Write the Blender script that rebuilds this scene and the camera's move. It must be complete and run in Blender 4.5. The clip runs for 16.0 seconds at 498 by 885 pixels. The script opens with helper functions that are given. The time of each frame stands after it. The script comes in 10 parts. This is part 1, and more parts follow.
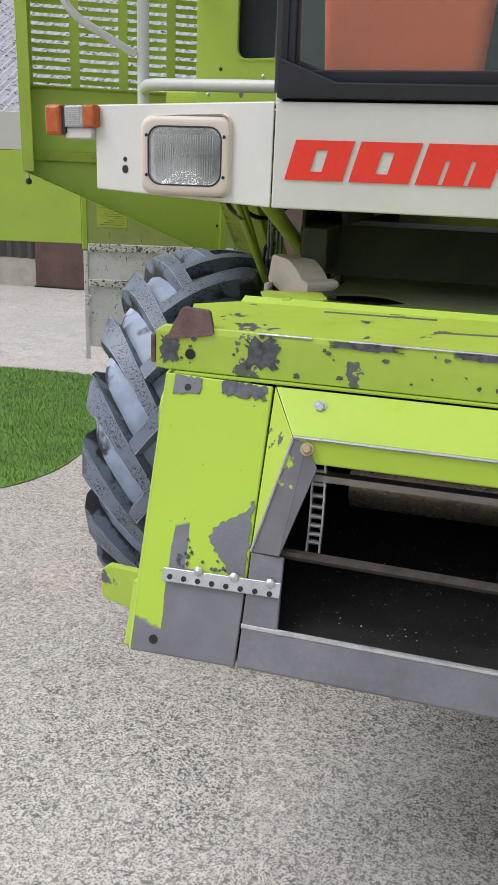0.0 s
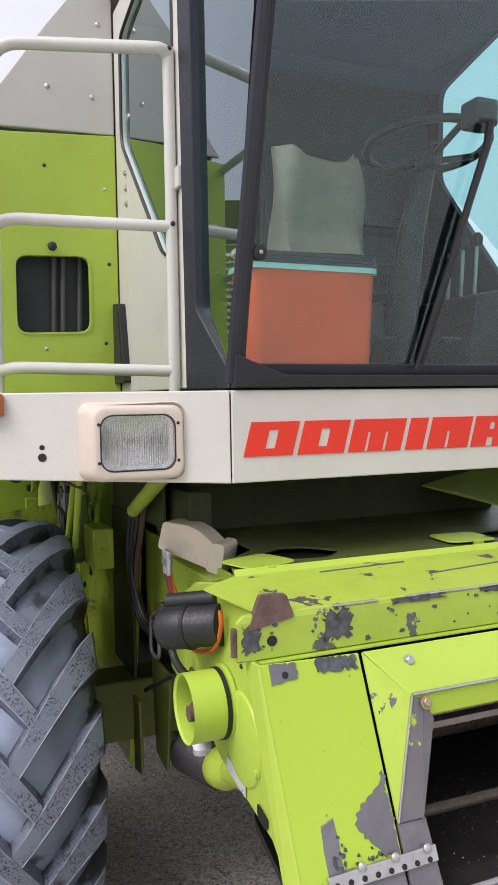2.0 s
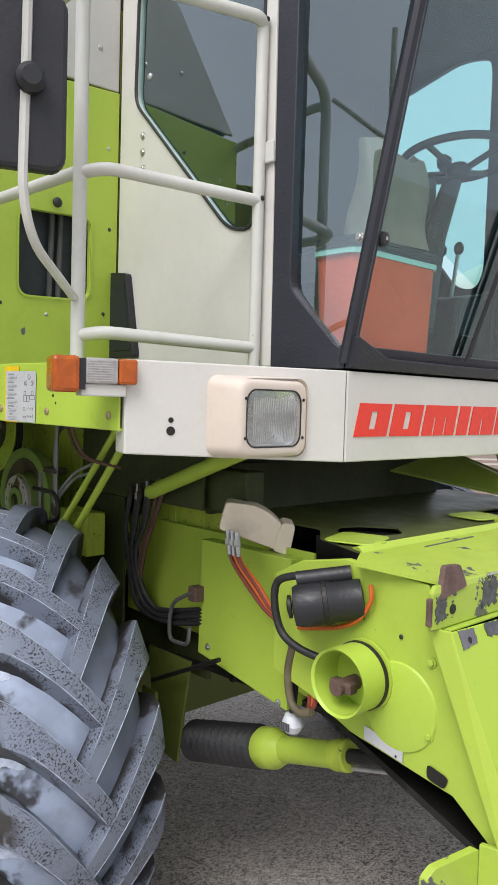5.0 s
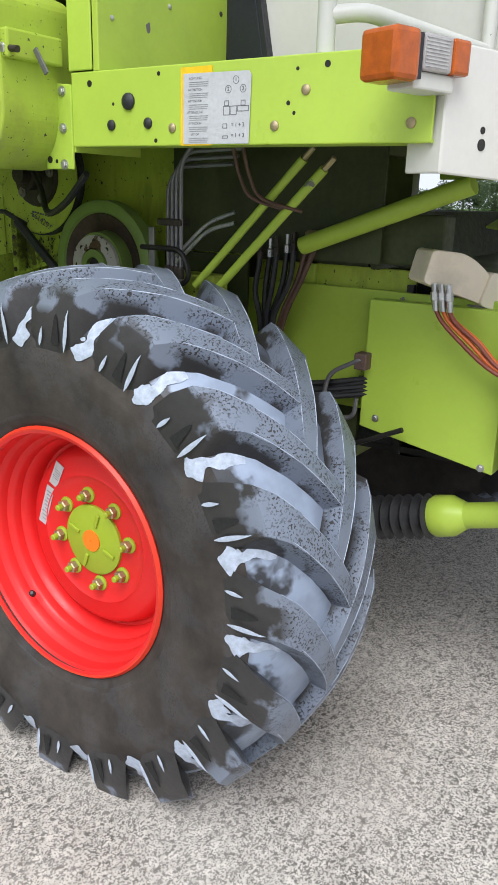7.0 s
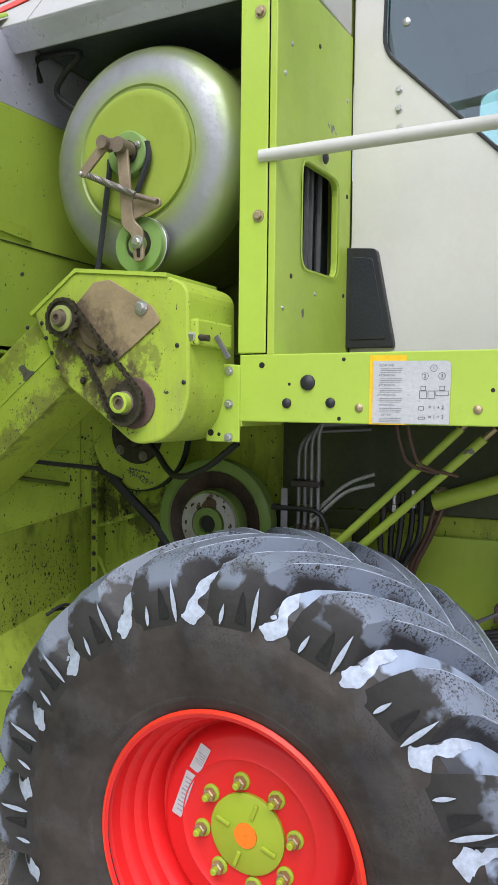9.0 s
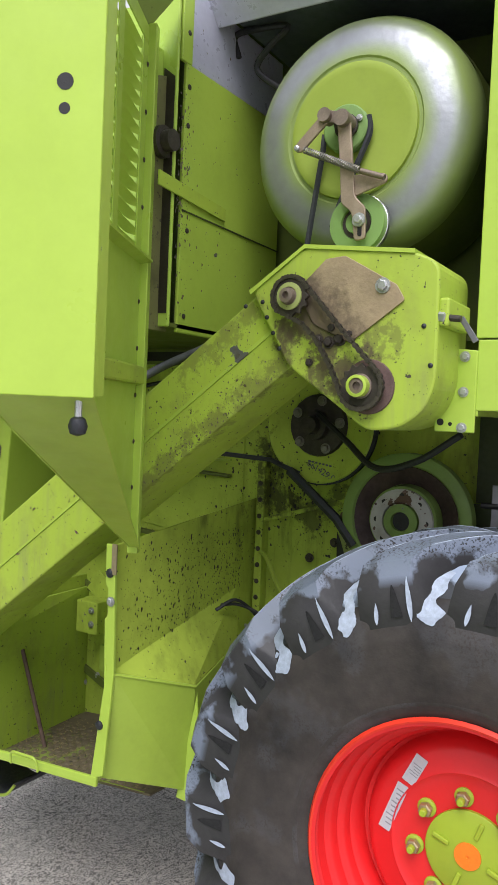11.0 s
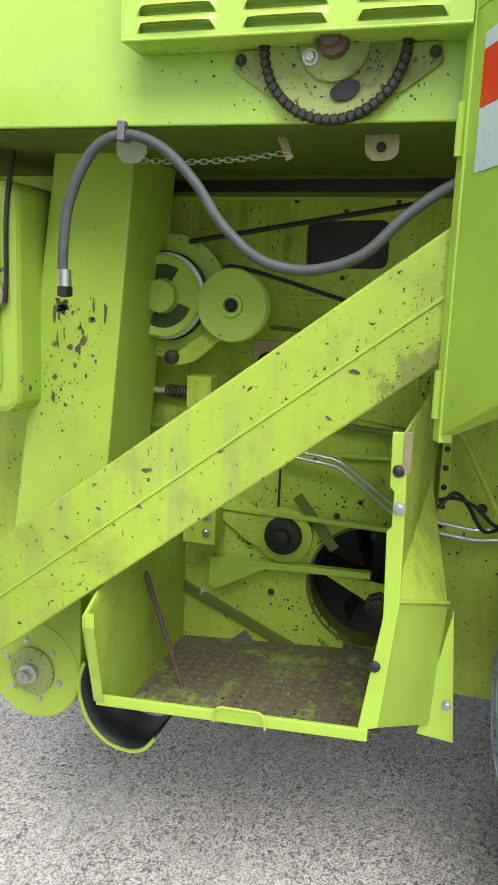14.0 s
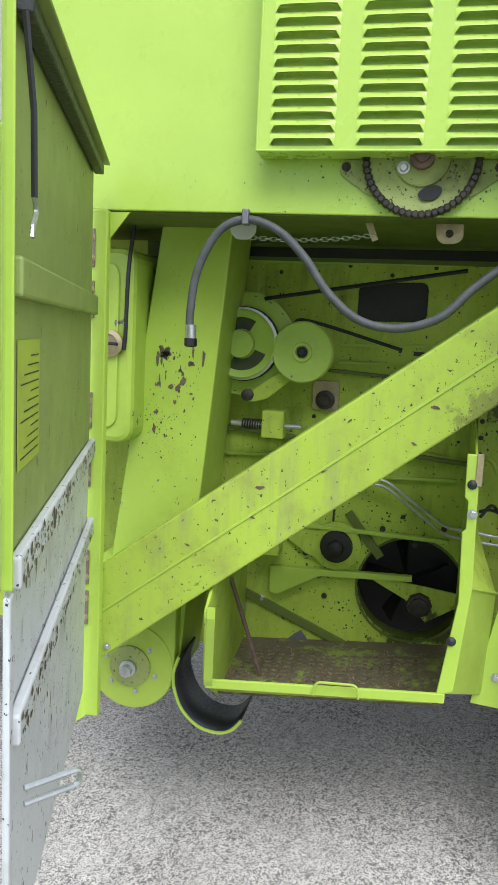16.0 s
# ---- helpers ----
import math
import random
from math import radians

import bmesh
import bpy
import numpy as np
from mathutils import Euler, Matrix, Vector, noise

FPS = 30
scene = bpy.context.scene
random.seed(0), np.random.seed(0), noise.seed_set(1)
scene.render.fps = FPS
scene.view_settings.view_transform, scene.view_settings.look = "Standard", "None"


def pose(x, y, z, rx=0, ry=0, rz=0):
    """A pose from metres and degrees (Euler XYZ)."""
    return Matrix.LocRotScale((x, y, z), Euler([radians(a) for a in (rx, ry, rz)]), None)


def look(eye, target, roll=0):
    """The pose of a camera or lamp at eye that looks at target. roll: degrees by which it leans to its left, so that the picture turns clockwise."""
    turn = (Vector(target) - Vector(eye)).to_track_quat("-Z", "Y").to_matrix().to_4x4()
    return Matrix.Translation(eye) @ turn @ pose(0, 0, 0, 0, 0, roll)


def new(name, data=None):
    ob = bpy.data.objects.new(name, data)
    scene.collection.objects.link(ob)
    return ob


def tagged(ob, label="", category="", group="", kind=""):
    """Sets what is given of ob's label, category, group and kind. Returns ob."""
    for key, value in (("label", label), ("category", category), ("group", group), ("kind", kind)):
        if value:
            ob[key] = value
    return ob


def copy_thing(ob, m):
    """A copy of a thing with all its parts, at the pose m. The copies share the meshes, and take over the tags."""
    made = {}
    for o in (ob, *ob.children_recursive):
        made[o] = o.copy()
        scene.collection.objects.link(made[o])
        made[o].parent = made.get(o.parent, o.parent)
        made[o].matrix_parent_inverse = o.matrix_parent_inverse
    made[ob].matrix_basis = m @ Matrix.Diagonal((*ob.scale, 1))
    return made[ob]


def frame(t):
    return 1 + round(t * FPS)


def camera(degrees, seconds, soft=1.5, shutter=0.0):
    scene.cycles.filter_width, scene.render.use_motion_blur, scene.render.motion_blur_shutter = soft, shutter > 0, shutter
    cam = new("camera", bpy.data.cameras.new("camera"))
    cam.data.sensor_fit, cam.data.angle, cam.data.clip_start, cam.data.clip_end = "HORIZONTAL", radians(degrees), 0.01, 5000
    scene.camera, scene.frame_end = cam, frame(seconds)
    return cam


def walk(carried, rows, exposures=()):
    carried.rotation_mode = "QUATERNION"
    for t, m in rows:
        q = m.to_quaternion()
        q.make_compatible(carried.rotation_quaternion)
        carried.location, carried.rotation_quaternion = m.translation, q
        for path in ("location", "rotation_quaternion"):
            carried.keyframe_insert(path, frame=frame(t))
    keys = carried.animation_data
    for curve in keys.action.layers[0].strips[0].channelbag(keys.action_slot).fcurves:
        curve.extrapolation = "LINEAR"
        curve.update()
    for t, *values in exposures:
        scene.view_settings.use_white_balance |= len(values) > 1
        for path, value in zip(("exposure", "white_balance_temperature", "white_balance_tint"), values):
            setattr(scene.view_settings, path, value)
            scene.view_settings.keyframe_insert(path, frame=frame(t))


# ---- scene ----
cam = camera(35.7, 16.0, soft=0.8)
METRES, EYE, TURN = 7.3, 1.79, 14.8
ROWS = [
    (0.0, 0.0, 0.0, 0.0, 0.77, -18.75, -2.26),
    (0.5, -0.0517, 0.0127, 0.002, -7.06, -17.34, -3.37),
    (1.0, -0.0939, 0.03, 0.0048, -16.5, -15.32, -2.78),
    (1.5, -0.1271, 0.0503, 0.0124, -27.37, -9.64, -0.95),
    (2.0, -0.1658, 0.0547, 0.0203, -37.57, -2.8, 0.99),
    (2.5, -0.1909, 0.0458, 0.0282, -43.75, 2.82, 1.23),
    (3.0, -0.2168, 0.0407, 0.0323, -51.31, 6.4, 1.69),
    (3.5, -0.2465, 0.06, 0.0345, -57.82, 8.94, 2.19),
    (4.0, -0.2575, 0.0885, 0.0294, -57.49, 8.03, 1.06),
    (4.5, -0.2531, 0.1238, 0.022, -56.42, 4.21, -0.25),
    (5.0, -0.2639, 0.1623, 0.0135, -57.94, -3.13, -1.71),
    (7.5, -0.287, 0.3413, -0.0141, -73.45, -18.18, -1.78),
    (8.0, -0.2875, 0.3693, -0.0127, -76.07, -16.13, -1.86),
    (8.5, -0.2964, 0.3947, -0.003, -77.81, -10.82, -1.42),
    (9.0, -0.3038, 0.4029, 0.0072, -77.75, -2.67, -0.66),
    (9.5, -0.3087, 0.4107, 0.0117, -75.88, 2.33, -1.22),
    (10.0, -0.31, 0.4233, 0.0095, -71.25, 3.49, -2.24),
    (12.5, -0.2827, 0.5494, -0.0164, -80.72, -10.81, -2.4),
    (13.0, -0.2658, 0.5762, -0.0168, -81.72, -9.9, -2.62),
    (13.5, -0.2561, 0.6137, -0.0198, -85.19, -10.07, -2.22),
    (14.0, -0.2467, 0.6411, -0.0202, -88.21, -10.65, -2.36),
    (14.5, -0.236, 0.6545, -0.0189, -87.87, -9.72, -3.34),
    (15.0, -0.238, 0.6679, -0.0202, -87.08, -8.63, -3.46),
    (15.5, -0.2681, 0.6896, -0.02, -90.37, -8.3, -2.12),
    (16.0, -0.3057, 0.7032, -0.0166, -92.86, -7.94, -2.72),
]
walk(cam, [(t, pose(-0.2, -2.03, EYE, 0, 0, TURN) @ pose(METRES * x, METRES * y, METRES * z, 90 + pitch, roll, yaw)) for t, x, y, z, yaw, pitch, roll in ROWS],
     exposures=[(0.0, 0.05, 6200, 12), (1.5, 0.1, 6200, 12), (2.0, 0.2, 6400, 18), (2.5, 0.25, 6350, 16), (3.5, 0.03, 5500, 6), (4.2, 0.07, 5680, 6), (5.0, 0.2, 6350, 14), (8.0, 0.42, 6050, 9), (9.0, 0.34, 6080, 14), (9.5, 0.28, 6200, 20), (10.0, 0.29, 6200, 20), (12.5, 0.58, 5820, 7), (14.0, 0.8, 6000, 11), (15.0, 0.71, 5850, 8), (16.0, 0.6, 5750, 11)])

# ---- sky and sun: a bright overcast day ----
SUN_UP, SUN_TURN = 52.0, 248.0
world = bpy.data.worlds.new("overcast_sky")
scene.world = world
world.use_nodes = True
wn, wl = world.node_tree.nodes, world.node_tree.links
bg = wn["Background"]
sky = wn.new("ShaderNodeTexSky")
sky.sky_type, sky.sun_disc = "NISHITA", False
sky.sun_elevation, sky.sun_rotation = radians(SUN_UP), radians(SUN_TURN)
sky.air_density, sky.dust_density = 1.0, 3.0
wcoord = wn.new("ShaderNodeTexCoord")
clouds = wn.new("ShaderNodeTexNoise")
clouds.inputs["Scale"].default_value, clouds.inputs["Detail"].default_value = 1.6, 5.0
cloud_tone = wn.new("ShaderNodeValToRGB")
cloud_tone.color_ramp.elements[0].position, cloud_tone.color_ramp.elements[0].color = 0.3, (6.9, 7.2, 7.9, 1)
cloud_tone.color_ramp.elements[1].position, cloud_tone.color_ramp.elements[1].color = 0.72, (8.3, 8.55, 9.0, 1)
veil = wn.new("ShaderNodeMixRGB")
veil.inputs[0].default_value = 0.93
wl.new(wcoord.outputs["Generated"], clouds.inputs["Vector"])
wl.new(clouds.outputs["Fac"], cloud_tone.inputs[0])
wl.new(sky.outputs[0], veil.inputs[1])
wl.new(cloud_tone.outputs[0], veil.inputs[2])
wl.new(veil.outputs[0], bg.inputs["Color"])
bg.inputs["Strength"].default_value = 0.099
sun_data = bpy.data.lights.new("sun", "SUN")
sun_data.energy, sun_data.angle, sun_data.color = 2.7, radians(40), (1.0, 0.97, 0.93)
sun = new("sun", sun_data)
a, e = radians(SUN_TURN), radians(SUN_UP)
sun.matrix_world = look((0, 0, 12), (-math.sin(a) * math.cos(e), -math.cos(a) * math.cos(e), 12 - math.sin(e)))


# ---- materials ----
def shader(name):
    m = bpy.data.materials.new(name)
    m.use_nodes = True
    return m, m.node_tree.nodes, m.node_tree.links, m.node_tree.nodes["Principled BSDF"]


def rgb(c):
    return (*c, 1.0)


def noise_fac(n, l, scale, detail=4.0, rough=0.55, lo=0.35, hi=0.65, vec=None):
    co = n.new("ShaderNodeTexCoord") if vec is None else None
    tx = n.new("ShaderNodeTexNoise")
    tx.inputs["Scale"].default_value, tx.inputs["Detail"].default_value, tx.inputs["Roughness"].default_value = scale, detail, rough
    l.new(vec if vec is not None else co.outputs["Object"], tx.inputs["Vector"])
    mr = n.new("ShaderNodeMapRange")
    mr.inputs["From Min"].default_value, mr.inputs["From Max"].default_value = lo, hi
    l.new(tx.outputs["Fac"], mr.inputs["Value"])
    return mr.outputs["Result"]


def math_node(n, l, op, a, b):
    m = n.new("ShaderNodeMath")
    m.operation = op
    for i, v in enumerate((a, b)):
        if isinstance(v, (int, float)):
            m.inputs[i].default_value = v
        else:
            l.new(v, m.inputs[i])
    return m.outputs[0]


def mixc(n, l, fac, a, b):
    m = n.new("ShaderNodeMixRGB")
    for i, v in enumerate((fac, a, b)):
        if isinstance(v, (int, float)):
            m.inputs[i].default_value = v
        elif isinstance(v, tuple):
            m.inputs[i].default_value = rgb(v)
        else:
            l.new(v, m.inputs[i])
    return m.outputs[0]


def bump(n, l, p, height, strength, dist=0.01):
    b = n.new("ShaderNodeBump")
    b.inputs["Strength"].default_value, b.inputs["Distance"].default_value = strength, dist
    l.new(height, b.inputs["Height"])
    l.new(b.outputs[0], p.inputs["Normal"])


def paint(name, col, rough=0.38, grime=0.3, chips=0.0, dirt=(0.10, 0.11, 0.03), bare=(0.16, 0.155, 0.16), fleck=0.0, spec=0.4):
    """Painted sheet metal: a slight shift of tone, rubbed-in grime, small scratches and chips down to the steel."""
    m, n, l, p = shader(name)
    big = noise_fac(n, l, 1.7, 5, 0.6, 0.3, 0.75)
    c = mixc(n, l, big, col, tuple(min(1, v * 0.86) for v in col))
    fine = noise_fac(n, l, 60, 3, 0.6, 0.3, 0.7)
    c = mixc(n, l, math_node(n, l, "MULTIPLY", fine, 0.12), c, tuple(v * 0.7 for v in col))
    if grime > 0:
        g1 = noise_fac(n, l, 5.5, 7, 0.68, 0.5, 0.78)
        c = mixc(n, l, math_node(n, l, "MULTIPLY", g1, grime), c, dirt)
    rough_out = None
    if fleck > 0:
        f = noise_fac(n, l, 68, 5, 0.62, 0.70 - fleck, 0.715 - fleck)
        c = mixc(n, l, f, c, (0.05, 0.045, 0.03))
    if chips > 0:
        k = noise_fac(n, l, 8.5, 9, 0.62, 0.74 - chips, 0.752 - chips)
        edge = noise_fac(n, l, 8.5, 9, 0.62, 0.735 - chips, 0.742 - chips)
        c = mixc(n, l, math_node(n, l, "MULTIPLY", edge, 0.5), c, tuple(min(1, v * 1.25) for v in col))
        c = mixc(n, l, k, c, bare)
        l.new(math_node(n, l, "MULTIPLY", k, 0.5), p.inputs["Metallic"])
    l.new(c, p.inputs["Base Color"])
    rr = n.new("ShaderNodeMapRange")
    rr.inputs["To Min"].default_value, rr.inputs["To Max"].default_value = rough - 0.06, rough + 0.16
    l.new(noise_fac(n, l, 9, 4, 0.6, 0.25, 0.75), rr.inputs["Value"])
    l.new(rr.outputs[0], p.inputs["Roughness"])
    bump(n, l, p, noise_fac(n, l, 14, 3, 0.5, 0, 1), 0.06, 0.02)
    p.inputs["Specular IOR Level"].default_value = spec
    return m


def streaked(m, col, amount, length=0.12, scale=26):
    """Rain-washed streaks of dust that run down the sheet, over the paint of m."""
    n, l = m.node_tree.nodes, m.node_tree.links
    p = n["Principled BSDF"]
    co, mp = n.new("ShaderNodeTexCoord"), n.new("ShaderNodeMapping")
    mp.inputs["Scale"].default_value = (1, 1, length)
    l.new(co.outputs["Object"], mp.inputs["Vector"])
    st = noise_fac(n, l, scale, 6, 0.65, 0.46, 0.74, mp.outputs[0])
    broad = noise_fac(n, l, 3.2, 5, 0.6, 0.38, 0.66)
    fac = math_node(n, l, "MULTIPLY", math_node(n, l, "MULTIPLY", st, broad), amount)
    old = p.inputs["Base Color"].links[0].from_socket
    l.new(mixc(n, l, fac, old, col), p.inputs["Base Color"])
    return m


def smeared(m, a, b, reach, col, amount=0.85, wander=0.07):
    """Caked dirt round a line from a to b on the machine, ragged at its border."""
    n, l = m.node_tree.nodes, m.node_tree.links
    p = n["Principled BSDF"]
    a, b = Vector(a), Vector(b)
    co, off, dot = n.new("ShaderNodeTexCoord"), n.new("ShaderNodeVectorMath"), n.new("ShaderNodeVectorMath")
    off.operation, dot.operation = "SUBTRACT", "DOT_PRODUCT"
    off.inputs[1].default_value = a
    dot.inputs[1].default_value = (b - a) / (b - a).length_squared
    l.new(co.outputs["Object"], off.inputs[0])
    l.new(off.outputs[0], dot.inputs[0])
    along = n.new("ShaderNodeClamp")
    l.new(dot.outputs["Value"], along.inputs[0])
    foot, gap = n.new("ShaderNodeVectorMath"), n.new("ShaderNodeVectorMath")
    foot.operation, gap.operation = "SCALE", "DISTANCE"
    foot.inputs[0].default_value = b - a
    l.new(along.outputs[0], foot.inputs["Scale"])
    l.new(off.outputs[0], gap.inputs[0])
    l.new(foot.outputs[0], gap.inputs[1])
    rough = math_node(n, l, "MULTIPLY", math_node(n, l, "SUBTRACT", noise_fac(n, l, 16, 8, 0.68, 0.3, 0.7), 0.5), wander * 2)
    near = n.new("ShaderNodeMapRange")
    near.inputs["From Min"].default_value, near.inputs["From Max"].default_value = reach, reach * 0.35
    l.new(math_node(n, l, "ADD", gap.outputs["Value"], rough), near.inputs["Value"])
    old = p.inputs["Base Color"].links[0].from_socket
    l.new(mixc(n, l, math_node(n, l, "MULTIPLY", near.outputs[0], amount), old, col), p.inputs["Base Color"])
    return m


def plain(name, col, rough=0.5, metal=0.0, vary=0.25, scale=12, bumpy=0.05):
    m, n, l, p = shader(name)
    f = noise_fac(n, l, scale, 5, 0.6, 0.25, 0.75)
    f2 = noise_fac(n, l, scale * 9, 3, 0.6, 0.3, 0.7)
    c = mixc(n, l, f, tuple(v * (1 - vary) for v in col), tuple(min(1, v * (1 + vary)) for v in col))
    c = mixc(n, l, math_node(n, l, "MULTIPLY", f2, 0.25), c, tuple(v * 0.6 for v in col))
    l.new(c, p.inputs["Base Color"])
    p.inputs["Metallic"].default_value = metal
    rr = n.new("ShaderNodeMapRange")
    rr.inputs["To Min"].default_value, rr.inputs["To Max"].default_value = max(0.02, rough - 0.08), min(1, rough + 0.12)
    l.new(f2, rr.inputs["Value"])
    l.new(rr.outputs[0], p.inputs["Roughness"])
    if bumpy:
        bump(n, l, p, f2, bumpy * 3, 0.003)
    return m


GREEN = (0.42, 0.565, 0.07)
DIRT = (0.075, 0.085, 0.02)
M_GREEN = paint("green_paint", GREEN, 0.34, 0.16, 0.06, DIRT)
M_GREEN_CLEAN = paint("green_paint_clean", (0.44, 0.605, 0.075), 0.30, 0.06, 0.0, DIRT)
M_GREEN_SMOOTH = paint("green_paint_tank", (0.44, 0.61, 0.09), 0.26, 0.0, 0.0, DIRT)
M_GREEN_WORN = paint("green_paint_chipped", GREEN, 0.36, 0.2, 0.125, DIRT, (0.15, 0.15, 0.15))
M_GREEN_OILY = paint("green_paint_oily", (0.45, 0.57, 0.068), 0.45, 0.36, 0.03, (0.06, 0.06, 0.018), fleck=0.05, spec=0.25)
M_GREEN_DUSTY = paint("green_paint_dusty", (0.41, 0.54, 0.06), 0.44, 0.55, 0.03, (0.17, 0.135, 0.06), fleck=0.05, spec=0.3)
streaked(M_GREEN_DUSTY, (0.23, 0.22, 0.12), 0.6)
for a_, b_, reach_, amount_ in (((1.60, 2.04), (1.44, 1.86), 0.065, 0.9), ((1.62, 2.00), (1.50, 1.84), 0.05, 0.8), ((1.43, 2.04), (1.36, 1.96), 0.035, 0.5), ((1.62, 1.91), (2.20, 1.46), 0.05, 0.5), ((1.75, 2.05), (1.95, 1.90), 0.05, 0.45)):
    smeared(M_GREEN_DUSTY, (-1.465, *a_), (-1.465, *b_), reach_, (0.105, 0.082, 0.045), amount_)
streaked(M_GREEN_OILY, (0.055, 0.055, 0.022), 0.7, 0.25, 18)
smeared(M_GREEN_OILY, (-0.82, 2.07, 1.66), (-0.82, 2.06, 1.47), 0.075, (0.045, 0.042, 0.02), 0.8, 0.09)
smeared(M_GREEN_OILY, (-0.80, 2.16, 0.62), (-0.80, 2.36, 0.57), 0.06, (0.03, 0.03, 0.018), 0.85, 0.10)
smeared(M_GREEN_OILY, (-0.80, 1.95, 1.42), (-0.80, 1.80, 1.50), 0.05, (0.06, 0.055, 0.025), 0.7, 0.08)
# Darker copy of the green for parts lying in shade, with grime added.
M_GREEN_DARK = paint("green_paint_shaded", (0.13, 0.165, 0.028), 0.5, 0.6, 0.03, (0.05, 0.05, 0.02))
M_PULLEY = paint("pulley_green", (0.42, 0.57, 0.09), 0.4, 0.25, 0.03, (0.08, 0.07, 0.04))
M_HUBGREEN = paint("hub_green", (0.36, 0.47, 0.03), 0.4, 0.15)
M_IDLER = paint("idler_green", (0.22, 0.36, 0.10), 0.45, 0.45, 0.05, (0.05, 0.05, 0.03))
M_WHITE = paint("cream_white_paint", (0.66, 0.65, 0.60), 0.32, 0.12, 0.0, (0.35, 0.33, 0.27))
M_ROOF = paint("roof_white", (0.55, 0.54, 0.50), 0.5, 0.3, 0.0, (0.38, 0.36, 0.30))
M_TUBE = paint("grey_white_tube", (0.62, 0.62, 0.57), 0.35, 0.2, 0.02, (0.3, 0.28, 0.22))
M_CREAM = paint("cream_plastic", (0.70, 0.61, 0.52), 0.45, 0.2, 0.0, (0.40, 0.33, 0.22))
M_GALV = paint("galvanised_sheet", (0.66, 0.66, 0.65), 0.4, 0.5, 0.07, (0.24, 0.21, 0.17), (0.12, 0.095, 0.07), fleck=0.06)
# Green taken down to near black for shade; also seam and print lines.
M_SHADE = plain("shade_dark_green", (0.040, 0.050, 0.014), 0.6, 0, 0.4, 6)
M_ARM = plain("tarnished_steel", (0.23, 0.18, 0.14), 0.5, 0.4, 0.35, 20)
M_STAIN = plain("brown_grime", (0.13, 0.11, 0.065), 0.6, 0, 0.5, 25)
M_CAP = paint("dirty_cream_cap", (0.90, 0.79, 0.63), 0.5, 0.55, 0.03, (0.40, 0.35, 0.26))
M_OLDDOOR_SHADE = paint("faded_and_shaded_green", (0.30, 0.37, 0.10), 0.5, 0.4, 0.03, (0.17, 0.16, 0.08), fleck=0.03)
M_BARE = plain("bare_steel", (0.21, 0.205, 0.22), 0.42, 0.55, 0.25, 7)
M_SCUFF = plain("scuffed_dark_steel", (0.105, 0.11, 0.12), 0.42, 0.45, 0.65, 60)
M_RUSTY = plain("rusty_steel", (0.15, 0.095, 0.08), 0.7, 0.25, 0.45, 22)
M_BRONZE = plain("yellow_zinc_steel", (0.42, 0.34, 0.20), 0.42, 0.6, 0.3, 14)
M_ZINC = plain("zinc_steel", (0.55, 0.55, 0.54), 0.33, 0.85, 0.2, 30)
M_CHAIN = plain("oily_chain", (0.055, 0.045, 0.036), 0.5, 0.4, 0.5, 40)
# Dark metal, blackened further for the shade inside cavities, slots and openings.
M_DARKMETAL_SHADE = plain("dark_metal_and_shade", (0.013, 0.012, 0.011), 0.5, 0.1, 0.4, 15)
M_SCREEN = plain("screen_drum_sheen", (0.36, 0.37, 0.38), 0.36, 0.45, 0.2, 3)
M_DRUMPLATE = paint("dull_plate_green", (0.32, 0.41, 0.06), 0.5, 0.25, 0.0, (0.14, 0.16, 0.05), spec=0.25)
M_HOSEBROWN = plain("brown_hose", (0.085, 0.045, 0.028), 0.5, 0, 0.3)
M_TENSION = plain("faded_brown_steel", (0.33, 0.255, 0.18), 0.48, 0.3, 0.3, 22)
M_PLATE = plain("tarnished_adjuster_plate", (0.40, 0.305, 0.185), 0.5, 0.35, 0.25, 12)
smeared(M_PLATE, (-1.488, 1.60, 2.08), (-1.488, 1.44, 1.93), 0.085, (0.10, 0.075, 0.05), 0.75, 0.06)
M_LINK = plain("worn_chain_link", (0.10, 0.085, 0.07), 0.38, 0.7, 0.5, 40)
M_FLAP = plain("dusty_grey_flap", (0.30, 0.28, 0.265), 0.55, 0.1, 0.2, 5)
M_VALANCE = plain("bluish_bare_sheet", (0.56, 0.56, 0.66), 0.32, 0.2, 0.14, 4)
M_BACKING = plain("dark_blue_grey_sheet", (0.11, 0.13, 0.15), 0.5, 0.1, 0.3, 4)
M_BLACK = plain("black_plastic", (0.018, 0.019, 0.022), 0.45, 0, 0.2)
M_FRAME = plain("black_blue_frame", (0.016, 0.018, 0.026), 0.42, 0, 0.2)
M_RUBBER = plain("black_hose", (0.02, 0.02, 0.021), 0.5, 0, 0.3)
M_GREYHOSE = plain("grey_hose", (0.075, 0.078, 0.078), 0.6, 0, 0.25, 25)
M_RED = paint("red_rim_paint", (0.78, 0.022, 0.022), 0.34, 0.05, 0.0, (0.3, 0.03, 0.02))
M_ORANGE_RIM = paint("orange_edge_paint", (0.82, 0.045, 0.018), 0.4, 0.2, 0.0, (0.45, 0.05, 0.02))
M_LETTER = plain("red_film", (0.80, 0.035, 0.012), 0.35, 0, 0.06, 8, 0)
M_CAPORANGE = plain("orange_cap", (0.90, 0.22, 0.008), 0.5, 0, 0.1)
M_BIN = plain("orange_bin", (0.88, 0.09, 0.012), 0.55, 0, 0.16, 6)
M_BAG = plain("olive_bag", (0.19, 0.145, 0.105), 0.6, 0, 0.3, 14)
M_TEAL = plain("pale_turquoise", (0.42, 0.62, 0.56), 0.5, 0, 0.1)
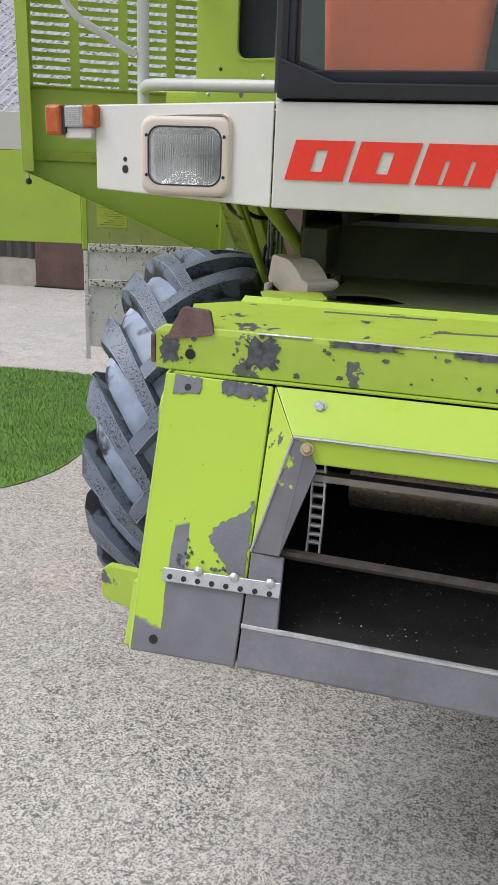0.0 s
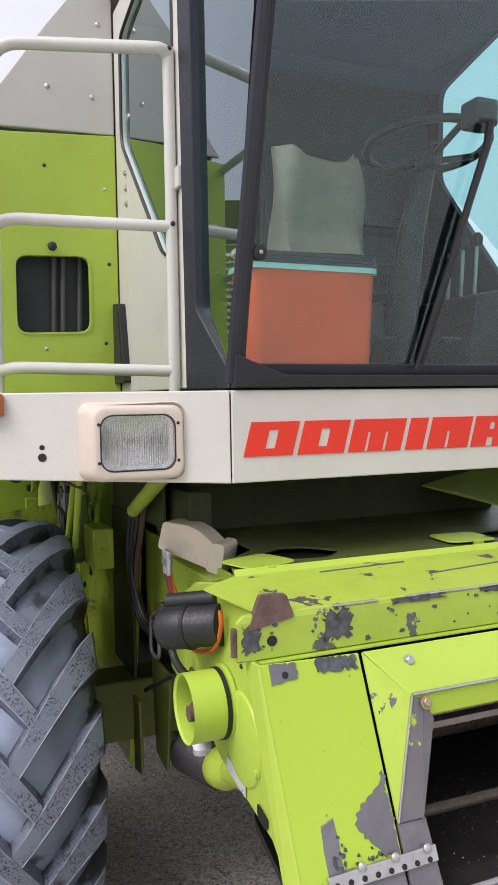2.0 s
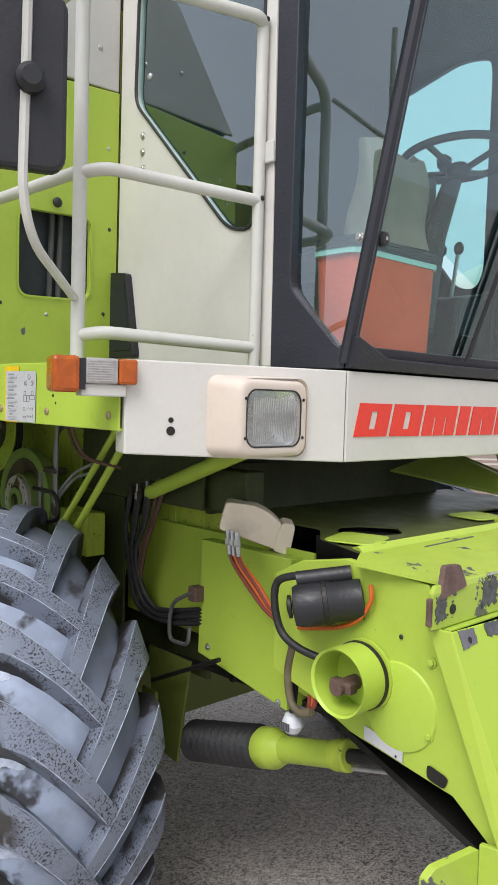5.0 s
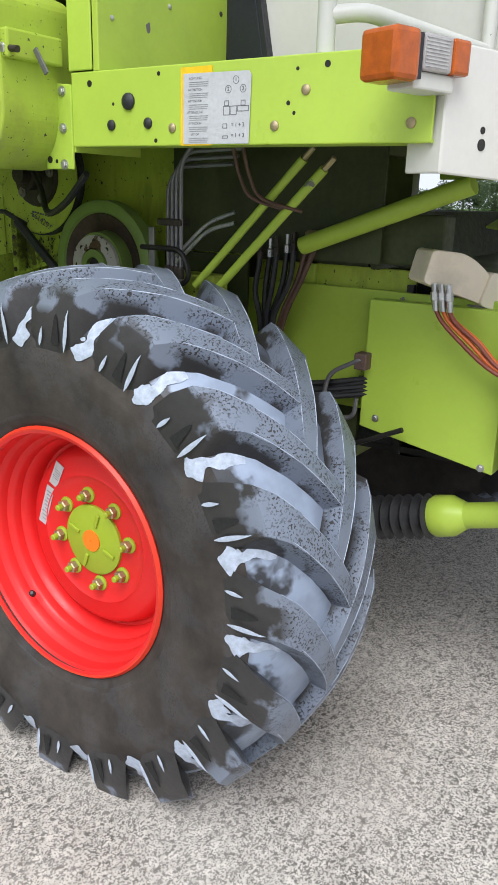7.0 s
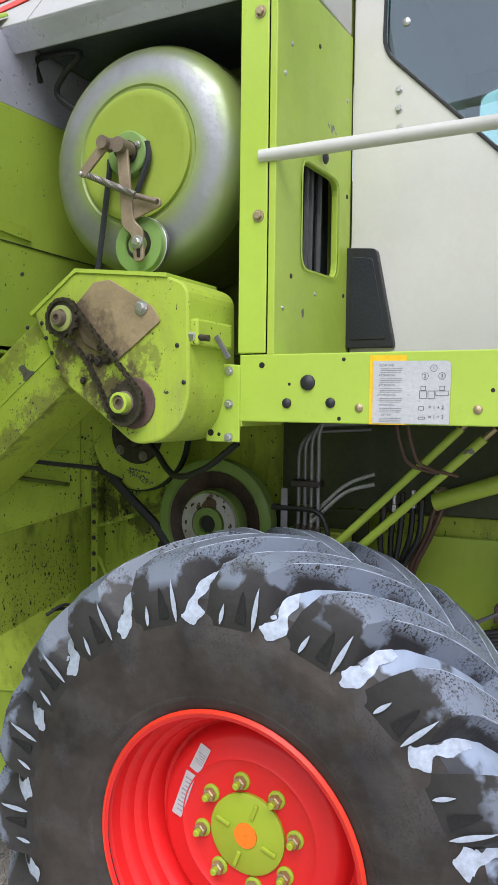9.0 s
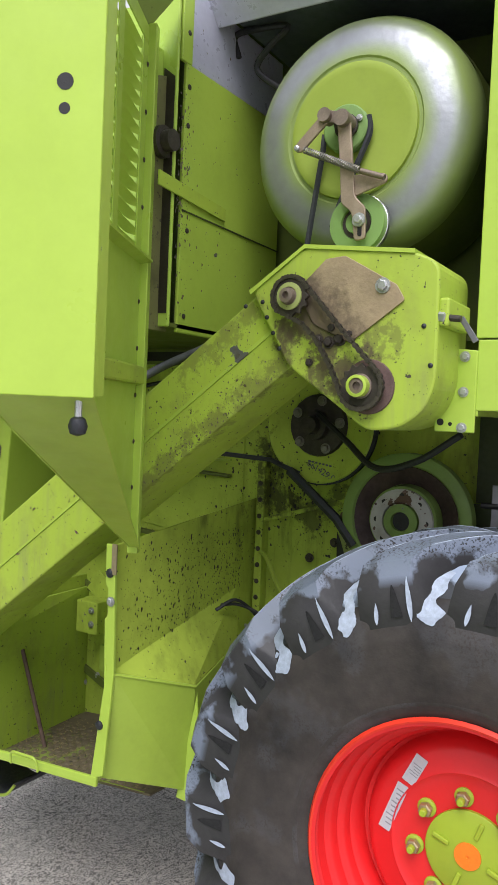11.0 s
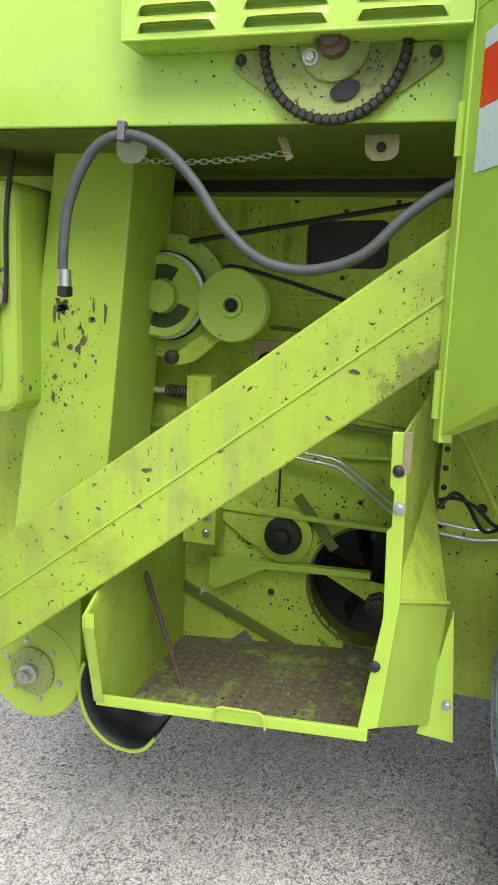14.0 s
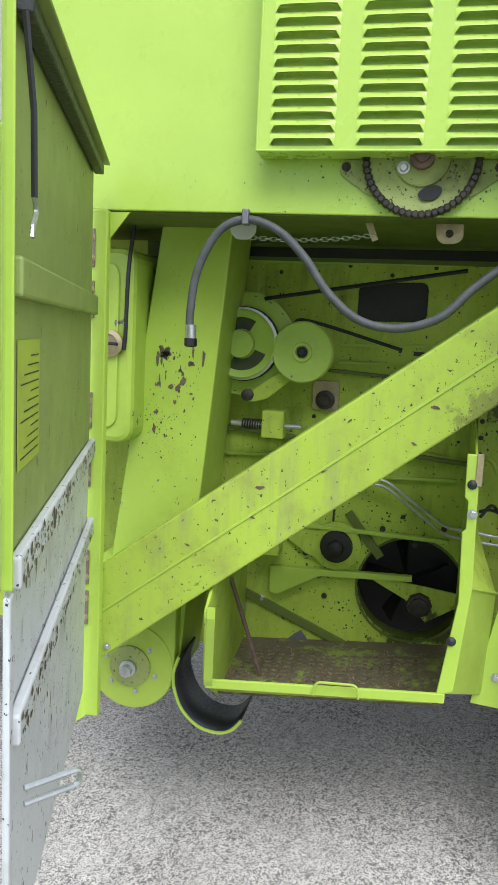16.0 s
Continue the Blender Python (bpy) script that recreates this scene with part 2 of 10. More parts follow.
M_SEAT = plain("seat_fabric", (0.025, 0.027, 0.03), 0.85, 0, 0.3, 30)
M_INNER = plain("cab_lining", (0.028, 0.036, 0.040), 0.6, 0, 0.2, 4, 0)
M_LABEL = plain("label_grey", (0.52, 0.53, 0.55), 0.45, 0, 0.06)
M_LABELY = plain("label_yellow", (0.85, 0.55, 0.01), 0.45, 0, 0.06)
M_PRINTFAINT = plain("print_pale_grey", (0.27, 0.27, 0.29), 0.5, 0, 0.1)
M_COVER = paint("weathered_white_cover", (0.47, 0.47, 0.45), 0.42, 0.15, 0.0, (0.35, 0.33, 0.28))
M_PRINT = plain("print_grey", (0.12, 0.12, 0.13), 0.5, 0, 0.1)
M_NUM = plain("slate_film", (0.16, 0.17, 0.24), 0.4, 0, 0.1)
M_STRIPEW = plain("reflective_white", (0.66, 0.69, 0.72), 0.3, 0, 0.05, 1.5, 0)
M_STRIPEO = plain("reflective_orange", (0.78, 0.055, 0.015), 0.3, 0, 0.05, 1.5, 0)
M_WIREO = plain("orange_wire", (0.62, 0.13, 0.02), 0.45, 0, 0.1)
M_WIRER = plain("red_wire", (0.22, 0.05, 0.03), 0.45, 0, 0.2)
M_AMBER = plain("amber_lens", (0.42, 0.088, 0.007), 0.12, 0, 0.3, 40)
M_CLEAR = plain("clear_ribbed_lens", (0.40, 0.38, 0.37), 0.15, 0.2, 0.25, 60)
M_REFLECTOR = plain("lamp_reflector", (0.80, 0.80, 0.77), 0.13, 0.97, 0.1, 30)
M_MESHLENS = plain("lamp_mesh", (0.36, 0.34, 0.28), 0.45, 0.3, 0.3, 60)
M_RIB = plain("pressed_glass_rib", (0.42, 0.42, 0.40), 0.15, 0, 0.15, 60, 0)
M_BELT = plain("rubber_belt", (0.028, 0.03, 0.034), 0.55, 0, 0.3, 20)


def sheen_banded(m, centre, inner, outer, col):
    """Old green paint either side of a grey band; the band paints the drum's sheen."""
    n, l = m.node_tree.nodes, m.node_tree.links
    p = n["Principled BSDF"]
    co, flat = n.new("ShaderNodeTexCoord"), n.new("ShaderNodeVectorMath")
    flat.operation = "MULTIPLY_ADD"
    flat.inputs[1].default_value, flat.inputs[2].default_value = (0, 1, 1), (0, -centre[1], -centre[2])
    l.new(co.outputs["Object"], flat.inputs[0])
    ln = n.new("ShaderNodeVectorMath")
    ln.operation = "LENGTH"
    l.new(flat.outputs[0], ln.inputs[0])
    r = math_node(n, l, "ADD", ln.outputs["Value"], math_node(n, l, "MULTIPLY", noise_fac(n, l, 4, 6, 0.6, 0.2, 0.8), 0.035))
    away = math_node(n, l, "ABSOLUTE", math_node(n, l, "SUBTRACT", r, (inner + outer) / 2 + 0.017), 0)
    mr = n.new("ShaderNodeMapRange")
    mr.inputs["From Min"].default_value, mr.inputs["From Max"].default_value = (outer - inner) * 0.15, (outer - inner) * 0.75
    l.new(away, mr.inputs["Value"])
    old = p.inputs["Base Color"].links[0].from_socket
    l.new(mixc(n, l, mr.outputs[0], old, col), p.inputs["Base Color"])
    left = n.new("ShaderNodeMapRange")
    left.inputs["To Min"].default_value, left.inputs["To Max"].default_value = 0.5, 0.1
    l.new(mr.outputs[0], left.inputs["Value"])
    l.new(left.outputs[0], p.inputs["Metallic"])


sheen_banded(M_SCREEN, (-1.14, 1.60, 2.575), 0.225, 0.305, (0.27, 0.345, 0.10))


def glass(name, tint, gloss=0.13):
    m, n, l, p = shader(name)
    n.remove(p)
    out = n["Material Output"]
    tr, gl, fr, mx = n.new("ShaderNodeBsdfTransparent"), n.new("ShaderNodeBsdfGlossy"), n.new("ShaderNodeLayerWeight"), n.new("ShaderNodeMixShader")
    tr.inputs["Color"].default_value = rgb(tint)
    gl.inputs["Roughness"].default_value = 0.0
    gl.inputs["Color"].default_value = (0.84, 0.96, 1.0, 1)
    fr.inputs["Blend"].default_value = 0.5
    curve = math_node(n, l, "POWER", fr.outputs["Facing"], 4.0)
    l.new(math_node(n, l, "ADD", math_node(n, l, "MULTIPLY", curve, 0.9), gloss), mx.inputs[0])
    l.new(tr.outputs[0], mx.inputs[1])
    l.new(gl.outputs[0], mx.inputs[2])
    l.new(mx.outputs[0], out.inputs["Surface"])
    return m


M_GLASS = glass("tinted_glass", (0.70, 1.0, 0.985), 0.095)
M_SIDEGLASS = glass("tinted_side_glass", (0.70, 1.0, 0.985), 0.23)
M_LENS = glass("lens_glass", (0.95, 0.95, 0.95), 0.12)


def frosted(m):
    """Pressed glass scatters a little of the light."""
    n, l = m.node_tree.nodes, m.node_tree.links
    df, mx, out = n.new("ShaderNodeBsdfDiffuse"), n.new("ShaderNodeMixShader"), n["Material Output"]
    df.inputs["Color"].default_value = (0.45, 0.45, 0.43, 1)
    first = out.inputs["Surface"].links[0].from_socket
    mx.inputs[0].default_value = 0.03
    l.new(first, mx.inputs[1])
    l.new(df.outputs[0], mx.inputs[2])
    l.new(mx.outputs[0], out.inputs["Surface"])


frosted(M_LENS)


def worn_front(height=1.02, spread=-0.07, edge=True):
    """Feeder front: green paint rubbed off to grey steel along the ragged lower edge."""
    m, n, l, p = shader("green_paint_rubbed_off_below")
    co, sp = n.new("ShaderNodeTexCoord"), n.new("ShaderNodeSeparateXYZ")
    l.new(co.outputs["Object"], sp.inputs[0])
    nz = noise_fac(n, l, 5.0, 6, 0.6, 0.2, 0.8)
    line = math_node(n, l, "ADD", math_node(n, l, "MULTIPLY", nz, spread), height)
    if edge:
        ax = math_node(n, l, "ADD", math_node(n, l, "ABSOLUTE", sp.outputs["X"], 0), math_node(n, l, "MULTIPLY", nz, 0.015))
        line = math_node(n, l, "ADD", line, math_node(n, l, "MULTIPLY", math_node(n, l, "GREATER_THAN", ax, 0.720), 0.085))
        line = math_node(n, l, "SUBTRACT", line, math_node(n, l, "MULTIPLY", math_node(n, l, "GREATER_THAN", ax, 0.755), 0.20))
    bare = n.new("ShaderNodeMapRange")
    bare.inputs["From Min"].default_value, bare.inputs["From Max"].default_value = 0.0, 0.006
    l.new(math_node(n, l, "SUBTRACT", line, sp.outputs["Z"]), bare.inputs["Value"])
    fk = noise_fac(n, l, 60, 6, 0.62, 0.685, 0.695)
    fac = math_node(n, l, "MAXIMUM", bare.outputs[0], fk)
    tone = mixc(n, l, noise_fac(n, l, 9, 5, 0.6, 0.3, 0.7), (0.17, 0.165, 0.18), (0.23, 0.225, 0.235))
    big = mixc(n, l, noise_fac(n, l, 2, 5, 0.6, 0.3, 0.7), (0.41, 0.58, 0.055), (0.375, 0.53, 0.048))
    p.inputs["Specular IOR Level"].default_value = 0.32
    l.new(mixc(n, l, fac, big, tone), p.inputs["Base Color"])
    l.new(math_node(n, l, "MULTIPLY", fac, 0.45), p.inputs["Metallic"])
    p.inputs["Roughness"].default_value = 0.36
    bump(n, l, p, noise_fac(n, l, 14, 3, 0.5, 0, 1), 0.05, 0.02)
    return m


M_FRONT = worn_front()


def tyre_rubber(name, film, lo, dark=(0.022, 0.021, 0.021), pale=(0.062, 0.054, 0.047), rough=0.62, inner=0.0, pitted=True, far=0.35):
    """Old rubber with a dried bluish-white film on it, pocked and smeared."""
    m, n, l, p = shader(name)
    base = mixc(n, l, noise_fac(n, l, 7, 6, 0.65, 0.3, 0.7), dark, pale)
    co, oi, va = n.new("ShaderNodeTexCoord"), n.new("ShaderNodeObjectInfo"), n.new("ShaderNodeVectorMath")
    va.operation = "ADD"
    l.new(co.outputs["Object"], va.inputs[0])
    l.new(math_node(n, l, "MULTIPLY", oi.outputs["Random"], 40.0), va.inputs[1])
    patch = noise_fac(n, l, 7.0, 4, 0.5, lo, lo + 0.07, va.outputs[0])
    fine = noise_fac(n, l, 165, 2, 0.5, 0.40, 0.46, va.outputs[0])
    mild = noise_fac(n, l, 11, 3, 0.5, 0.45, 0.6, va.outputs[0])
    # Film fades toward the wheel's inner side, painting in that side's shade.
    sx, side = n.new("ShaderNodeSeparateXYZ"), n.new("ShaderNodeMapRange")
    l.new(co.outputs["Object"], sx.inputs[0])
    side.inputs["From Min"].default_value, side.inputs["From Max"].default_value = 0.10, -0.06
    side.inputs["To Min"].default_value = far
    l.new(sx.outputs["X"], side.inputs["Value"])
    pits = math_node(n, l, "MULTIPLY", math_node(n, l, "MAXIMUM", fine, mild) if pitted else math_node(n, l, "ADD", 0.8, math_node(n, l, "MULTIPLY", mild, 0.2)), side.outputs[0])
    rad = n.new("ShaderNodeVectorMath")
    rad.operation = "MULTIPLY"
    rad.inputs[1].default_value = (0, 1, 1)
    l.new(co.outputs["Object"], rad.inputs[0])
    ln = n.new("ShaderNodeVectorMath")
    ln.operation = "LENGTH"
    l.new(rad.outputs[0], ln.inputs[0])
    reach = n.new("ShaderNodeMapRange")
    reach.inputs["From Min"].default_value, reach.inputs["From Max"].default_value = inner, inner + 0.026
    l.new(math_node(n, l, "ADD", ln.outputs["Value"], math_node(n, l, "MULTIPLY", mild, 0.055)), reach.inputs["Value"])
    patch = math_node(n, l, "MULTIPLY", patch, reach.outputs[0])
    fac = math_node(n, l, "MULTIPLY", math_node(n, l, "MULTIPLY", patch, pits), film)
    c = mixc(n, l, fac, base, (0.37, 0.44, 0.57))
    l.new(c, p.inputs["Base Color"])
    rr = n.new("ShaderNodeMapRange")
    rr.inputs["To Min"].default_value, rr.inputs["To Max"].default_value = rough, 0.42
    l.new(fac, rr.inputs["Value"])
    l.new(rr.outputs[0], p.inputs["Roughness"])
    bump(n, l, p, noise_fac(n, l, 40, 6, 0.6, 0.2, 0.8), 0.25, 0.004)
    p.inputs["Specular IOR Level"].default_value = 0.3
    return m


M_TYRE = tyre_rubber("tyre_rubber", 0.03, 0.5, (0.024, 0.021, 0.019), (0.066, 0.056, 0.048))
M_LUG = tyre_rubber("tread_lug_rubber", 0.42, 0.26, (0.026, 0.025, 0.025), (0.050, 0.048, 0.048), 0.38, 0.735, True, 0.85)
M_TREAD = tyre_rubber("tread_gap_film", 0.85, 0.30, (0.040, 0.041, 0.044), (0.075, 0.08, 0.09), 0.42, 0.69, False, 0.42)
M_FILM = plain("dried_white_film", (0.42, 0.475, 0.575), 0.5, 0, 0.35, 45)
M_SLOT = plain("shaded_rubber", (0.012, 0.012, 0.012), 0.8, 0, 0.2)


def pebbles(n, l, vec, scale, keep, size):
    """Scattered dark stones: a share of the cells of a warped Voronoi pattern, each with its own radius."""
    vor = n.new("ShaderNodeTexVoronoi")
    vor.inputs["Scale"].default_value = scale
    l.new(vec, vor.inputs["Vector"])
    sep = n.new("ShaderNodeSeparateColor")
    l.new(vor.outputs["Color"], sep.inputs[0])
    chosen = math_node(n, l, "LESS_THAN", sep.outputs[0], keep)
    radius = math_node(n, l, "MULTIPLY", math_node(n, l, "ADD", math_node(n, l, "MULTIPLY", sep.outputs[1], 0.7), 0.3), size)
    edge = n.new("ShaderNodeMapRange")
    edge.inputs["From Min"].default_value, edge.inputs["From Max"].default_value = 0.0, 0.07
    l.new(math_node(n, l, "SUBTRACT", radius, vor.outputs["Distance"]), edge.inputs["Value"])
    return math_node(n, l, "MULTIPLY", edge.outputs[0], chosen), sep.outputs[2]


def concrete():
    """Worn exposed-aggregate concrete: a pale sandy matrix with dark stones of two sizes, blotched by dirt."""
    m, n, l, p = shader("yard_ground")
    co = n.new("ShaderNodeTexCoord")
    wob = n.new("ShaderNodeTexNoise")
    wob.inputs["Scale"].default_value, wob.inputs["Detail"].default_value = 70, 3
    l.new(co.outputs["Object"], wob.inputs["Vector"])
    va, vb = n.new("ShaderNodeVectorMath"), n.new("ShaderNodeVectorMath")
    va.operation, vb.operation = "SCALE", "ADD"
    va.inputs["Scale"].default_value = 0.030
    l.new(wob.outputs["Color"], va.inputs[0])
    l.new(co.outputs["Object"], vb.inputs[0])
    l.new(va.outputs[0], vb.inputs[1])
    small = noise_fac(n, l, 150, 4, 0.6, 0.520, 0.545)
    large = noise_fac(n, l, 68, 4, 0.6, 0.572, 0.592)
    stones, tone = pebbles(n, l, vb.outputs[0], 80, 0.20, 0.58)
    crowd = noise_fac(n, l, 2.6, 7, 0.72, 0.28, 0.62)
    grain = math_node(n, l, "MAXIMUM", math_node(n, l, "MAXIMUM", math_node(n, l, "MULTIPLY", small, 0.86), large), stones)
    blot = noise_fac(n, l, 30, 5, 0.7, 0.38, 0.66)
    c = mixc(n, l, blot, (0.50, 0.455, 0.405), (0.76, 0.70, 0.63))
    pale = noise_fac(n, l, 190, 3, 0.6, 0.60, 0.66)
    c = mixc(n, l, math_node(n, l, "MULTIPLY", pale, 0.5), c, (0.82, 0.79, 0.74))
    stone = mixc(n, l, tone, (0.060, 0.054, 0.048), (0.13, 0.12, 0.105))
    c = mixc(n, l, math_node(n, l, "MULTIPLY", grain, math_node(n, l, "ADD", 0.5, math_node(n, l, "MULTIPLY", crowd, 0.48))), c, stone)
    stains = noise_fac(n, l, 0.7, 6, 0.6, 0.38, 0.74)
    rusty = noise_fac(n, l, 0.9, 5, 0.65, 0.50, 0.75, vb.outputs[0])
    c = mixc(n, l, math_node(n, l, "MULTIPLY", stains, 0.26), c, (0.21, 0.20, 0.185))
    c = mixc(n, l, math_node(n, l, "MULTIPLY", rusty, 0.22), c, (0.34, 0.245, 0.20))
    l.new(c, p.inputs["Base Color"])
    p.inputs["Roughness"].default_value = 0.88
    bump(n, l, p, grain, 0.5, 0.004)
    return m


M_CONCRETE = concrete()
M_SOIL = plain("field_soil", (0.20, 0.145, 0.105), 0.95, 0, 0.25, 0.8, 0.1)
M_TURF = plain("turf", (0.10, 0.20, 0.025), 0.9, 0, 0.35, 3, 0.1)
M_PATH = plain("pale_gravel", (0.42, 0.38, 0.33), 0.9, 0, 0.15, 2)
M_TRAYDIRT = paint("chaff_dirt", (0.155, 0.125, 0.075), 0.85, 0.9, 0.0, (0.075, 0.06, 0.035), fleck=0.06)


def show_through(m, col, lo):
    """Paint that shows where the dirt has been rubbed away."""
    n, l = m.node_tree.nodes, m.node_tree.links
    p = n["Principled BSDF"]
    old = p.inputs["Base Color"].links[0].from_socket
    l.new(mixc(n, l, math_node(n, l, "MULTIPLY", noise_fac(n, l, 6.5, 8, 0.66, lo, lo + 0.09), 0.8), old, col), p.inputs["Base Color"])


show_through(M_TRAYDIRT, (0.27, 0.36, 0.05), 0.53)


# ---- mesh helpers ----
def part(name, bm, material, parent, label="", bevel=0.0, smooth=False):
    """Links a bmesh as one mesh object under a thing or a part."""
    bmesh.ops.recalc_face_normals(bm, faces=bm.faces[:])
    me = bpy.data.meshes.new(name)
    bm.to_mesh(me)
    bm.free()
    me.materials.append(material)
    if smooth:
        me.shade_smooth()
        me.set_sharp_from_angle(angle=radians(38))
    ob = new(name, me)
    ob.parent = parent
    if bevel:
        mod = ob.modifiers.new("edge", "BEVEL")
        mod.width, mod.segments, mod.limit_method, mod.angle_limit = bevel, 2, "ANGLE", radians(35)
    if label:
        ob["label"] = label
    return ob


def thing(name, label, category, at=(0, 0, 0), group="", kind=""):
    ob = new(name)
    ob.location = at
    return tagged(ob, label, category, group, kind)


def B():
    return bmesh.new()


def prism(bm, pts, vec):
    """A closed polygon of 3D points, extruded by vec."""
    v = Vector(vec)
    a = [bm.verts.new(p) for p in pts]
    b = [bm.verts.new(Vector(p) + v) for p in pts]
    k = len(pts)
    bm.faces.new(a)
    bm.faces.new(b[::-1])
    for i in range(k):
        bm.faces.new((a[i], b[i], b[(i + 1) % k], a[(i + 1) % k]))
    return bm


def box(bm, x0, x1, y0, y1, z0, z1):
    return prism(bm, [(x0, y0, z0), (x1, y0, z0), (x1, y1, z0), (x0, y1, z0)], (0, 0, z1 - z0))


def holed(bm, outer, holes, vec):
    """A plate with holes: outer and hole loops of 3D points in one plane, extruded by vec."""
    edges = []
    for loop in (outer, *holes):
        vs = [bm.verts.new(p) for p in loop]
        edges += [bm.edges.new((vs[i], vs[(i + 1) % len(vs)])) for i in range(len(vs))]
    made = bmesh.ops.triangle_fill(bm, edges=edges, use_beauty=True, use_dissolve=False)
    faces = [g for g in made["geom"] if isinstance(g, bmesh.types.BMFace)]
    ext = bmesh.ops.extrude_face_region(bm, geom=faces)
    bmesh.ops.translate(bm, vec=Vector(vec), verts=[g for g in ext["geom"] if isinstance(g, bmesh.types.BMVert)])
    return bm


def rrect(w, h, r, k=4):
    """A rounded rectangle round the origin, as 2D points."""
    pts = []
    for cx, cy, a0 in ((w / 2 - r, h / 2 - r, 0), (-w / 2 + r, h / 2 - r, 90), (-w / 2 + r, -h / 2 + r, 180), (w / 2 - r, -h / 2 + r, 270)):
        for i in range(k + 1):
            a = radians(a0 + 90 * i / k)
            pts.append((cx + r * math.cos(a), cy + r * math.sin(a)))
    return pts


def soft_loop(pts, r=0.04, k=4):
    """Rounds the corners of a closed 3D polygon."""
    out = []
    P = [Vector(p) for p in pts]
    for i, p in enumerate(P):
        a, b = P[i - 1], P[(i + 1) % len(P)]
        ra, rb = min(r, (a - p).length * 0.45), min(r, (b - p).length * 0.45)
        s, e = p + (a - p).normalized() * ra, p + (b - p).normalized() * rb
        for j in range(k + 1):
            t = j / k
            out.append((1 - t) ** 2 * s + 2 * t * (1 - t) * p + t * t * e)
    return out


def smooth_path(pts, k=6):
    """Catmull-Rom through the points."""
    P = [Vector(p) for p in pts]
    P = [P[0] * 2 - P[1], *P, P[-1] * 2 - P[-2]]
    out = []
    for i in range(1, len(P) - 2):
        for j in range(k):
            t = j / k
            a, b, c, d = P[i - 1], P[i], P[i + 1], P[i + 2]
            out.append(0.5 * (2 * b + (c - a) * t + (2 * a - 5 * b + 4 * c - d) * t * t + (3 * b - a - 3 * c + d) * t ** 3))
    out.append(P[-2])
    return out


def bent_path(pts, r=0.06, k=5):
    """A polyline with rounded corners."""
    P = [Vector(p) for p in pts]
    out = [P[0]]
    for i in range(1, len(P) - 1):
        p, a, b = P[i], P[i - 1], P[i + 1]
        ra = min(r, (a - p).length * 0.49, (b - p).length * 0.49)
        s, e = p + (a - p).normalized() * ra, p + (b - p).normalized() * ra
        for j in range(k + 1):
            t = j / k
            out.append((1 - t) ** 2 * s + 2 * t * (1 - t) * p + t * t * e)
    out.append(P[-1])
    return out


def tube(bm, pts, r, n=10, squash=1.0):
    """A round bar swept along points; r may be a list."""
    P = [Vector(p) for p in pts]
    up = None
    rings = []
    for i, p in enumerate(P):
        d = (P[min(i + 1, len(P) - 1)] - P[max(i - 1, 0)]).normalized()
        if up is None:
            up = Vector((0, 0, 1)) if abs(d.z) < 0.9 else Vector((1, 0, 0))
        side = d.cross(up).normalized()
        up = side.cross(d).normalized()
        rr = r[i] if isinstance(r, (list, tuple)) else r
        rings.append([bm.verts.new(p + (side * math.cos(2 * math.pi * j / n) + up * math.sin(2 * math.pi * j / n) * squash) * rr) for j in range(n)])
    for a, b in zip(rings, rings[1:]):
        for j in range(n):
            bm.faces.new((a[j], a[(j + 1) % n], b[(j + 1) % n], b[j]))
    bm.faces.new(rings[0][::-1])
    bm.faces.new(rings[-1])
    return bm


def lathe(bm, c, axis, prof, n=40, shut=False, caps=True):
    """Turns a profile of (radius, height) round an axis through c."""
    z = Vector(axis).normalized()
    x = z.orthogonal().normalized()
    y = z.cross(x)
    c = Vector(c)
    rings = [[bm.verts.new(c + z * h + (x * math.cos(2 * math.pi * j / n) + y * math.sin(2 * math.pi * j / n)) * max(r, 0.0004)) for j in range(n)] for r, h in prof]
    pairs = list(zip(rings, rings[1:])) + ([(rings[-1], rings[0])] if shut else [])
    for a, b in pairs:
        for j in range(n):
            bm.faces.new((a[j], a[(j + 1) % n], b[(j + 1) % n], b[j]))
    if caps and not shut:
        bm.faces.new(rings[0][::-1])
        bm.faces.new(rings[-1])
    return bm


def cyl(bm, p0, p1, r, n=18, r2=None):
    d = Vector(p1) - Vector(p0)
    return lathe(bm, p0, d, [(r, 0), (r if r2 is None else r2, d.length)], n)


SHARED = {}


def shared(key, name, build, material, parent, matrix, smooth=False):
    """One more object on a mesh that is built once."""
    if key not in SHARED:
        bm = build()
        bmesh.ops.recalc_face_normals(bm, faces=bm.faces[:])
        me = bpy.data.meshes.new(name)
        bm.to_mesh(me)
        bm.free()
        me.materials.append(material)
        if smooth:
            me.shade_smooth()
            me.set_sharp_from_angle(angle=radians(38))
        SHARED[key] = me
    ob = new(name, SHARED[key])
    ob.parent = parent
    ob.matrix_basis = matrix
    return ob


def facing(p, d):
    """A pose at p whose z axis points along d."""
    return Matrix.Translation(p) @ Vector(d).to_track_quat("Z", "Y").to_matrix().to_4x4()


def bolt_mesh():
    bm = B()
    lathe(bm, (0, 0, 0), (0, 0, 1), [(1.45, 0), (1.45, 0.25)], 14)
    lathe(bm, (0, 0, 0.25), (0, 0, 1), [(1.0, 0), (1.0, 0.6), (0.8, 0.75)], 6)
    return bm


def bolt(p, d, parent, r=0.009, material=None, name="bolt"):
    m = material or M_ZINC
    return shared(("bolt", m.name), name, bolt_mesh, m, parent, facing(p, d) @ Matrix.Scale(r, 4))


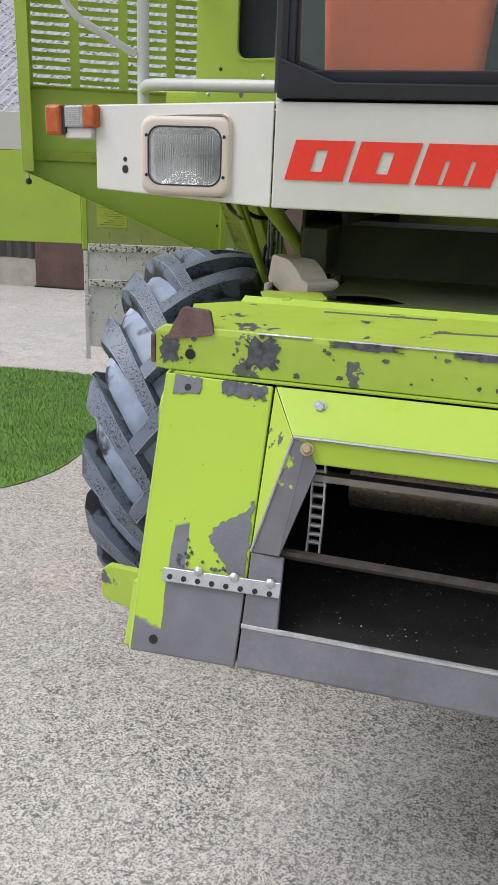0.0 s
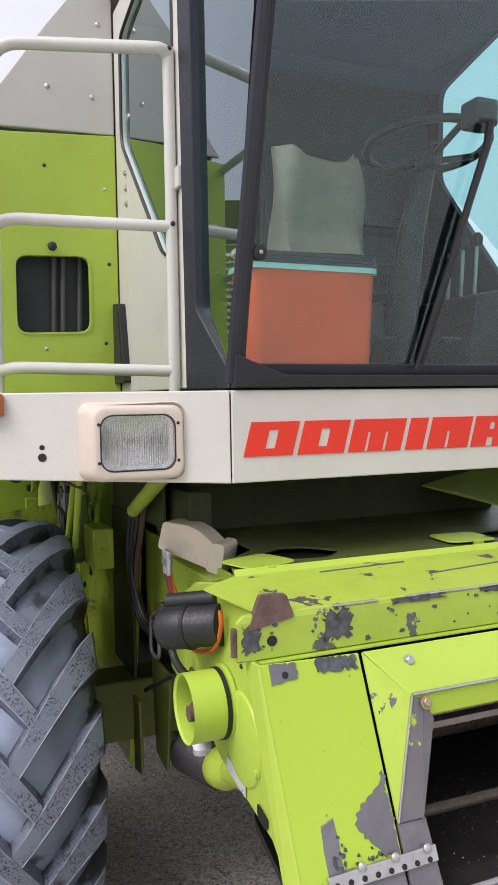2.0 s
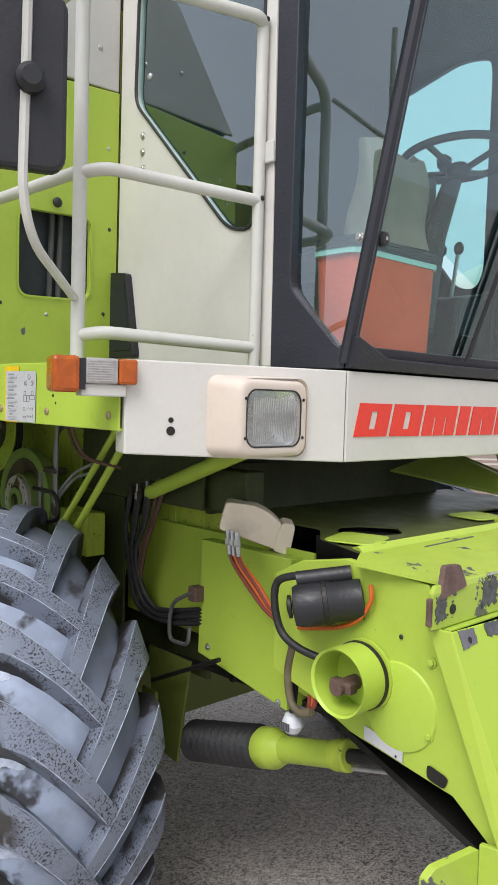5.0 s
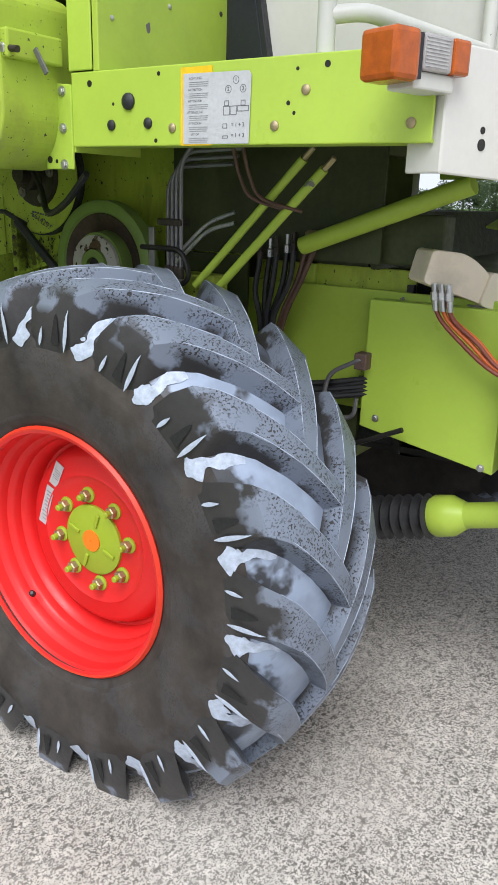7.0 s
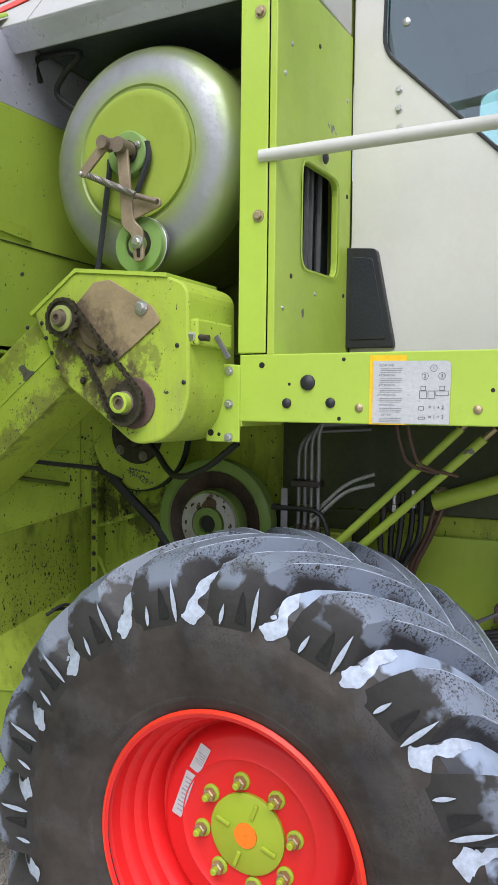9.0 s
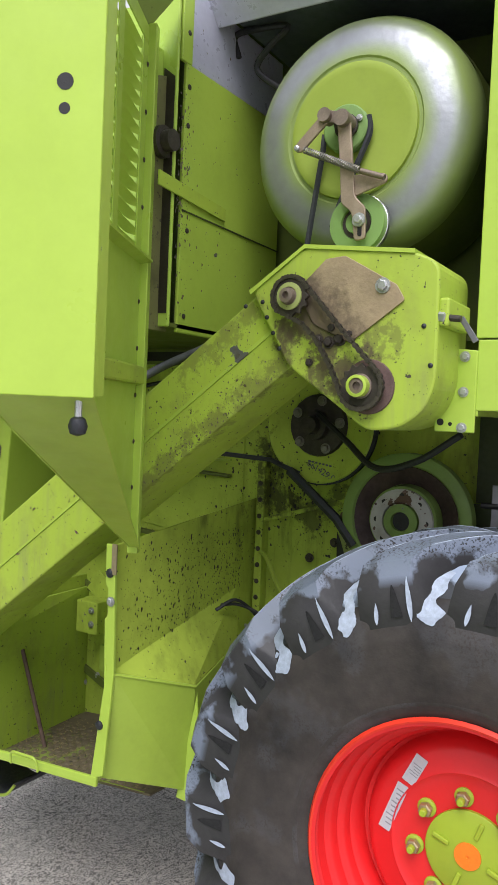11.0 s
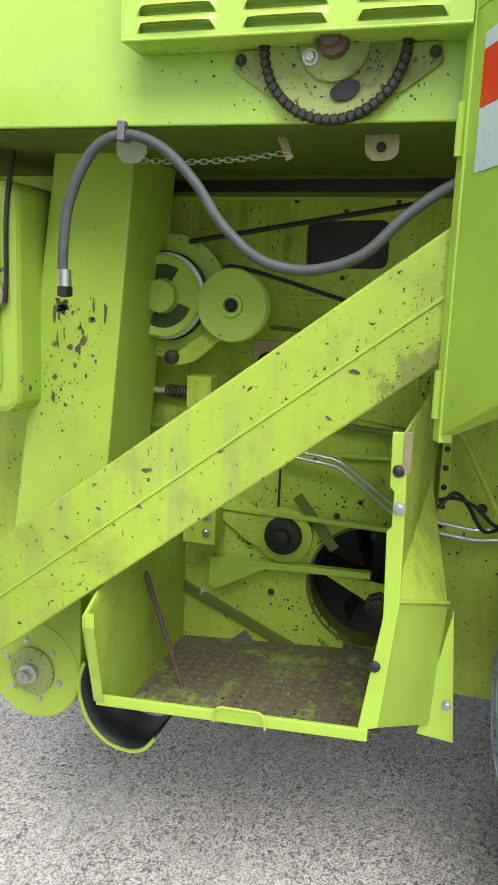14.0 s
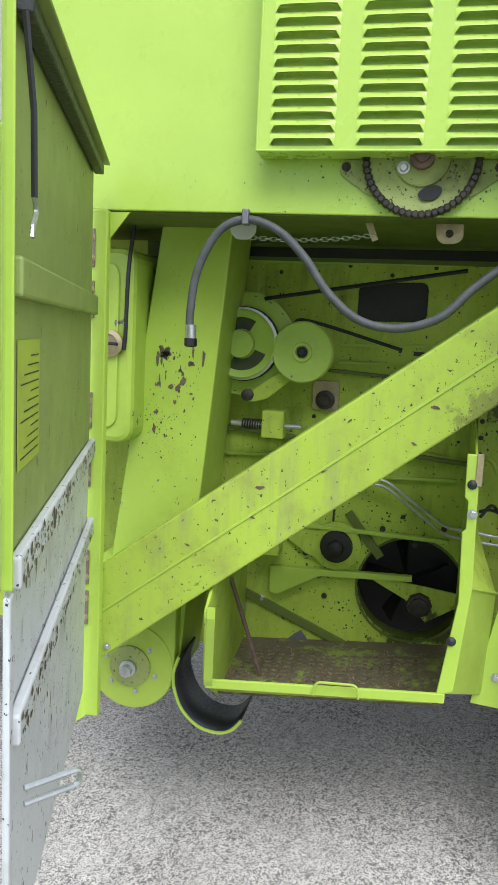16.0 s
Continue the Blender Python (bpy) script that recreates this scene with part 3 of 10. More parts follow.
def rivet(p, d, parent, r=0.007, material=None, name="rivet"):
    m = material or M_BLACK
    return shared(("rivet", m.name), name, lambda: lathe(B(), (0, 0, 0), (0, 0, 1), [(1, 0), (0.95, 0.25), (0.6, 0.5), (0.0, 0.6)], 12), m, parent, facing(p, d) @ Matrix.Scale(r, 4), True)


def hole(p, d, parent, r=0.01):
    return shared("hole", "bolt_hole", lambda: lathe(B(), (0, 0, 0), (0, 0, 1), [(1, -0.4), (1, 0.06)], 14), M_DARKMETAL_SHADE, parent, facing(p, d) @ Matrix.Scale(r, 4))


def ground_z(x, y):
    return 0.0814 + 0.0125 * x - 0.0572 * y


# ---- ground and surroundings ----
def on_ground(x, y, lift=0.0):
    return (x, y, ground_z(x, y) + lift)


bm = B()
xs = [-900, -300, -100, -40, -20, -12, -8, -6, -4, -3, -2, -1, 0, 2, 5, 9, 20, 60, 200, 900]
ys = [-900, -200, -50, -20, -8, -4, -2, -1, 0, 1, 2, 3, 4, 5, 7, 10, 15, 30, 80, 300, 900]
grid = [[bm.verts.new(on_ground(x, y)) for x in xs] for y in ys]
for j in range(len(ys) - 1):
    for i in range(len(xs) - 1):
        bm.faces.new((grid[j][i], grid[j][i + 1], grid[j + 1][i + 1], grid[j + 1][i]))
ground = part("ground", bm, M_CONCRETE, None)
tagged(ground, "pale exposed-aggregate concrete farmyard with dark speckles", "ground", kind="structure")


def ground_sheet(name, pts, material, label, category, lift=0.012):
    bm = B()
    prism(bm, [on_ground(x, y, -0.05) for x, y in pts], (0, 0, 0.05 + lift))
    ob = part(name, bm, material, None)
    return tagged(ob, label, category, kind="structure")


ground_sheet("field", [(14.5, 1), (700, 150), (700, 700), (6, 700), (6, 60), (14.5, 30)], M_SOIL, "bare brown tilled field beyond the yard", "field", 0.02)
ground_sheet("verge", [(6.0, 0), (14.0, 1), (14.0, 30), (5.5, 60), (4.0, 24)], M_TURF, "strip of mown green grass beside the field", "grass", 0.025)
ground_sheet("far_meadow", [(150, 30), (900, 190), (900, 800), (80, 700), (120, 120)], M_TURF, "distant green meadow strip below the trees", "meadow", 0.06)
for k, off in enumerate((20.0, 26.0, 29.5)):
    ground_sheet("track", [(off, 6), (off + 0.8 + 0.3 * k, 6), (off + 0.8 + 0.3 * k - 6, 120), (off - 6, 120)], M_PATH, "pale worn wheel track across the brown field", "track", 0.035)

# lawn at the yard's edge
LAWN = soft_loop([(-2.75, 1.75, 0), (-2.62, 2.3, 0), (-2.72, 2.95, 0), (-3.3, 5.0, 0), (-4.0, 5.45, 0), (-5.2, 5.35, 0), (-12.0, 4.9, 0), (-12.0, -1.0, 0), (-5.0, -0.2, 0)], 0.5)
bm = B()
prism(bm, [on_ground(p.x, p.y, -0.05) for p in LAWN], (0, 0, 0.056))
lawn = part("lawn", bm, M_TURF, None)
tagged(lawn, "curved patch of short green lawn beside the concrete", "lawn", kind="structure")


def inside(x, y, loop):
    hit_ = False
    for i in range(len(loop)):
        a, b = loop[i - 1], loop[i]
        if (a.y > y) != (b.y > y) and x < (b.x - a.x) * (y - a.y) / (b.y - a.y) + a.x:
            hit_ = not hit_
    return hit_


def grass_material():
    m, n, l, p = shader("grass_blades")
    g = n.new("ShaderNodeNewGeometry")
    ramp = n.new("ShaderNodeValToRGB")
    ramp.color_ramp.elements[0].color, ramp.color_ramp.elements[1].color = (0.045, 0.11, 0.012, 1), (0.16, 0.29, 0.035, 1)
    l.new(g.outputs["Random Per Island"], ramp.inputs[0])
    l.new(ramp.outputs[0], p.inputs["Base Color"])
    p.inputs["Roughness"].default_value = 0.6
    return m


rng = random.Random(5)
verts, faces = [], []
while len(faces) < 64000:
    x, y = -rng.uniform(2.55, 6.6), rng.uniform(1.2, 5.6)
    if not inside(x + rng.gauss(0, 0.02), y + rng.gauss(0, 0.02), LAWN):
        continue
    a, h, w = rng.uniform(0, 6.283), rng.uniform(0.015, 0.045), rng.uniform(0.0015, 0.0032)
    lx, ly = rng.uniform(-0.02, 0.02), rng.uniform(-0.02, 0.02)
    z = ground_z(x, y) + 0.002
    k = len(verts)
    verts += [(x - w * math.cos(a), y - w * math.sin(a), z), (x + w * math.cos(a), y + w * math.sin(a), z), (x + lx, y + ly, z + h)]
    faces.append((k, k + 1, k + 2))
me = bpy.data.meshes.new("grass")
me.from_pydata(verts, [], faces)
me.materials.append(grass_material())
tagged(new("grass", me), "short dense green grass blades on the lawn", "grass", kind="stuff")

# drain grate in the yard
drain = thing("drain_grate", "black iron drain grate set in the concrete", "drain", on_ground(-2.62, 3.55))
for i in range(6):
    bm = box(B(), -0.17 + 0.06 * i, -0.14 + 0.06 * i, -0.16, 0.16, 0.004, 0.02)
    part("bar", bm, M_DARKMETAL_SHADE, drain)
part("frame", holed(B(), [(-0.2, -0.19, 0.003), (0.2, -0.19, 0.003), (0.2, 0.19, 0.003), (-0.2, 0.19, 0.003)], [[(-0.175, -0.165, 0.003), (-0.175, 0.165, 0.003), (0.175, 0.165, 0.003), (0.175, -0.165, 0.003)]], (0, 0, 0.014)), M_DARKMETAL_SHADE, drain)

# shed behind the yard
M_CORR = paint("lichen_grey_roof_sheet", (0.40, 0.40, 0.42), 0.6, 0.75, 0.16, (0.12, 0.115, 0.11), (0.04, 0.04, 0.04), fleck=0.0)
M_GATE = plain("brown_gate_paint", (0.11, 0.065, 0.05), 0.7, 0, 0.3, 2)
M_DARKCORR = plain("dark_brown_sheet", (0.06, 0.05, 0.045), 0.6, 0, 0.25, 3)
M_RENDER = plain("pale_plinth", (0.42, 0.38, 0.33), 0.9, 0, 0.2, 3)
shed = thing("farm_shed", "farm shed with brown sliding gate and corrugated sheet walls", "shed", (-14, 15.3, -1.0))
part("plinth", box(B(), -12, 3.6, 0, 0.3, -0.1, 0.75), M_RENDER, shed, "pale rendered plinth")
part("gate", box(B(), 3.64, 12, -0.06, 0.06, 0.0, 2.7), M_GATE, shed, "weathered brown board gate")
part("sill", box(B(), 3.62, 12.0, -0.12, 0.08, -0.14, 0.12), M_DARKMETAL_SHADE, shed)
bm = B()
ring = []
for i in range(301):
    x = -12 + 24 * i / 300
    y = 0.03 * math.cos(i * 1.8)
    ring.append((bm.verts.new((x, y, 2.7 if x > 3.6 else 0.75)), bm.verts.new((x, y, 3.4))))
for (a, b), (c, d) in zip(ring, ring[1:]):
    bm.faces.new((a, c, d, b))
part("wall", bm, M_DARKCORR, shed, "dark corrugated wall sheeting")
bm = B()
ring = []
for i in range(301):
    x = -12.5 + 25 * i / 300
    z = 0.035 * math.cos(i * 1.8)
    ring.append((bm.verts.new((x, -0.45, 3.35 + z)), bm.verts.new((x, 9.5, 8.8 + z))))
for (a, b), (c, d) in zip(ring, ring[1:]):
    bm.faces.new((a, c, d, b))
part("roof", bm, M_CORR, shed, "silver corrugated roof sheeting")


# far trees
def leaf_material():
    m, n, l, p = shader("far_foliage")
    g = n.new("ShaderNodeNewGeometry")
    ramp = n.new("ShaderNodeValToRGB")
    ramp.color_ramp.elements[0].color, ramp.color_ramp.elements[1].color = (0.025, 0.05, 0.018, 1), (0.075, 0.115, 0.04, 1)
    l.new(g.outputs["Random Per Island"], ramp.inputs[0])
    l.new(ramp.outputs[0], p.inputs["Base Color"])
    p.inputs["Roughness"].default_value = 0.8
    return m


M_LEAF = leaf_material()
M_BARK = plain("bark", (0.09, 0.07, 0.05), 0.9, 0, 0.3, 2)


def tree(seed, height):
    """A tapered trunk with limbs and a ragged crown of leaf clumps."""
    r = random.Random(seed)
    t = thing("tree", "tall dark green deciduous tree in a distant row", "tree", group="distant tree row")
    bm = B()
    tube(bm, smooth_path([(0, 0, -0.5), (0.1, 0, height * 0.3), (r.uniform(-0.5, 0.5), 0, height * 0.75)], 4), [0.45 - 0.038 * i for i in range(9)], 8)
    for i in range(6):
        a = i * 1.1 + r.random()
        z = height * (0.28 + 0.07 * i)
        tube(bm, [(0, 0, z), (1.6 * math.cos(a), 1.6 * math.sin(a), z + 1.3), (3.0 * math.cos(a), 3.0 * math.sin(a), z + 2.1)], [0.16, 0.1, 0.04], 6)
    part("trunk", bm, M_BARK, t)
    vs, fs = [], []
    lobes = [(r.gauss(0, 1.9), r.gauss(0, 1.9), height * r.uniform(0.12, 0.9), r.uniform(1.4, 2.7)) for _ in range(24)]
    for cx, cy, cz, cr in lobes:
        for _ in range(150):
            d = Vector((r.gauss(0, 1), r.gauss(0, 1), r.gauss(0, 1))).normalized() * cr * r.uniform(0.55, 1.1)
            p = Vector((cx, cy, cz)) + d
            u = Vector((r.gauss(0, 1), r.gauss(0, 1), r.gauss(0, 1))).normalized() * r.uniform(0.18, 0.4)
            v = u.orthogonal().normalized() * r.uniform(0.15, 0.35)
            k = len(vs)
            vs += [p - u, p + v, p + u, p - v]
            fs.append((k, k + 1, k + 2, k + 3))
    me = bpy.data.meshes.new("crown")
    me.from_pydata(vs, [], fs)
    me.materials.append(M_LEAF)
    ob = new("crown", me)
    ob.parent = t
    return t


rng = random.Random(11)
models = [tree(s, 13.0 + s % 3) for s in range(4)]
for i in range(44):
    ang = radians(14 + 46 * i / 43)
    dist = 190 + rng.uniform(-12, 12)
    x, y = dist * math.cos(ang), dist * math.sin(ang)
    s = rng.uniform(0.55, 0.85)
    m = pose(x, y, ground_z(x, y), 0, 0, rng.uniform(0, 360)) @ Matrix.Scale(s, 4)
    if i < 4:
        models[i].matrix_basis = m
    else:
        copy_thing(models[i % 4], m)


# ======== the combine harvester ========
COMBINE = thing("combine_harvester", "bright green and white combine harvester without its header, side doors open", "combine harvester")


# ---- front beam with lamps ----
def wing_pt(s, out, z):
    """On the slanted end of the front beam: s metres outward from the seam, out metres proud of it."""
    c, n_ = Vector((-0.945, 0.327, 0)), Vector((-0.327, -0.945, 0))
    p = Vector((-0.705, 0, 0)) + c * s + n_ * out
    return Vector((p.x, p.y, z))


def mirrored(v):
    return Vector((-v[0], v[1], v[2]))


def place(points, flip):
    return [mirrored(p) if flip else Vector(p) for p in points]


beam = part("front_beam", prism(B(), [(-0.704, 0, 1.724), (0.704, 0, 1.724), (0.704, 0, 1.978), (-0.704, 0, 1.978)], (0, 0.008, 0)), M_WHITE, COMBINE, "white painted sheet steel cross beam", 0.004)
part("top_flange", prism(B(), [(-0.704, 0.008, 1.97), (0.704, 0.008, 1.97), (0.704, 0.12, 1.97), (-0.704, 0.12, 1.97)], (0, 0, 0.008)), M_WHITE, beam)
part("bottom_flange", prism(B(), [(-0.704, 0.008, 1.724), (0.704, 0.008, 1.724), (0.704, 0.06, 1.724), (-0.704, 0.06, 1.724)], (0, 0, 0.008)), M_WHITE, beam)


def beam_wing(flip):
    bm = B()
    end = 0.625
    for o, i, z0a, z0b, z1 in ((0, 0.008, 1.724, 1.748, 1.980),):
        prism(bm, place([wing_pt(0.003, 0, z0a), wing_pt(end, 0, z0b), wing_pt(end, 0, z1), wing_pt(0.003, 0, 1.978)], flip), Vector((0, 0.008, 0)))
    prism(bm, place([wing_pt(0.003, -0.008, 1.970), wing_pt(end, -0.008, 1.972), wing_pt(end, -0.10, 1.972), wing_pt(0.003, -0.10, 1.970)], flip), (0, 0, 0.008))
    a, b = wing_pt(end, 0, 1.748), wing_pt(end, -0.09, 1.748)
    prism(bm, place([a, b, b + Vector((0, 0, 0.232)), a + Vector((0, 0, 0.232))], flip), (0.008 if not flip else -0.008, 0, 0))
    w = part("beam_wing", bm, M_WHITE, COMBINE, "slanted white end of the cross beam", 0.004)
    # headlamp
    def foot(wd, ht, r, out):
        return place([wing_pt(0.270 + u, out, 1.846 + v) for u, v in rrect(wd, ht, r, 5)], flip)

    def lp(u, out, v):
        return place([Vector((-0.955 - u, 0.040 - out - 0.03 * u, 1.843 + v))], flip)[0]

    def ring(wd, ht, r, out, du=0.0):
        return [lp(u + du, out, v) for u, v in rrect(wd, ht, r, 5)]

    def lofted(loops, shut=False):
        bm = B()
        rows = [[bm.verts.new(p) for p in q] for q in loops]
        for p, q in zip(rows, rows[1:]):
            for i in range(len(p)):
                bm.faces.new((p[i], p[(i + 1) % len(p)], q[(i + 1) % len(p)], q[i]))
        if shut:
            bm.faces.new(rows[-1])
        return bm

    ahead = place([Vector((-0.03, -1, 0)).normalized()], flip)[0]
    housing = part("headlamp", lofted([foot(0.286, 0.212, 0.03, -0.004), foot(0.282, 0.208, 0.03, 0.012), ring(0.258, 0.200, 0.032, -0.004, -0.002), ring(0.246, 0.190, 0.032, 0.008, -0.002), ring(0.232, 0.176, 0.032, 0.012, -0.003), ring(0.206, 0.150, 0.034, 0.010), ring(0.200, 0.144, 0.034, -0.004)]), M_CREAM, COMBINE, "square headlamp in a cream plastic housing", 0, True)
    part("reflector", lofted([ring(0.198, 0.142, 0.033, -0.002), ring(0.165, 0.118, 0.03, -0.010, 0.004), ring(0.11, 0.08, 0.03, -0.022, 0.008), ring(0.05, 0.045, 0.02, -0.030, 0.010)], True), M_REFLECTOR, housing, "silvered reflector bowl", 0, True)
    part("gasket", holed(B(), ring(0.205, 0.149, 0.034, 0.0085), [ring(0.199, 0.143, 0.032, 0.0085)[::-1]], ahead * 0.003), M_BLACK, housing)

    def dome(u, v):
        return 0.008 + 0.010 * (1 - (u / 0.10) ** 2) * (1 - (v / 0.075) ** 2)

    ln = B()
    cols, rws = 30, 14
    gv = []
    for j in range(rws + 1):
        for i in range(cols + 1):
            v = -0.071 + 0.142 * j / rws
            u = (-0.0985 + 0.197 * i / cols) * (1 - 0.10 * abs(v / 0.071) ** 7)
            gv.append(ln.verts.new(lp(u, dome(u, v), v)))
    for j in range(rws):
        for i in range(cols):
            k = j * (cols + 1) + i
            ln.faces.new((gv[k], gv[k + 1], gv[k + cols + 2], gv[k + cols + 1]))
    part("bulb", lathe(B(), lp(0.010, -0.030, 0.004), ahead, [(0.007, 0), (0.007, 0.012), (0.004, 0.02), (0.0, 0.022)], 16), M_REFLECTOR, housing, "", 0, True)
    lens = part("lens", ln, M_LENS, housing, "ribbed clear glass lens", 0, True)
    lens.visible_shadow = False
    ribs = B()
    for i in range(25):
        u = -0.078 + 0.156 * i / 24
        low = -0.050 + 0.012 * math.cos(u * 60)
        prism(ribs, [lp(u + e, dome(u, v) + 0.0004, v) for e, v in ((-0.0009, low), (0.0009, low), (0.0009, 0.01), (0.0009, 0.053), (-0.0009, 0.053), (-0.0009, 0.01))], ahead * 0.0015)
    part("lens_ribs", ribs, M_RIB, housing, "pressed glass ribs")
    for u, v in ((-0.109, 0.05), (-0.109, -0.05), (0.106, 0.05), (0.106, -0.05)):
        rivet(lp(u, 0.0115, v), ahead, housing, 0.0045, M_DARKMETAL_SHADE)
    d = place([Vector((-0.327, -0.945, 0))], flip)[0]
    hole(place([wing_pt(0.508, 0.001, 1.806)], flip)[0], d, w, 0.0115)
    hole(place([wing_pt(0.508, 0.001, 1.833)], flip)[0], d, w, 0.007)
    # turn signal
    def blk(s0, s1, o0, o1, z0, z1):
        return prism(B(), place([wing_pt(s0, o0, z0), wing_pt(s1, o0, z0), wing_pt(s1, o1, z0), wing_pt(s0, o1, z0)], flip), (0, 0, z1 - z0))

    base = part("turn_signal", blk(0.628, 0.737, -0.05, 0.016, 1.887, 1.917), M_TUBE, COMBINE, "amber and clear side marker lamp on a grey base", 0.004)
    part("housing", blk(0.632, 0.80, -0.055, 0.0, 1.918, 1.974), M_BLACK, base)
    part("amber_lens", blk(0.603, 0.649, 0.001, 0.030, 1.917, 1.978), M_AMBER, base, "amber ribbed lens", 0.006)
    part("clear_lens", blk(0.650, 0.728, 0.001, 0.027, 1.917, 1.978), M_CLEAR, base, "clear ribbed lens", 0.005)
    part("seal", blk(0.728, 0.742, -0.05, 0.024, 1.902, 1.976), M_BLACK, base)
    part("outer_lens", blk(0.742, 0.807, -0.055, 0.034, 1.895, 1.981), M_AMBER, base, "amber end lens", 0.010)
    for k in range(9):
        part("lens_rib", blk(0.662, 0.724, 0.026, 0.0282, 1.9235 + 0.0058 * k, 1.9258 + 0.0058 * k), M_RIB, base)
    return w


beam_wing(False)
beam_wing(True)


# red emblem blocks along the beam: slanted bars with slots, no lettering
def emblem(x0, w, z0, z1, cuts, y=-0.0035):
    lean = 0.30
    def at(u, v):
        return (x0 + u * w + lean * (v * (z1 - z0)) * 0.9, y, z0 + v * (z1 - z0))
    outer = [(0, 0), (1, 0), (1, 1), (0, 1)]
    holes = []
    for u0, v0, u1, v1 in cuts:
        holes.append([at(u0, v0), at(u0, v1), at(u1, v1), at(u1, v0)])
    bm = holed(B(), [at(*p) for p in outer], holes, (0, 0.003, 0))
    return part("red_emblem", bm, M_LETTER, beam, "slanted red film block")


EM = [(-0.672, 0.148, [(0.4, 0.22, 0.6, 0.76)]), (-0.508, 0.148, [(0.4, 0.22, 0.6, 0.76)]), (-0.345, 0.178, [(0.3, 0.02, 0.36, 0.6), (0.64, 0.02, 0.7, 0.6)]), (-0.150, 0.062, []), (-0.072, 0.150, [(0.42, 0.02, 0.5, 0.55)]),
      (0.092, 0.140, [(0.4, 0.02, 0.58, 0.30), (0.42, 0.56, 0.56, 0.8)]), (0.25, 0.085, [(0.02, 0.02, 0.3, 0.7)]), (0.352, 0.132, [(0.4, 0.22, 0.6, 0.76)]), (0.498, 0.140, [(0.42, 0.02, 0.56, 0.36), (0.4, 0.58, 0.6, 0.8)])]
for x0, w, cuts in EM:
    emblem(x0, w, 1.795, 1.890, cuts)

# ---- cab ----
cab = part("cab", box(B(), -0.70, 0.70, 0.02, 1.06, 1.985, 2.03), M_INNER, COMBINE, "dark cab floor pan")
part("rear_wall", box(B(), -0.70, 0.70, 1.05, 1.08, 2.03, 3.45), M_INNER, cab)
part("headlining", box(B(), -0.70, 0.70, -0.2, 1.08, 3.42, 3.45), plain("grey_headlining", (0.07, 0.068, 0.075), 0.85, 0, 0.15, 3, 0), cab)


def lean_y(z):
    """The windscreen leans forward as it rises."""
    return 0.02 - 0.19 * (z - 2.02)


# windscreen with its rubber-edged frame
def ws(x, z, d=0.0):
    return Vector((x, lean_y(z) + d, z))


outer = [ws(-0.69, 2.0), ws(0.69, 2.0), ws(0.655, 3.45), ws(-0.655, 3.45)]
inner = [ws(-0.655, 2.05), ws(0.655, 2.05), ws(0.625, 3.42), ws(-0.625, 3.42)]
part("windscreen_frame", holed(B(), outer, [soft_loop(inner, 0.03)[::-1]], (0, 0.02, 0.004)), M_FRAME, cab, "black windscreen surround", 0.003)
screen = part("windscreen", prism(B(), [ws(-0.665, 2.04, 0.006), ws(0.665, 2.04, 0.006), ws(0.632, 3.43, 0.006), ws(-0.632, 3.43, 0.006)], (0, 0.0, 0.0005)), M_GLASS, cab, "lightly tinted windscreen leaning forward")
bm = B()
f = [bm.verts.new(p) for p in (ws(-0.665, 2.04, 0.006), ws(0.665, 2.04, 0.006), ws(0.632, 3.43, 0.006), ws(-0.632, 3.43, 0.006))]
bm.faces.new(f)
bm.to_mesh(screen.data)
bm.free()
screen.visible_shadow = False


def flat_glass(name, pts, label):
    bm = B()
    bm.faces.new([bm.verts.new(p) for p in pts])
    ob = part(name, bm, M_SIDEGLASS, cab, label)
    ob.visible_shadow = False
    return ob


for x, z in ((-0.636, 2.342), (-0.632, 3.114), (0.617, 2.353), (0.619, 3.108)):
    part("glass_clamp", lathe(B(), ws(x, z, -0.004), (0, -1, -0.19), [(0.021, 0), (0.020, 0.012), (0.012, 0.016)], 16), M_BLACK, cab)
    bolt(ws(x, z, -0.018), (0, -1, -0.19), cab, 0.006)
for z in (2.342, 3.114):
    bolt(Vector((-0.744 + 0.2 * (0.262 - lean_y(z) - 0.03), lean_y(z) + 0.03, z)), (-1, 0, 0), cab, 0.010)
part("bottom_seal", prism(B(), [(-0.70, -0.012, 1.985), (0.70, -0.012, 1.985), (0.70, -0.02, 2.012), (0.3, -0.022, 2.018), (-0.3, -0.022, 2.018), (-0.55, -0.022, 2.02), (-0.70, -0.03, 2.075)], (0, 0.03, 0)), M_FRAME, cab, "black rubber lower seal", 0.004)

# side frames and quarter windows
def quarter(sx, y, z, inset=0.0):
    """On the side plane that narrows towards the windscreen."""
    return Vector((sx * (0.744 - 0.2 * (0.262 - y) - inset), y, z))


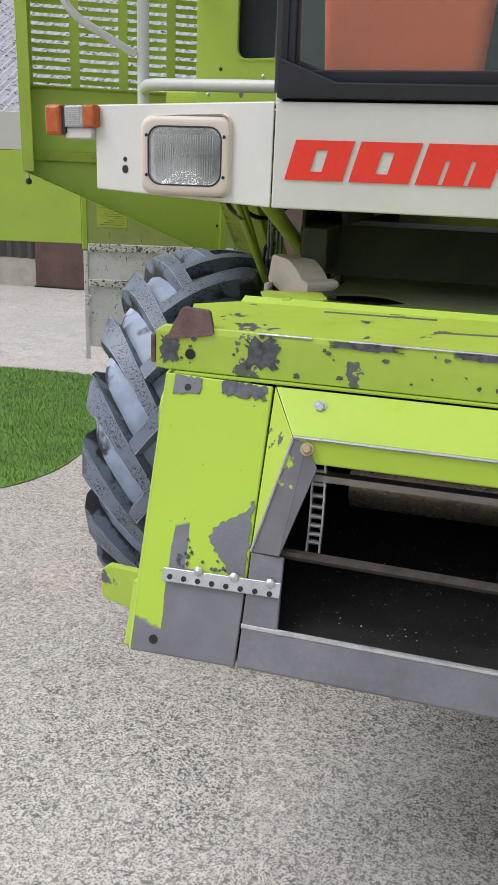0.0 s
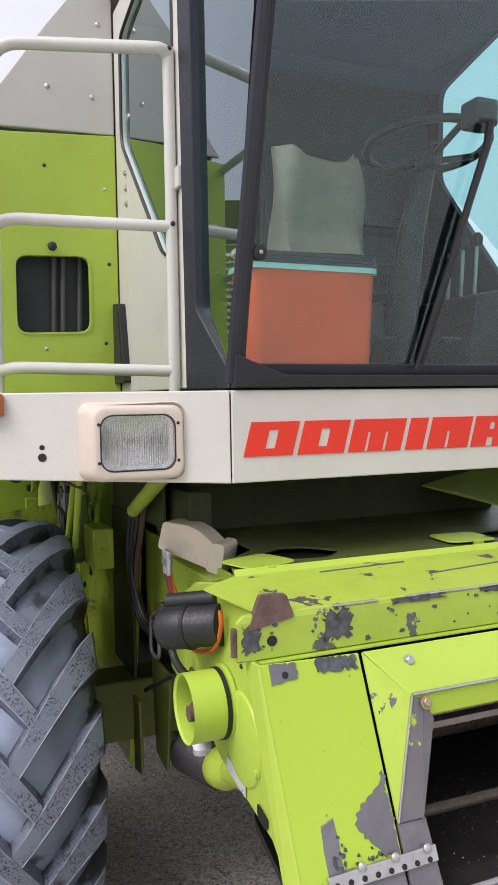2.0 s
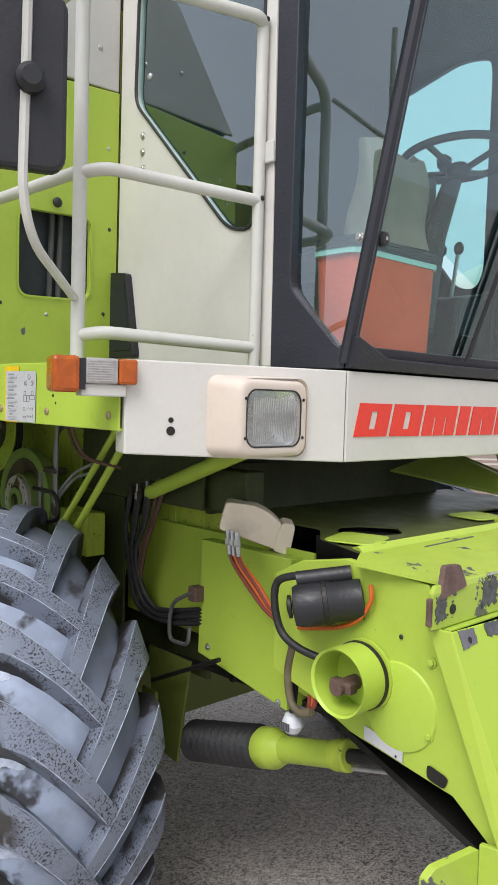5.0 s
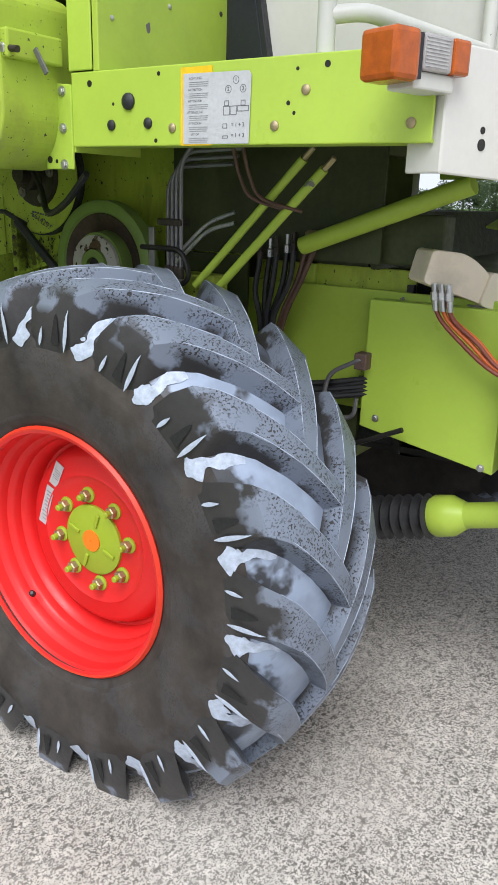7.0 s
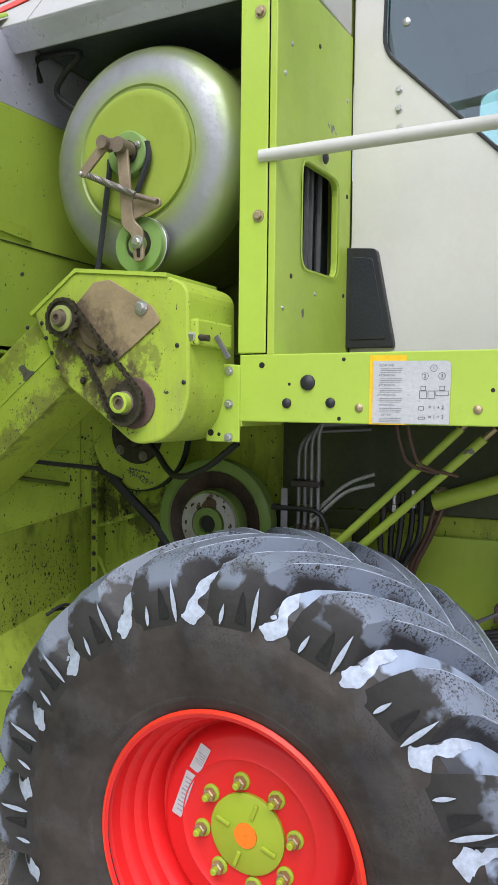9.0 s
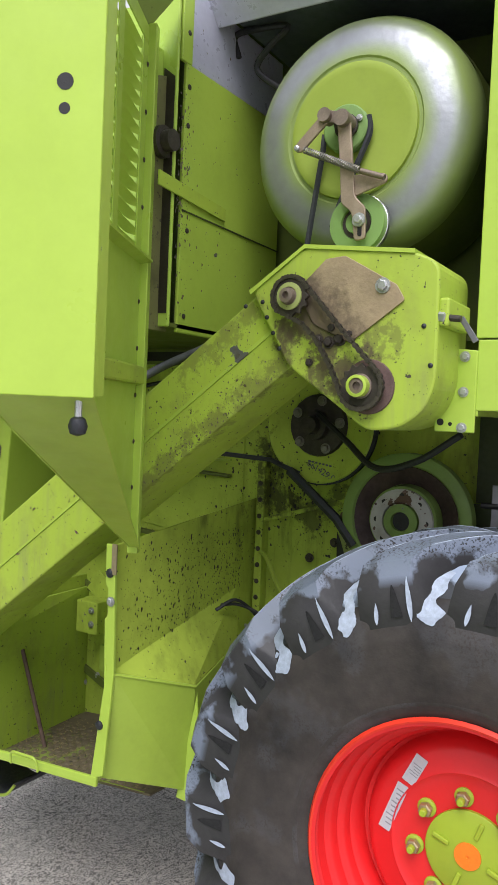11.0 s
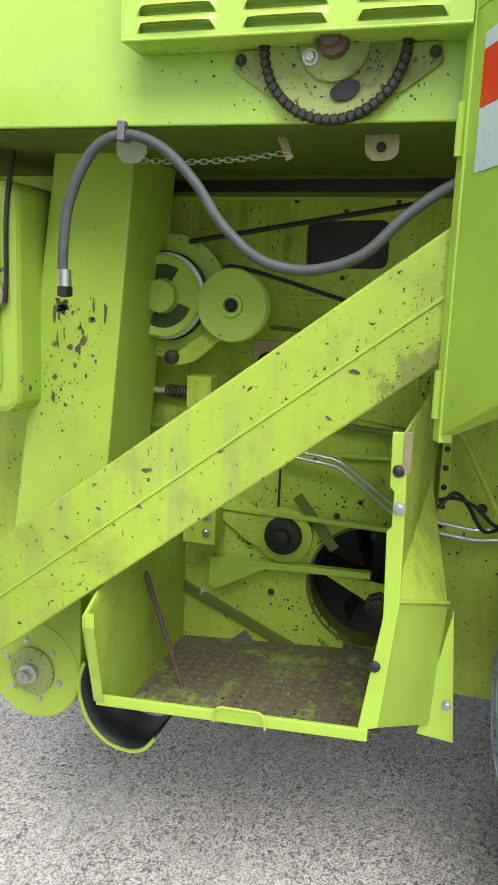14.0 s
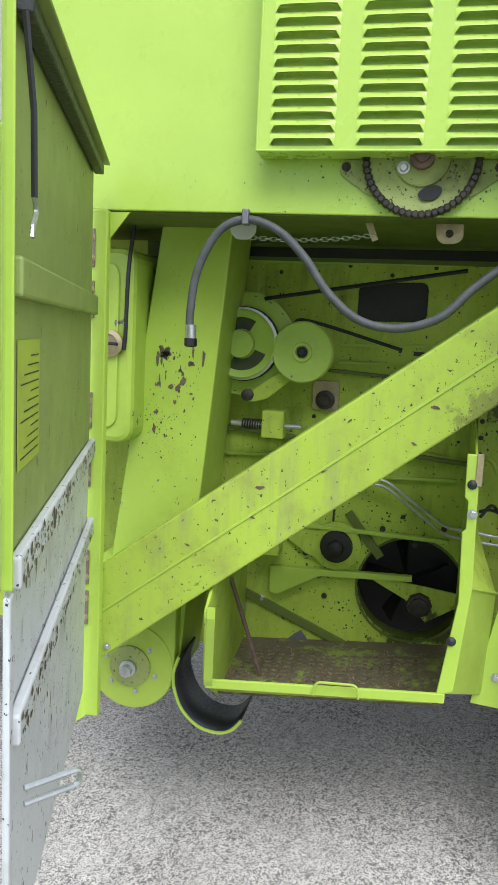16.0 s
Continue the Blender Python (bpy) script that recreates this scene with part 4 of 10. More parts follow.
for sx in (-1, 1):
    outer = [quarter(sx, 0.266, 1.985), quarter(sx, 0.278, 3.45), quarter(sx, lean_y(3.45) - 0.01, 3.45), quarter(sx, lean_y(2.0) - 0.01, 1.985)]
    inner = soft_loop([quarter(sx, 0.205, 3.40), quarter(sx, lean_y(3.36) + 0.012, 3.36), quarter(sx, lean_y(2.06) + 0.018, 2.06), quarter(sx, 0.04, 2.04), quarter(sx, 0.205, 2.22)], 0.03)
    part("side_frame", holed(B(), outer, [inner], (0.03 * -sx, 0, 0)), M_FRAME, cab, "black quarter window frame", 0.004)
    flat_glass("quarter_window", [Vector((sx * (0.692 + 0.075 * y), y, z)) for y, z in ((0.235, 3.41), (lean_y(3.38) + 0.008, 3.38), (lean_y(2.05) + 0.012, 2.05), (0.035, 2.035), (0.235, 2.235))], "tinted quarter window")
    part("edge_seal", tube(B(), [quarter(sx, lean_y(2.0) - 0.004, 2.0), quarter(sx, lean_y(3.45) - 0.004, 3.45)], 0.019, 8), M_FRAME, cab, "black rubber corner seal", 0, True)

# white cab door with its slanted window, and the opposite side wall
DOORWIN = [(0.332, 3.36), (0.36, 3.405), (0.50, 3.425), (0.985, 3.33), (0.995, 2.94), (0.475, 2.425), (0.37, 2.405), (0.333, 2.48)]
for sx in (-1, 1):
    X = 0.742 * sx
    outer = [(X, 0.268, 1.99), (X, 1.092, 1.995), (X, 1.092, 3.47), (X, 0.29, 3.455)]
    shift = 0.0 if sx < 0 else 0.05
    win = soft_loop([(X, y + shift * (y < 0.6) * 2, z) for y, z in DOORWIN], 0.05)
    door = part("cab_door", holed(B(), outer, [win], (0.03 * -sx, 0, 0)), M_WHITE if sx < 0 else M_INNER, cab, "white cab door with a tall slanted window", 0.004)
    bm = B()
    bm.faces.new([bm.verts.new((X - 0.012 * sx, p[1], p[2])) for p in soft_loop([(X, 0.66 + (y - 0.66) * 1.03, 2.95 + (z - 2.95) * 1.03) for y, z in DOORWIN], 0.05)])
    pane = part("door_window", bm, M_SIDEGLASS, cab, "dark tinted door window")
    pane.visible_shadow = False
    if sx < 0:
        seal = soft_loop([(X - 0.002, y, z) for y, z in DOORWIN], 0.05)
        part("window_seal", tube(B(), [*seal, seal[0]], 0.006, 6), M_BLACK, cab, "", 0, True)
        for y, z in ((0.945, 2.758), (0.945, 2.815), (0.94, 2.70)):
            bolt((X, y, z), (-1, 0, 0), cab, 0.009)
        for y, z in ((0.52, 3.36), (0.93, 3.02)):
            rivet((X + 0.012, y, z), (-1, 0, 0), cab, 0.013, M_ZINC)
        for z in (3.255, 2.62):
            part("hinge", box(B(), X - 0.014, X, 0.27, 0.345, z - 0.032, z + 0.032), M_TUBE, cab, "white door hinge", 0.004)
            bolt((X - 0.014, 0.325, z), (-1, 0, 0), cab, 0.008)
        part("vent_cover", prism(B(), soft_loop([(X, 1.10, 2.03), (X, 0.938, 2.03), (X, 1.0, 2.335), (X, 1.10, 2.345)], 0.012, 3), (-0.028, 0, 0)), M_BLACK, cab, "black plastic step cover", 0.008)
        part("vent_panel", prism(B(), soft_loop([(X - 0.028, 1.08, 2.055), (X - 0.028, 0.962, 2.055), (X - 0.028, 1.01, 2.305), (X - 0.028, 1.08, 2.315)], 0.010, 3), (-0.003, 0, 0)), M_FRAME, cab, "", 0.002)

# roof and visor
def roof_shell():
    bm = B()
    low = [(-0.735, -0.575), (0.735, -0.575), (0.76, 0.2), (0.76, 1.15), (-0.76, 1.15), (-0.76, 0.2)]
    loops = []
    for k, (ins, dy, zf, zb) in enumerate(((0.0, 0.0, 3.455, 3.575), (0.004, -0.010, 3.490, 3.61), (0.03, -0.045, 3.580, 3.68), (0.075, -0.045, 3.622, 3.712), (0.14, 0.02, 3.635, 3.724), (0.4, 0.35, 3.65, 3.735))):
        row = []
        for x, y in soft_loop([(*p, 0) for p in low], 0.05, 3) and [(p.x, p.y) for p in soft_loop([(*q, 0) for q in low], 0.06, 3)]:
            fx = 1 - ins / 0.75
            yy = y + (dy if y < 0 else -ins * 1.1)
            row.append(bm.verts.new((x * fx, yy, zf + (zb - zf) * (y + 0.6) / 1.75)))
        loops.append(row)
    for p, q in zip(loops, loops[1:]):
        for i in range(len(p)):
            bm.faces.new((p[i], p[(i + 1) % len(p)], q[(i + 1) % len(p)], q[i]))
    bm.faces.new(loops[-1])
    bm.faces.new(loops[0][::-1])
    return bm


roof = part("cab_roof", roof_shell(), M_ROOF, COMBINE, "white moulded cab roof with a front visor", 0, True)
part("roof_rim", prism(B(), [(-0.72, -0.555, 3.42), (-0.72, 1.12, 3.45), (-0.72, 1.12, 3.572), (-0.72, -0.555, 3.456)], (1.44, 0, 0)), M_FRAME, roof, "", 0.004)
part("visor_housing", prism(B(), [(-0.60, -0.565, 3.455), (-0.60, -0.25, 3.45), (-0.60, -0.245, 3.38), (-0.60, -0.42, 3.27), (-0.60, -0.52, 3.262)], (1.22, 0, 0)), M_FRAME, roof, "black lamp housing under the visor", 0.006)
for sx in (-1, 1):
    part("visor_bracket", prism(B(), [(0.70 * sx, -0.56, 3.44), (0.70 * sx, -0.36, 3.44), (0.70 * sx, -0.42, 3.27), (0.70 * sx, -0.45, 3.27)], (0.012 * sx, 0, 0)), M_BLACK, roof)
# red emblem blocks on the visor face, no lettering
va, vb = Vector((0, -0.590, 3.482)), Vector((0, -0.621, 3.570))
vn = Vector((0, -0.94, -0.33)) * 0.006
for x0, x1 in ((-0.60, -0.39), (-0.36, -0.20), (-0.165, 0.05), (0.085, 0.30), (0.335, 0.53)):
    pts = [Vector((x0, 0, 0)) + va + vn, Vector((x1, 0, 0)) + va + vn, Vector((x1 + 0.0, 0, 0)) + vb + vn, Vector((x0, 0, 0)) + vb + vn]
    part("red_emblem", prism(B(), pts, -vn * 0.6), M_LETTER, roof, "faded red film block")


def work_lamp(x, y, z, tilt, yaw, kind):
    d = Vector((math.sin(radians(yaw)), -math.cos(radians(yaw)) * math.cos(radians(tilt)), -math.sin(radians(tilt)))).normalized()
    c = Vector((x, y, z))
    lamp = part("work_lamp", lathe(B(), c, d, [(0.02, -0.085), (0.05, -0.075), (0.072, -0.03), (0.078, 0.0), (0.078, 0.012), (0.070, 0.014), (0.066, 0.002)], 28), M_BLACK, COMBINE, "round black work lamp", 0, True)
    if kind == "mesh":
        part("lens", lathe(B(), c, d, [(0.067, 0.003), (0.045, 0.010), (0.0, 0.013)], 24), M_MESHLENS, lamp, "lens with a wire mesh guard", 0, True)
        for i in range(-6, 7):
            for q in (0, 1):
                u = d.orthogonal().normalized()
                v = d.cross(u)
                a, b = (u + v).normalized(), (u - v).normalized()
                if q:
                    a, b = b, a
                o = i * 0.0098
                L = math.sqrt(max(0, 0.064 ** 2 - o * o))
                part("wire", tube(B(), [c + d * 0.014 + a * o - b * L, c + d * 0.014 + a * o + b * L], 0.0011, 4), M_ZINC, lamp)
    else:
        part("lens", lathe(B(), c, d, [(0.067, 0.003), (0.045, 0.012), (0.0, 0.016)], 24), M_REFLECTOR, lamp, "bright clear lens", 0, True)
    part("bracket", tube(B(), [c + Vector((0, 0.03, 0.06)), c + Vector((0, 0.06, 0.09))], 0.012, 8), M_BLACK, lamp)


work_lamp(-0.468, -0.60, 3.375, 10, -6, "mesh")
work_lamp(-0.285, -0.60, 3.352, 24, 8, "mesh")
work_lamp(-0.145, -0.585, 3.372, 6, 24, "clear")
work_lamp(0.085, -0.585, 3.372, 6, -30, "clear")
work_lamp(0.36, -0.59, 3.352, 24, -4, "mesh")
work_lamp(0.53, -0.585, 3.36, 16, 6, "mesh")

# ---- cab interior ----
col = part("steering_column", tube(B(), [(0.02, 0.30, 2.03), (0.05, 0.25, 2.5), (0.072, 0.18, 2.73)], [0.06, 0.045, 0.03], 12), M_BLACK, cab, "black steering column", 0, True)
sw = part("steering_wheel", B(), M_BLACK, cab, "black four-spoke steering wheel")
bm = B()
c, d = Vector((0.056, 0.166, 2.76)), Vector((0.03, 0.12, 0.99)).normalized()
u = d.orthogonal().normalized()
v = d.cross(u)
ringp = [c + (u * math.cos(2 * math.pi * i / 36) + v * math.sin(2 * math.pi * i / 36)) * 0.195 for i in range(37)]
tube(bm, ringp, 0.014, 8)
for i in range(4):
    a = math.pi / 4 + i * math.pi / 2
    tube(bm, [c - d * 0.05, c + (u * math.cos(a) + v * math.sin(a)) * 0.2], 0.011, 6)
lathe(bm, c - d * 0.07, d, [(0.04, 0), (0.045, 0.03), (0.03, 0.05)], 14)
bm.to_mesh(sw.data)
bm.free()
part("steering_knob", lathe(B(), c + u * 0.2, d, [(0.018, 0), (0.016, 0.04), (0.028, 0.06), (0.028, 0.085), (0.012, 0.1)], 14), M_BLACK, cab, "", 0, True)
part("instrument_box", box(B(), -0.12, 0.10, 0.27, 0.42, 2.52, 2.72), M_BLACK, cab, "", 0.02)
part("side_console", prism(B(), [(0.36, 0.35, 2.03), (0.68, 0.35, 2.03), (0.68, 0.35, 2.38), (0.40, 0.35, 2.33)], (0, 0.62, 0)), M_BLACK, cab, "black control console", 0.02)
for y in (0.42, 0.5, 0.58):
    part("lever", tube(B(), [(0.45, y, 2.34), (0.44, y - 0.03, 2.52)], 0.008, 8), M_ZINC, cab)
    part("lever_knob", lathe(B(), (0.44, y - 0.03, 2.51), (0, -0.1, 1), [(0.01, 0), (0.02, 0.015), (0.02, 0.035), (0.008, 0.05)], 12), M_BLACK, cab, "", 0, True)
seat = part("driver_seat", box(B(), -0.22, 0.28, 0.5, 0.93, 2.32, 2.46), M_SEAT, cab, "dark fabric driver's seat", 0.05)
part("backrest", prism(B(), [(-0.2, 0.88, 2.44), (0.26, 0.88, 2.44), (0.22, 0.97, 3.0), (-0.16, 0.97, 3.0)], (0, 0.09, 0)), M_SEAT, seat, "", 0.04)
part("pedestal", box(B(), -0.1, 0.16, 0.58, 0.86, 2.03, 2.32), M_BLACK, seat, "", 0.01)
for x in (-0.12, 0.13):
    part("pedal", prism(B(), [(x - 0.04, 0.18, 2.05), (x + 0.04, 0.18, 2.05), (x + 0.04, 0.13, 2.14), (x - 0.04, 0.13, 2.14)], (0, 0.02, 0.01)), M_DARKMETAL_SHADE, cab, "", 0.004)
part("wiper", tube(B(), [(0.060, lean_y(2.74) - 0.02, 2.74), (0.045, lean_y(2.67) - 0.035, 2.67), (-0.03, lean_y(2.36) - 0.03, 2.36), (-0.110, lean_y(2.035) - 0.02, 2.035)], [0.012, 0.012, 0.010, 0.007], 6), M_BLACK, cab, "long black windscreen wiper")
part("wiper_blade", tube(B(), [(0.060, lean_y(2.66) - 0.014, 2.66), (-0.085, lean_y(2.05) - 0.014, 2.05)], 0.007, 6), M_BLACK, cab)
part("wiper_motor", box(B(), 0.03, 0.11, lean_y(2.78) + 0.01, lean_y(2.78) + 0.09, 2.74, 2.82), M_BLACK, cab, "", 0.01)

bin_ = thing("storage_bin", "bright orange plastic bin with a dark lid, on the cab floor", "storage bin", (-0.41, 0.140, 2.03))
body = B()
loops = [[(u * s, v * s) for u, v in rrect(0.42, 0.165, 0.035, 4)] for s in (0.92, 1.0)]
lo = [body.verts.new((u, v, 0.005)) for u, v in loops[0]]
hi = [body.verts.new((u, v, 0.308)) for u, v in loops[1]]
for i in range(len(lo)):
    body.faces.new((lo[i], lo[(i + 1) % len(lo)], hi[(i + 1) % len(lo)], hi[i]))
body.faces.new(lo)
part("body", body, M_BIN, bin_, "", 0, True)
part("rim", prism(B(), [(u * 1.04, v * 1.06, 0.293) for u, v in rrect(0.42, 0.165, 0.035, 4)], (0, 0, 0.016)), M_TEAL, bin_, "pale turquoise rim")
for i in range(3):
    part("lid_rib", prism(B(), [(u * (1.05 - 0.012 * i), v * (1.07 - 0.012 * i), 0.309 + 0.012 * i) for u, v in rrect(0.42, 0.165, 0.035, 4)], (0, 0, 0.010)), M_BLACK, bin_)
bag = thing("tool_bag", "crumpled olive green bag standing on the orange bin", "bag", (-0.36, 0.140, 2.374))
bm = B()
n_r, n_a = 9, 28
rows = []
rb = random.Random(3)
for j in range(n_r):
    t = j / (n_r - 1)
    row = []
    for i in range(n_a):
        a = 2 * math.pi * i / n_a
        sx = 0.150 - 0.012 * t + 0.008 * math.sin(3 * a + 5 * t)
        sy = 0.085 - 0.045 * t + 0.010 * math.sin(4 * a - 3 * t)
        cc, ss = math.cos(a), math.sin(a)
        row.append(bm.verts.new((sx * math.copysign(abs(cc) ** 0.55, cc), sy * math.copysign(abs(ss) ** 0.6, ss) + 0.01 * math.sin(6 * t), 0.002 + 0.30 * t + (0.018 * math.sin(2 * a + 1) + 0.010 * math.sin(5 * a)) * t)))
    rows.append(row)
for p, q in zip(rows, rows[1:]):
    for i in range(n_a):
        bm.faces.new((p[i], p[(i + 1) % n_a], q[(i + 1) % n_a], q[i]))
bm.faces.new(rows[0])
bm.faces.new(rows[-1])
part("body", bm, M_BAG, bag, "", 0, True)

# ---- handrails and mirrors ----
def handrail(flip):
    h = part("handrail", tube(B(), place(bent_path([(-1.264, 0.488, 1.98), (-1.264, 0.488, 3.02), (-0.79, 0.31, 3.0), (-0.762, 0.318, 2.99)], 0.10), flip), 0.019, 12), M_TUBE, COMBINE, "grey-white tubular handrail", 0, True)
    part("inner_post", tube(B(), place([(-0.765, 0.316, 1.98), (-0.762, 0.320, 3.008)], flip), 0.018, 12), M_TUBE, h, "", 0, True)
    for z in (2.05, 2.485):
        part("cross_rail", tube(B(), place(bent_path([(-1.264, 0.493, z), (-1.225, 0.425, z + 0.01), (-0.765, 0.318, z - 0.005)], 0.06), flip), 0.018, 12), M_TUBE, h, "", 0, True)
    if not flip:
        for z0, z1 in ((2.48, 2.49), (2.94, 2.98)):
            part("side_rail", tube(B(), place([(-1.30, 1.14, z0), (-1.264, 0.488, z1)], flip), 0.017, 12), M_TUBE, h, "", 0, True)
    for z in (2.485, 3.0):
        rivet(place([(-0.764, 0.300, z)], flip)[0], (0, -1, 0), h, 0.008)
    if flip:
        h.matrix_basis = Matrix.Translation((0.09, -0.12, -0.04))
    return h


handrail(False)
handrail(True)
part("mirror_arm", tube(B(), bent_path([(-1.285, 0.475, 2.15), (-1.46, 0.37, 2.252), (-1.497, 0.355, 2.36), (-1.495, 0.345, 2.72), (-1.49, 0.34, 3.3)], 0.09), 0.012, 8), M_TUBE, COMBINE, "thin bent mirror arm", 0, True)
part("mirror_arm", tube(B(), bent_path([(-1.28, 0.47, 3.0), (-1.7, 0.2, 2.75), (-2.0, 0.1, 2.9)], 0.09), 0.010, 8), M_TUBE, COMBINE, "", 0, True)
mir = part("wing_mirror", prism(B(), [Vector((-1.52, 0.36, 2.628)) + Vector((0.93, -0.36, 0)) * u + Vector((0, 0, v)) for u, v in rrect(0.25, 0.42, 0.04, 5)], (0.015, 0.04, 0)), M_BLACK, COMBINE, "black plastic wing mirror", 0.012)
part("mirror_joint", lathe(B(), (-1.49, 0.335, 2.62), (-0.36, -0.93, 0), [(0.035, 0), (0.035, 0.02), (0.022, 0.035)], 18), M_BLACK, mir, "", 0, True)
part("mirror_arm", tube(B(), bent_path([(1.28, 0.27, 2.70), (1.75, 0.30, 2.72), (1.9, 0.24, 2.66), (1.92, 0.22, 2.4)], 0.09), 0.012, 8), M_TUBE, COMBINE, "thin bent mirror arm", 0, True)
part("wing_mirror", prism(B(), [Vector((1.98, 0.22, 2.48)) + Vector((0.88, 0.47, 0)) * u + Vector((0, 0, v)) for u, v in rrect(0.20, 0.34, 0.03, 4)], (0.014, -0.026, 0)), M_BLACK, COMBINE, "black plastic wing mirror", 0.01)
part("lower_mirror_bar", tube(B(), [(1.28, 0.27, 2.05), (1.9, 0.1, 2.2)], 0.012, 8), M_TUBE, COMBINE, "", 0, True)
bc = part("beacon", lathe(B(), (0.97, -0.49, 3.615), (0, 0, 1), [(0.05, 0), (0.065, 0.02), (0.062, 0.15), (0.04, 0.18), (0.0, 0.185)], 20), M_AMBER, COMBINE, "orange warning beacon", 0, True)
part("stem", tube(B(), bent_path([(0.70, -0.45, 3.40), (0.97, -0.49, 3.44), (0.97, -0.49, 3.62)], 0.05), 0.012, 8), M_BLACK, bc, "", 0, True)


# ---- feeder house ----
M_JAMB = worn_front(1.46, -0.34, False)
def fy(z):
    """The feeder's front leans back as it rises."""
    return -0.412 + 0.436 * (z - 1.417)


def fp(x, z, out=0.0):
    return Vector((x, fy(z) - out * 0.917, z + out * 0.4))


FN = Vector((0, 0.917, -0.4))
feeder = part("feeder_house", holed(B(), [(-0.80, -0.35, 1.462), (-0.80, -0.39, 1.36), (-0.80, -0.46, 1.25), (-0.80, -0.652, 0.82), (-0.80, -0.44, 0.98), (-0.80, -0.13, 1.03), (-0.80, 0.0, 1.08), (-0.80, 0.16, 1.12), (-0.80, 0.16, 1.40), (-0.80, 0.06, 1.45), (-0.80, -0.10, 1.482)],
              [[(-0.80, -0.06 + 0.04 * math.cos(a * 0.7854), 1.12 + 0.04 * math.sin(a * 0.7854)) for a in range(8)]], (0.02, 0, 0)), M_GREEN, COMBINE, "green sheet steel feeder house", 0.003)
part("inner_side", prism(B(), [(-0.66, 0.14, 1.0), (-0.66, 0.62, 1.07), (-0.66, 1.1, 1.07), (-0.66, 1.1, 1.44), (-0.66, 0.14, 1.44)], (0.012, 0, 0)), M_GREEN, feeder, "", 0.003)
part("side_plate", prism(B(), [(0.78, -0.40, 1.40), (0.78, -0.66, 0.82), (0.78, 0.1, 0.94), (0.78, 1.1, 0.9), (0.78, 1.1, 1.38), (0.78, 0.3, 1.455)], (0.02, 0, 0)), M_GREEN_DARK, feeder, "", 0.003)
# Belly coloured near black for the shade under the feeder.
part("belly", prism(B(), [(-0.78, -0.64, 0.80), (0.78, -0.64, 0.80), (0.78, 1.1, 0.92), (-0.62, 1.1, 0.92), (-0.64, 0.1, 0.96), (-0.78, -0.30, 0.93)], (0, 0, 0.02)), M_DARKMETAL_SHADE, feeder)
part("chassis_plate", box(B(), -0.622, -0.61, 0.50, 1.06, 1.07, 1.50), M_GREEN_OILY, feeder, "oily green chassis plate", 0.003)
part("chassis_angle", box(B(), -0.645, -0.622, 0.83, 0.87, 1.07, 1.50), M_GREEN, feeder, "", 0.003)
# Near-black back holds the shade inside the feeder.
part("throat_back", box(B(), -0.64, 0.78, 0.5, 0.52, 0.94, 1.46), M_DARKMETAL_SHADE, feeder)

# Deck green with grime, lowered to the shade under the cab.
M_DECKREAR = paint("grimy_shaded_rear_deck", (0.095, 0.115, 0.032), 0.34, 0.7, 0.06, (0.07, 0.07, 0.05))
# deck: front sheet, crease and the sheet under the cab, darkened for its shade
deck = part("deck", holed(B(), [(-0.79, -0.395, 1.470), (0.79, -0.395, 1.470), (0.79, -0.10, 1.494), (-0.745, -0.10, 1.494), (-0.852, -0.167, 1.488)], [], (0, 0, -0.006)), M_GREEN_WORN, COMBINE, "scratched green deck plate on the feeder house")
bm = B()
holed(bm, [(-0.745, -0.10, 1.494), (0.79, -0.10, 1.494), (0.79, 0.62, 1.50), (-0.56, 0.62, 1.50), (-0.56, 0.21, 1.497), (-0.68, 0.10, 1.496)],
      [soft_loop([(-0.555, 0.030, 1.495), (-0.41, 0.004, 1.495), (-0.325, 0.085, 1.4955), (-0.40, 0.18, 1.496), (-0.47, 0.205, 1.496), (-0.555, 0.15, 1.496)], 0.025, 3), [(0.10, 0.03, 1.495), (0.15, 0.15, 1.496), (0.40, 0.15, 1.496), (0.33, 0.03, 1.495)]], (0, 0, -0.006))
part("rear_deck", bm, M_DECKREAR, deck, "dusty green rear deck sheet, darkened for shade, with two hand holes")
# Dark boxes put shade below the hand holes.
part("hole_box", box(B(), -0.57, -0.31, -0.01, 0.215, 1.36, 1.475), M_DARKMETAL_SHADE, deck)
part("hole_box", box(B(), 0.08, 0.42, 0.0, 0.17, 1.36, 1.48), M_DARKMETAL_SHADE, deck)
part("crease", prism(B(), [(-0.745, -0.108, 1.494), (0.79, -0.108, 1.494), (0.79, -0.085, 1.507), (0.79, -0.06, 1.499), (-0.73, -0.06, 1.499), (-0.74, -0.085, 1.507)], (0, 0, -0.004)), M_GREEN_CLEAN, deck)
for cx, cy, tilt in ((-0.632, 0.003, 0.32), (0.098, 0.05, -0.1)):
    part("hatch_flap", prism(B(), [Vector((cx, cy, 1.5005)) + Vector((u * math.cos(tilt) - v * math.sin(tilt), u * math.sin(tilt) + v * math.cos(tilt), 0)) for u, v in rrect(0.17, 0.15, 0.03, 4)], (0, 0, 0.005)), M_GREEN, deck, "loose green hatch flap", 0.002)
    part("flap_catch", box(B(), cx - 0.012, cx + 0.012, cy - 0.095, cy - 0.070, 1.49, 1.509), M_GREEN, deck, "", 0.003)
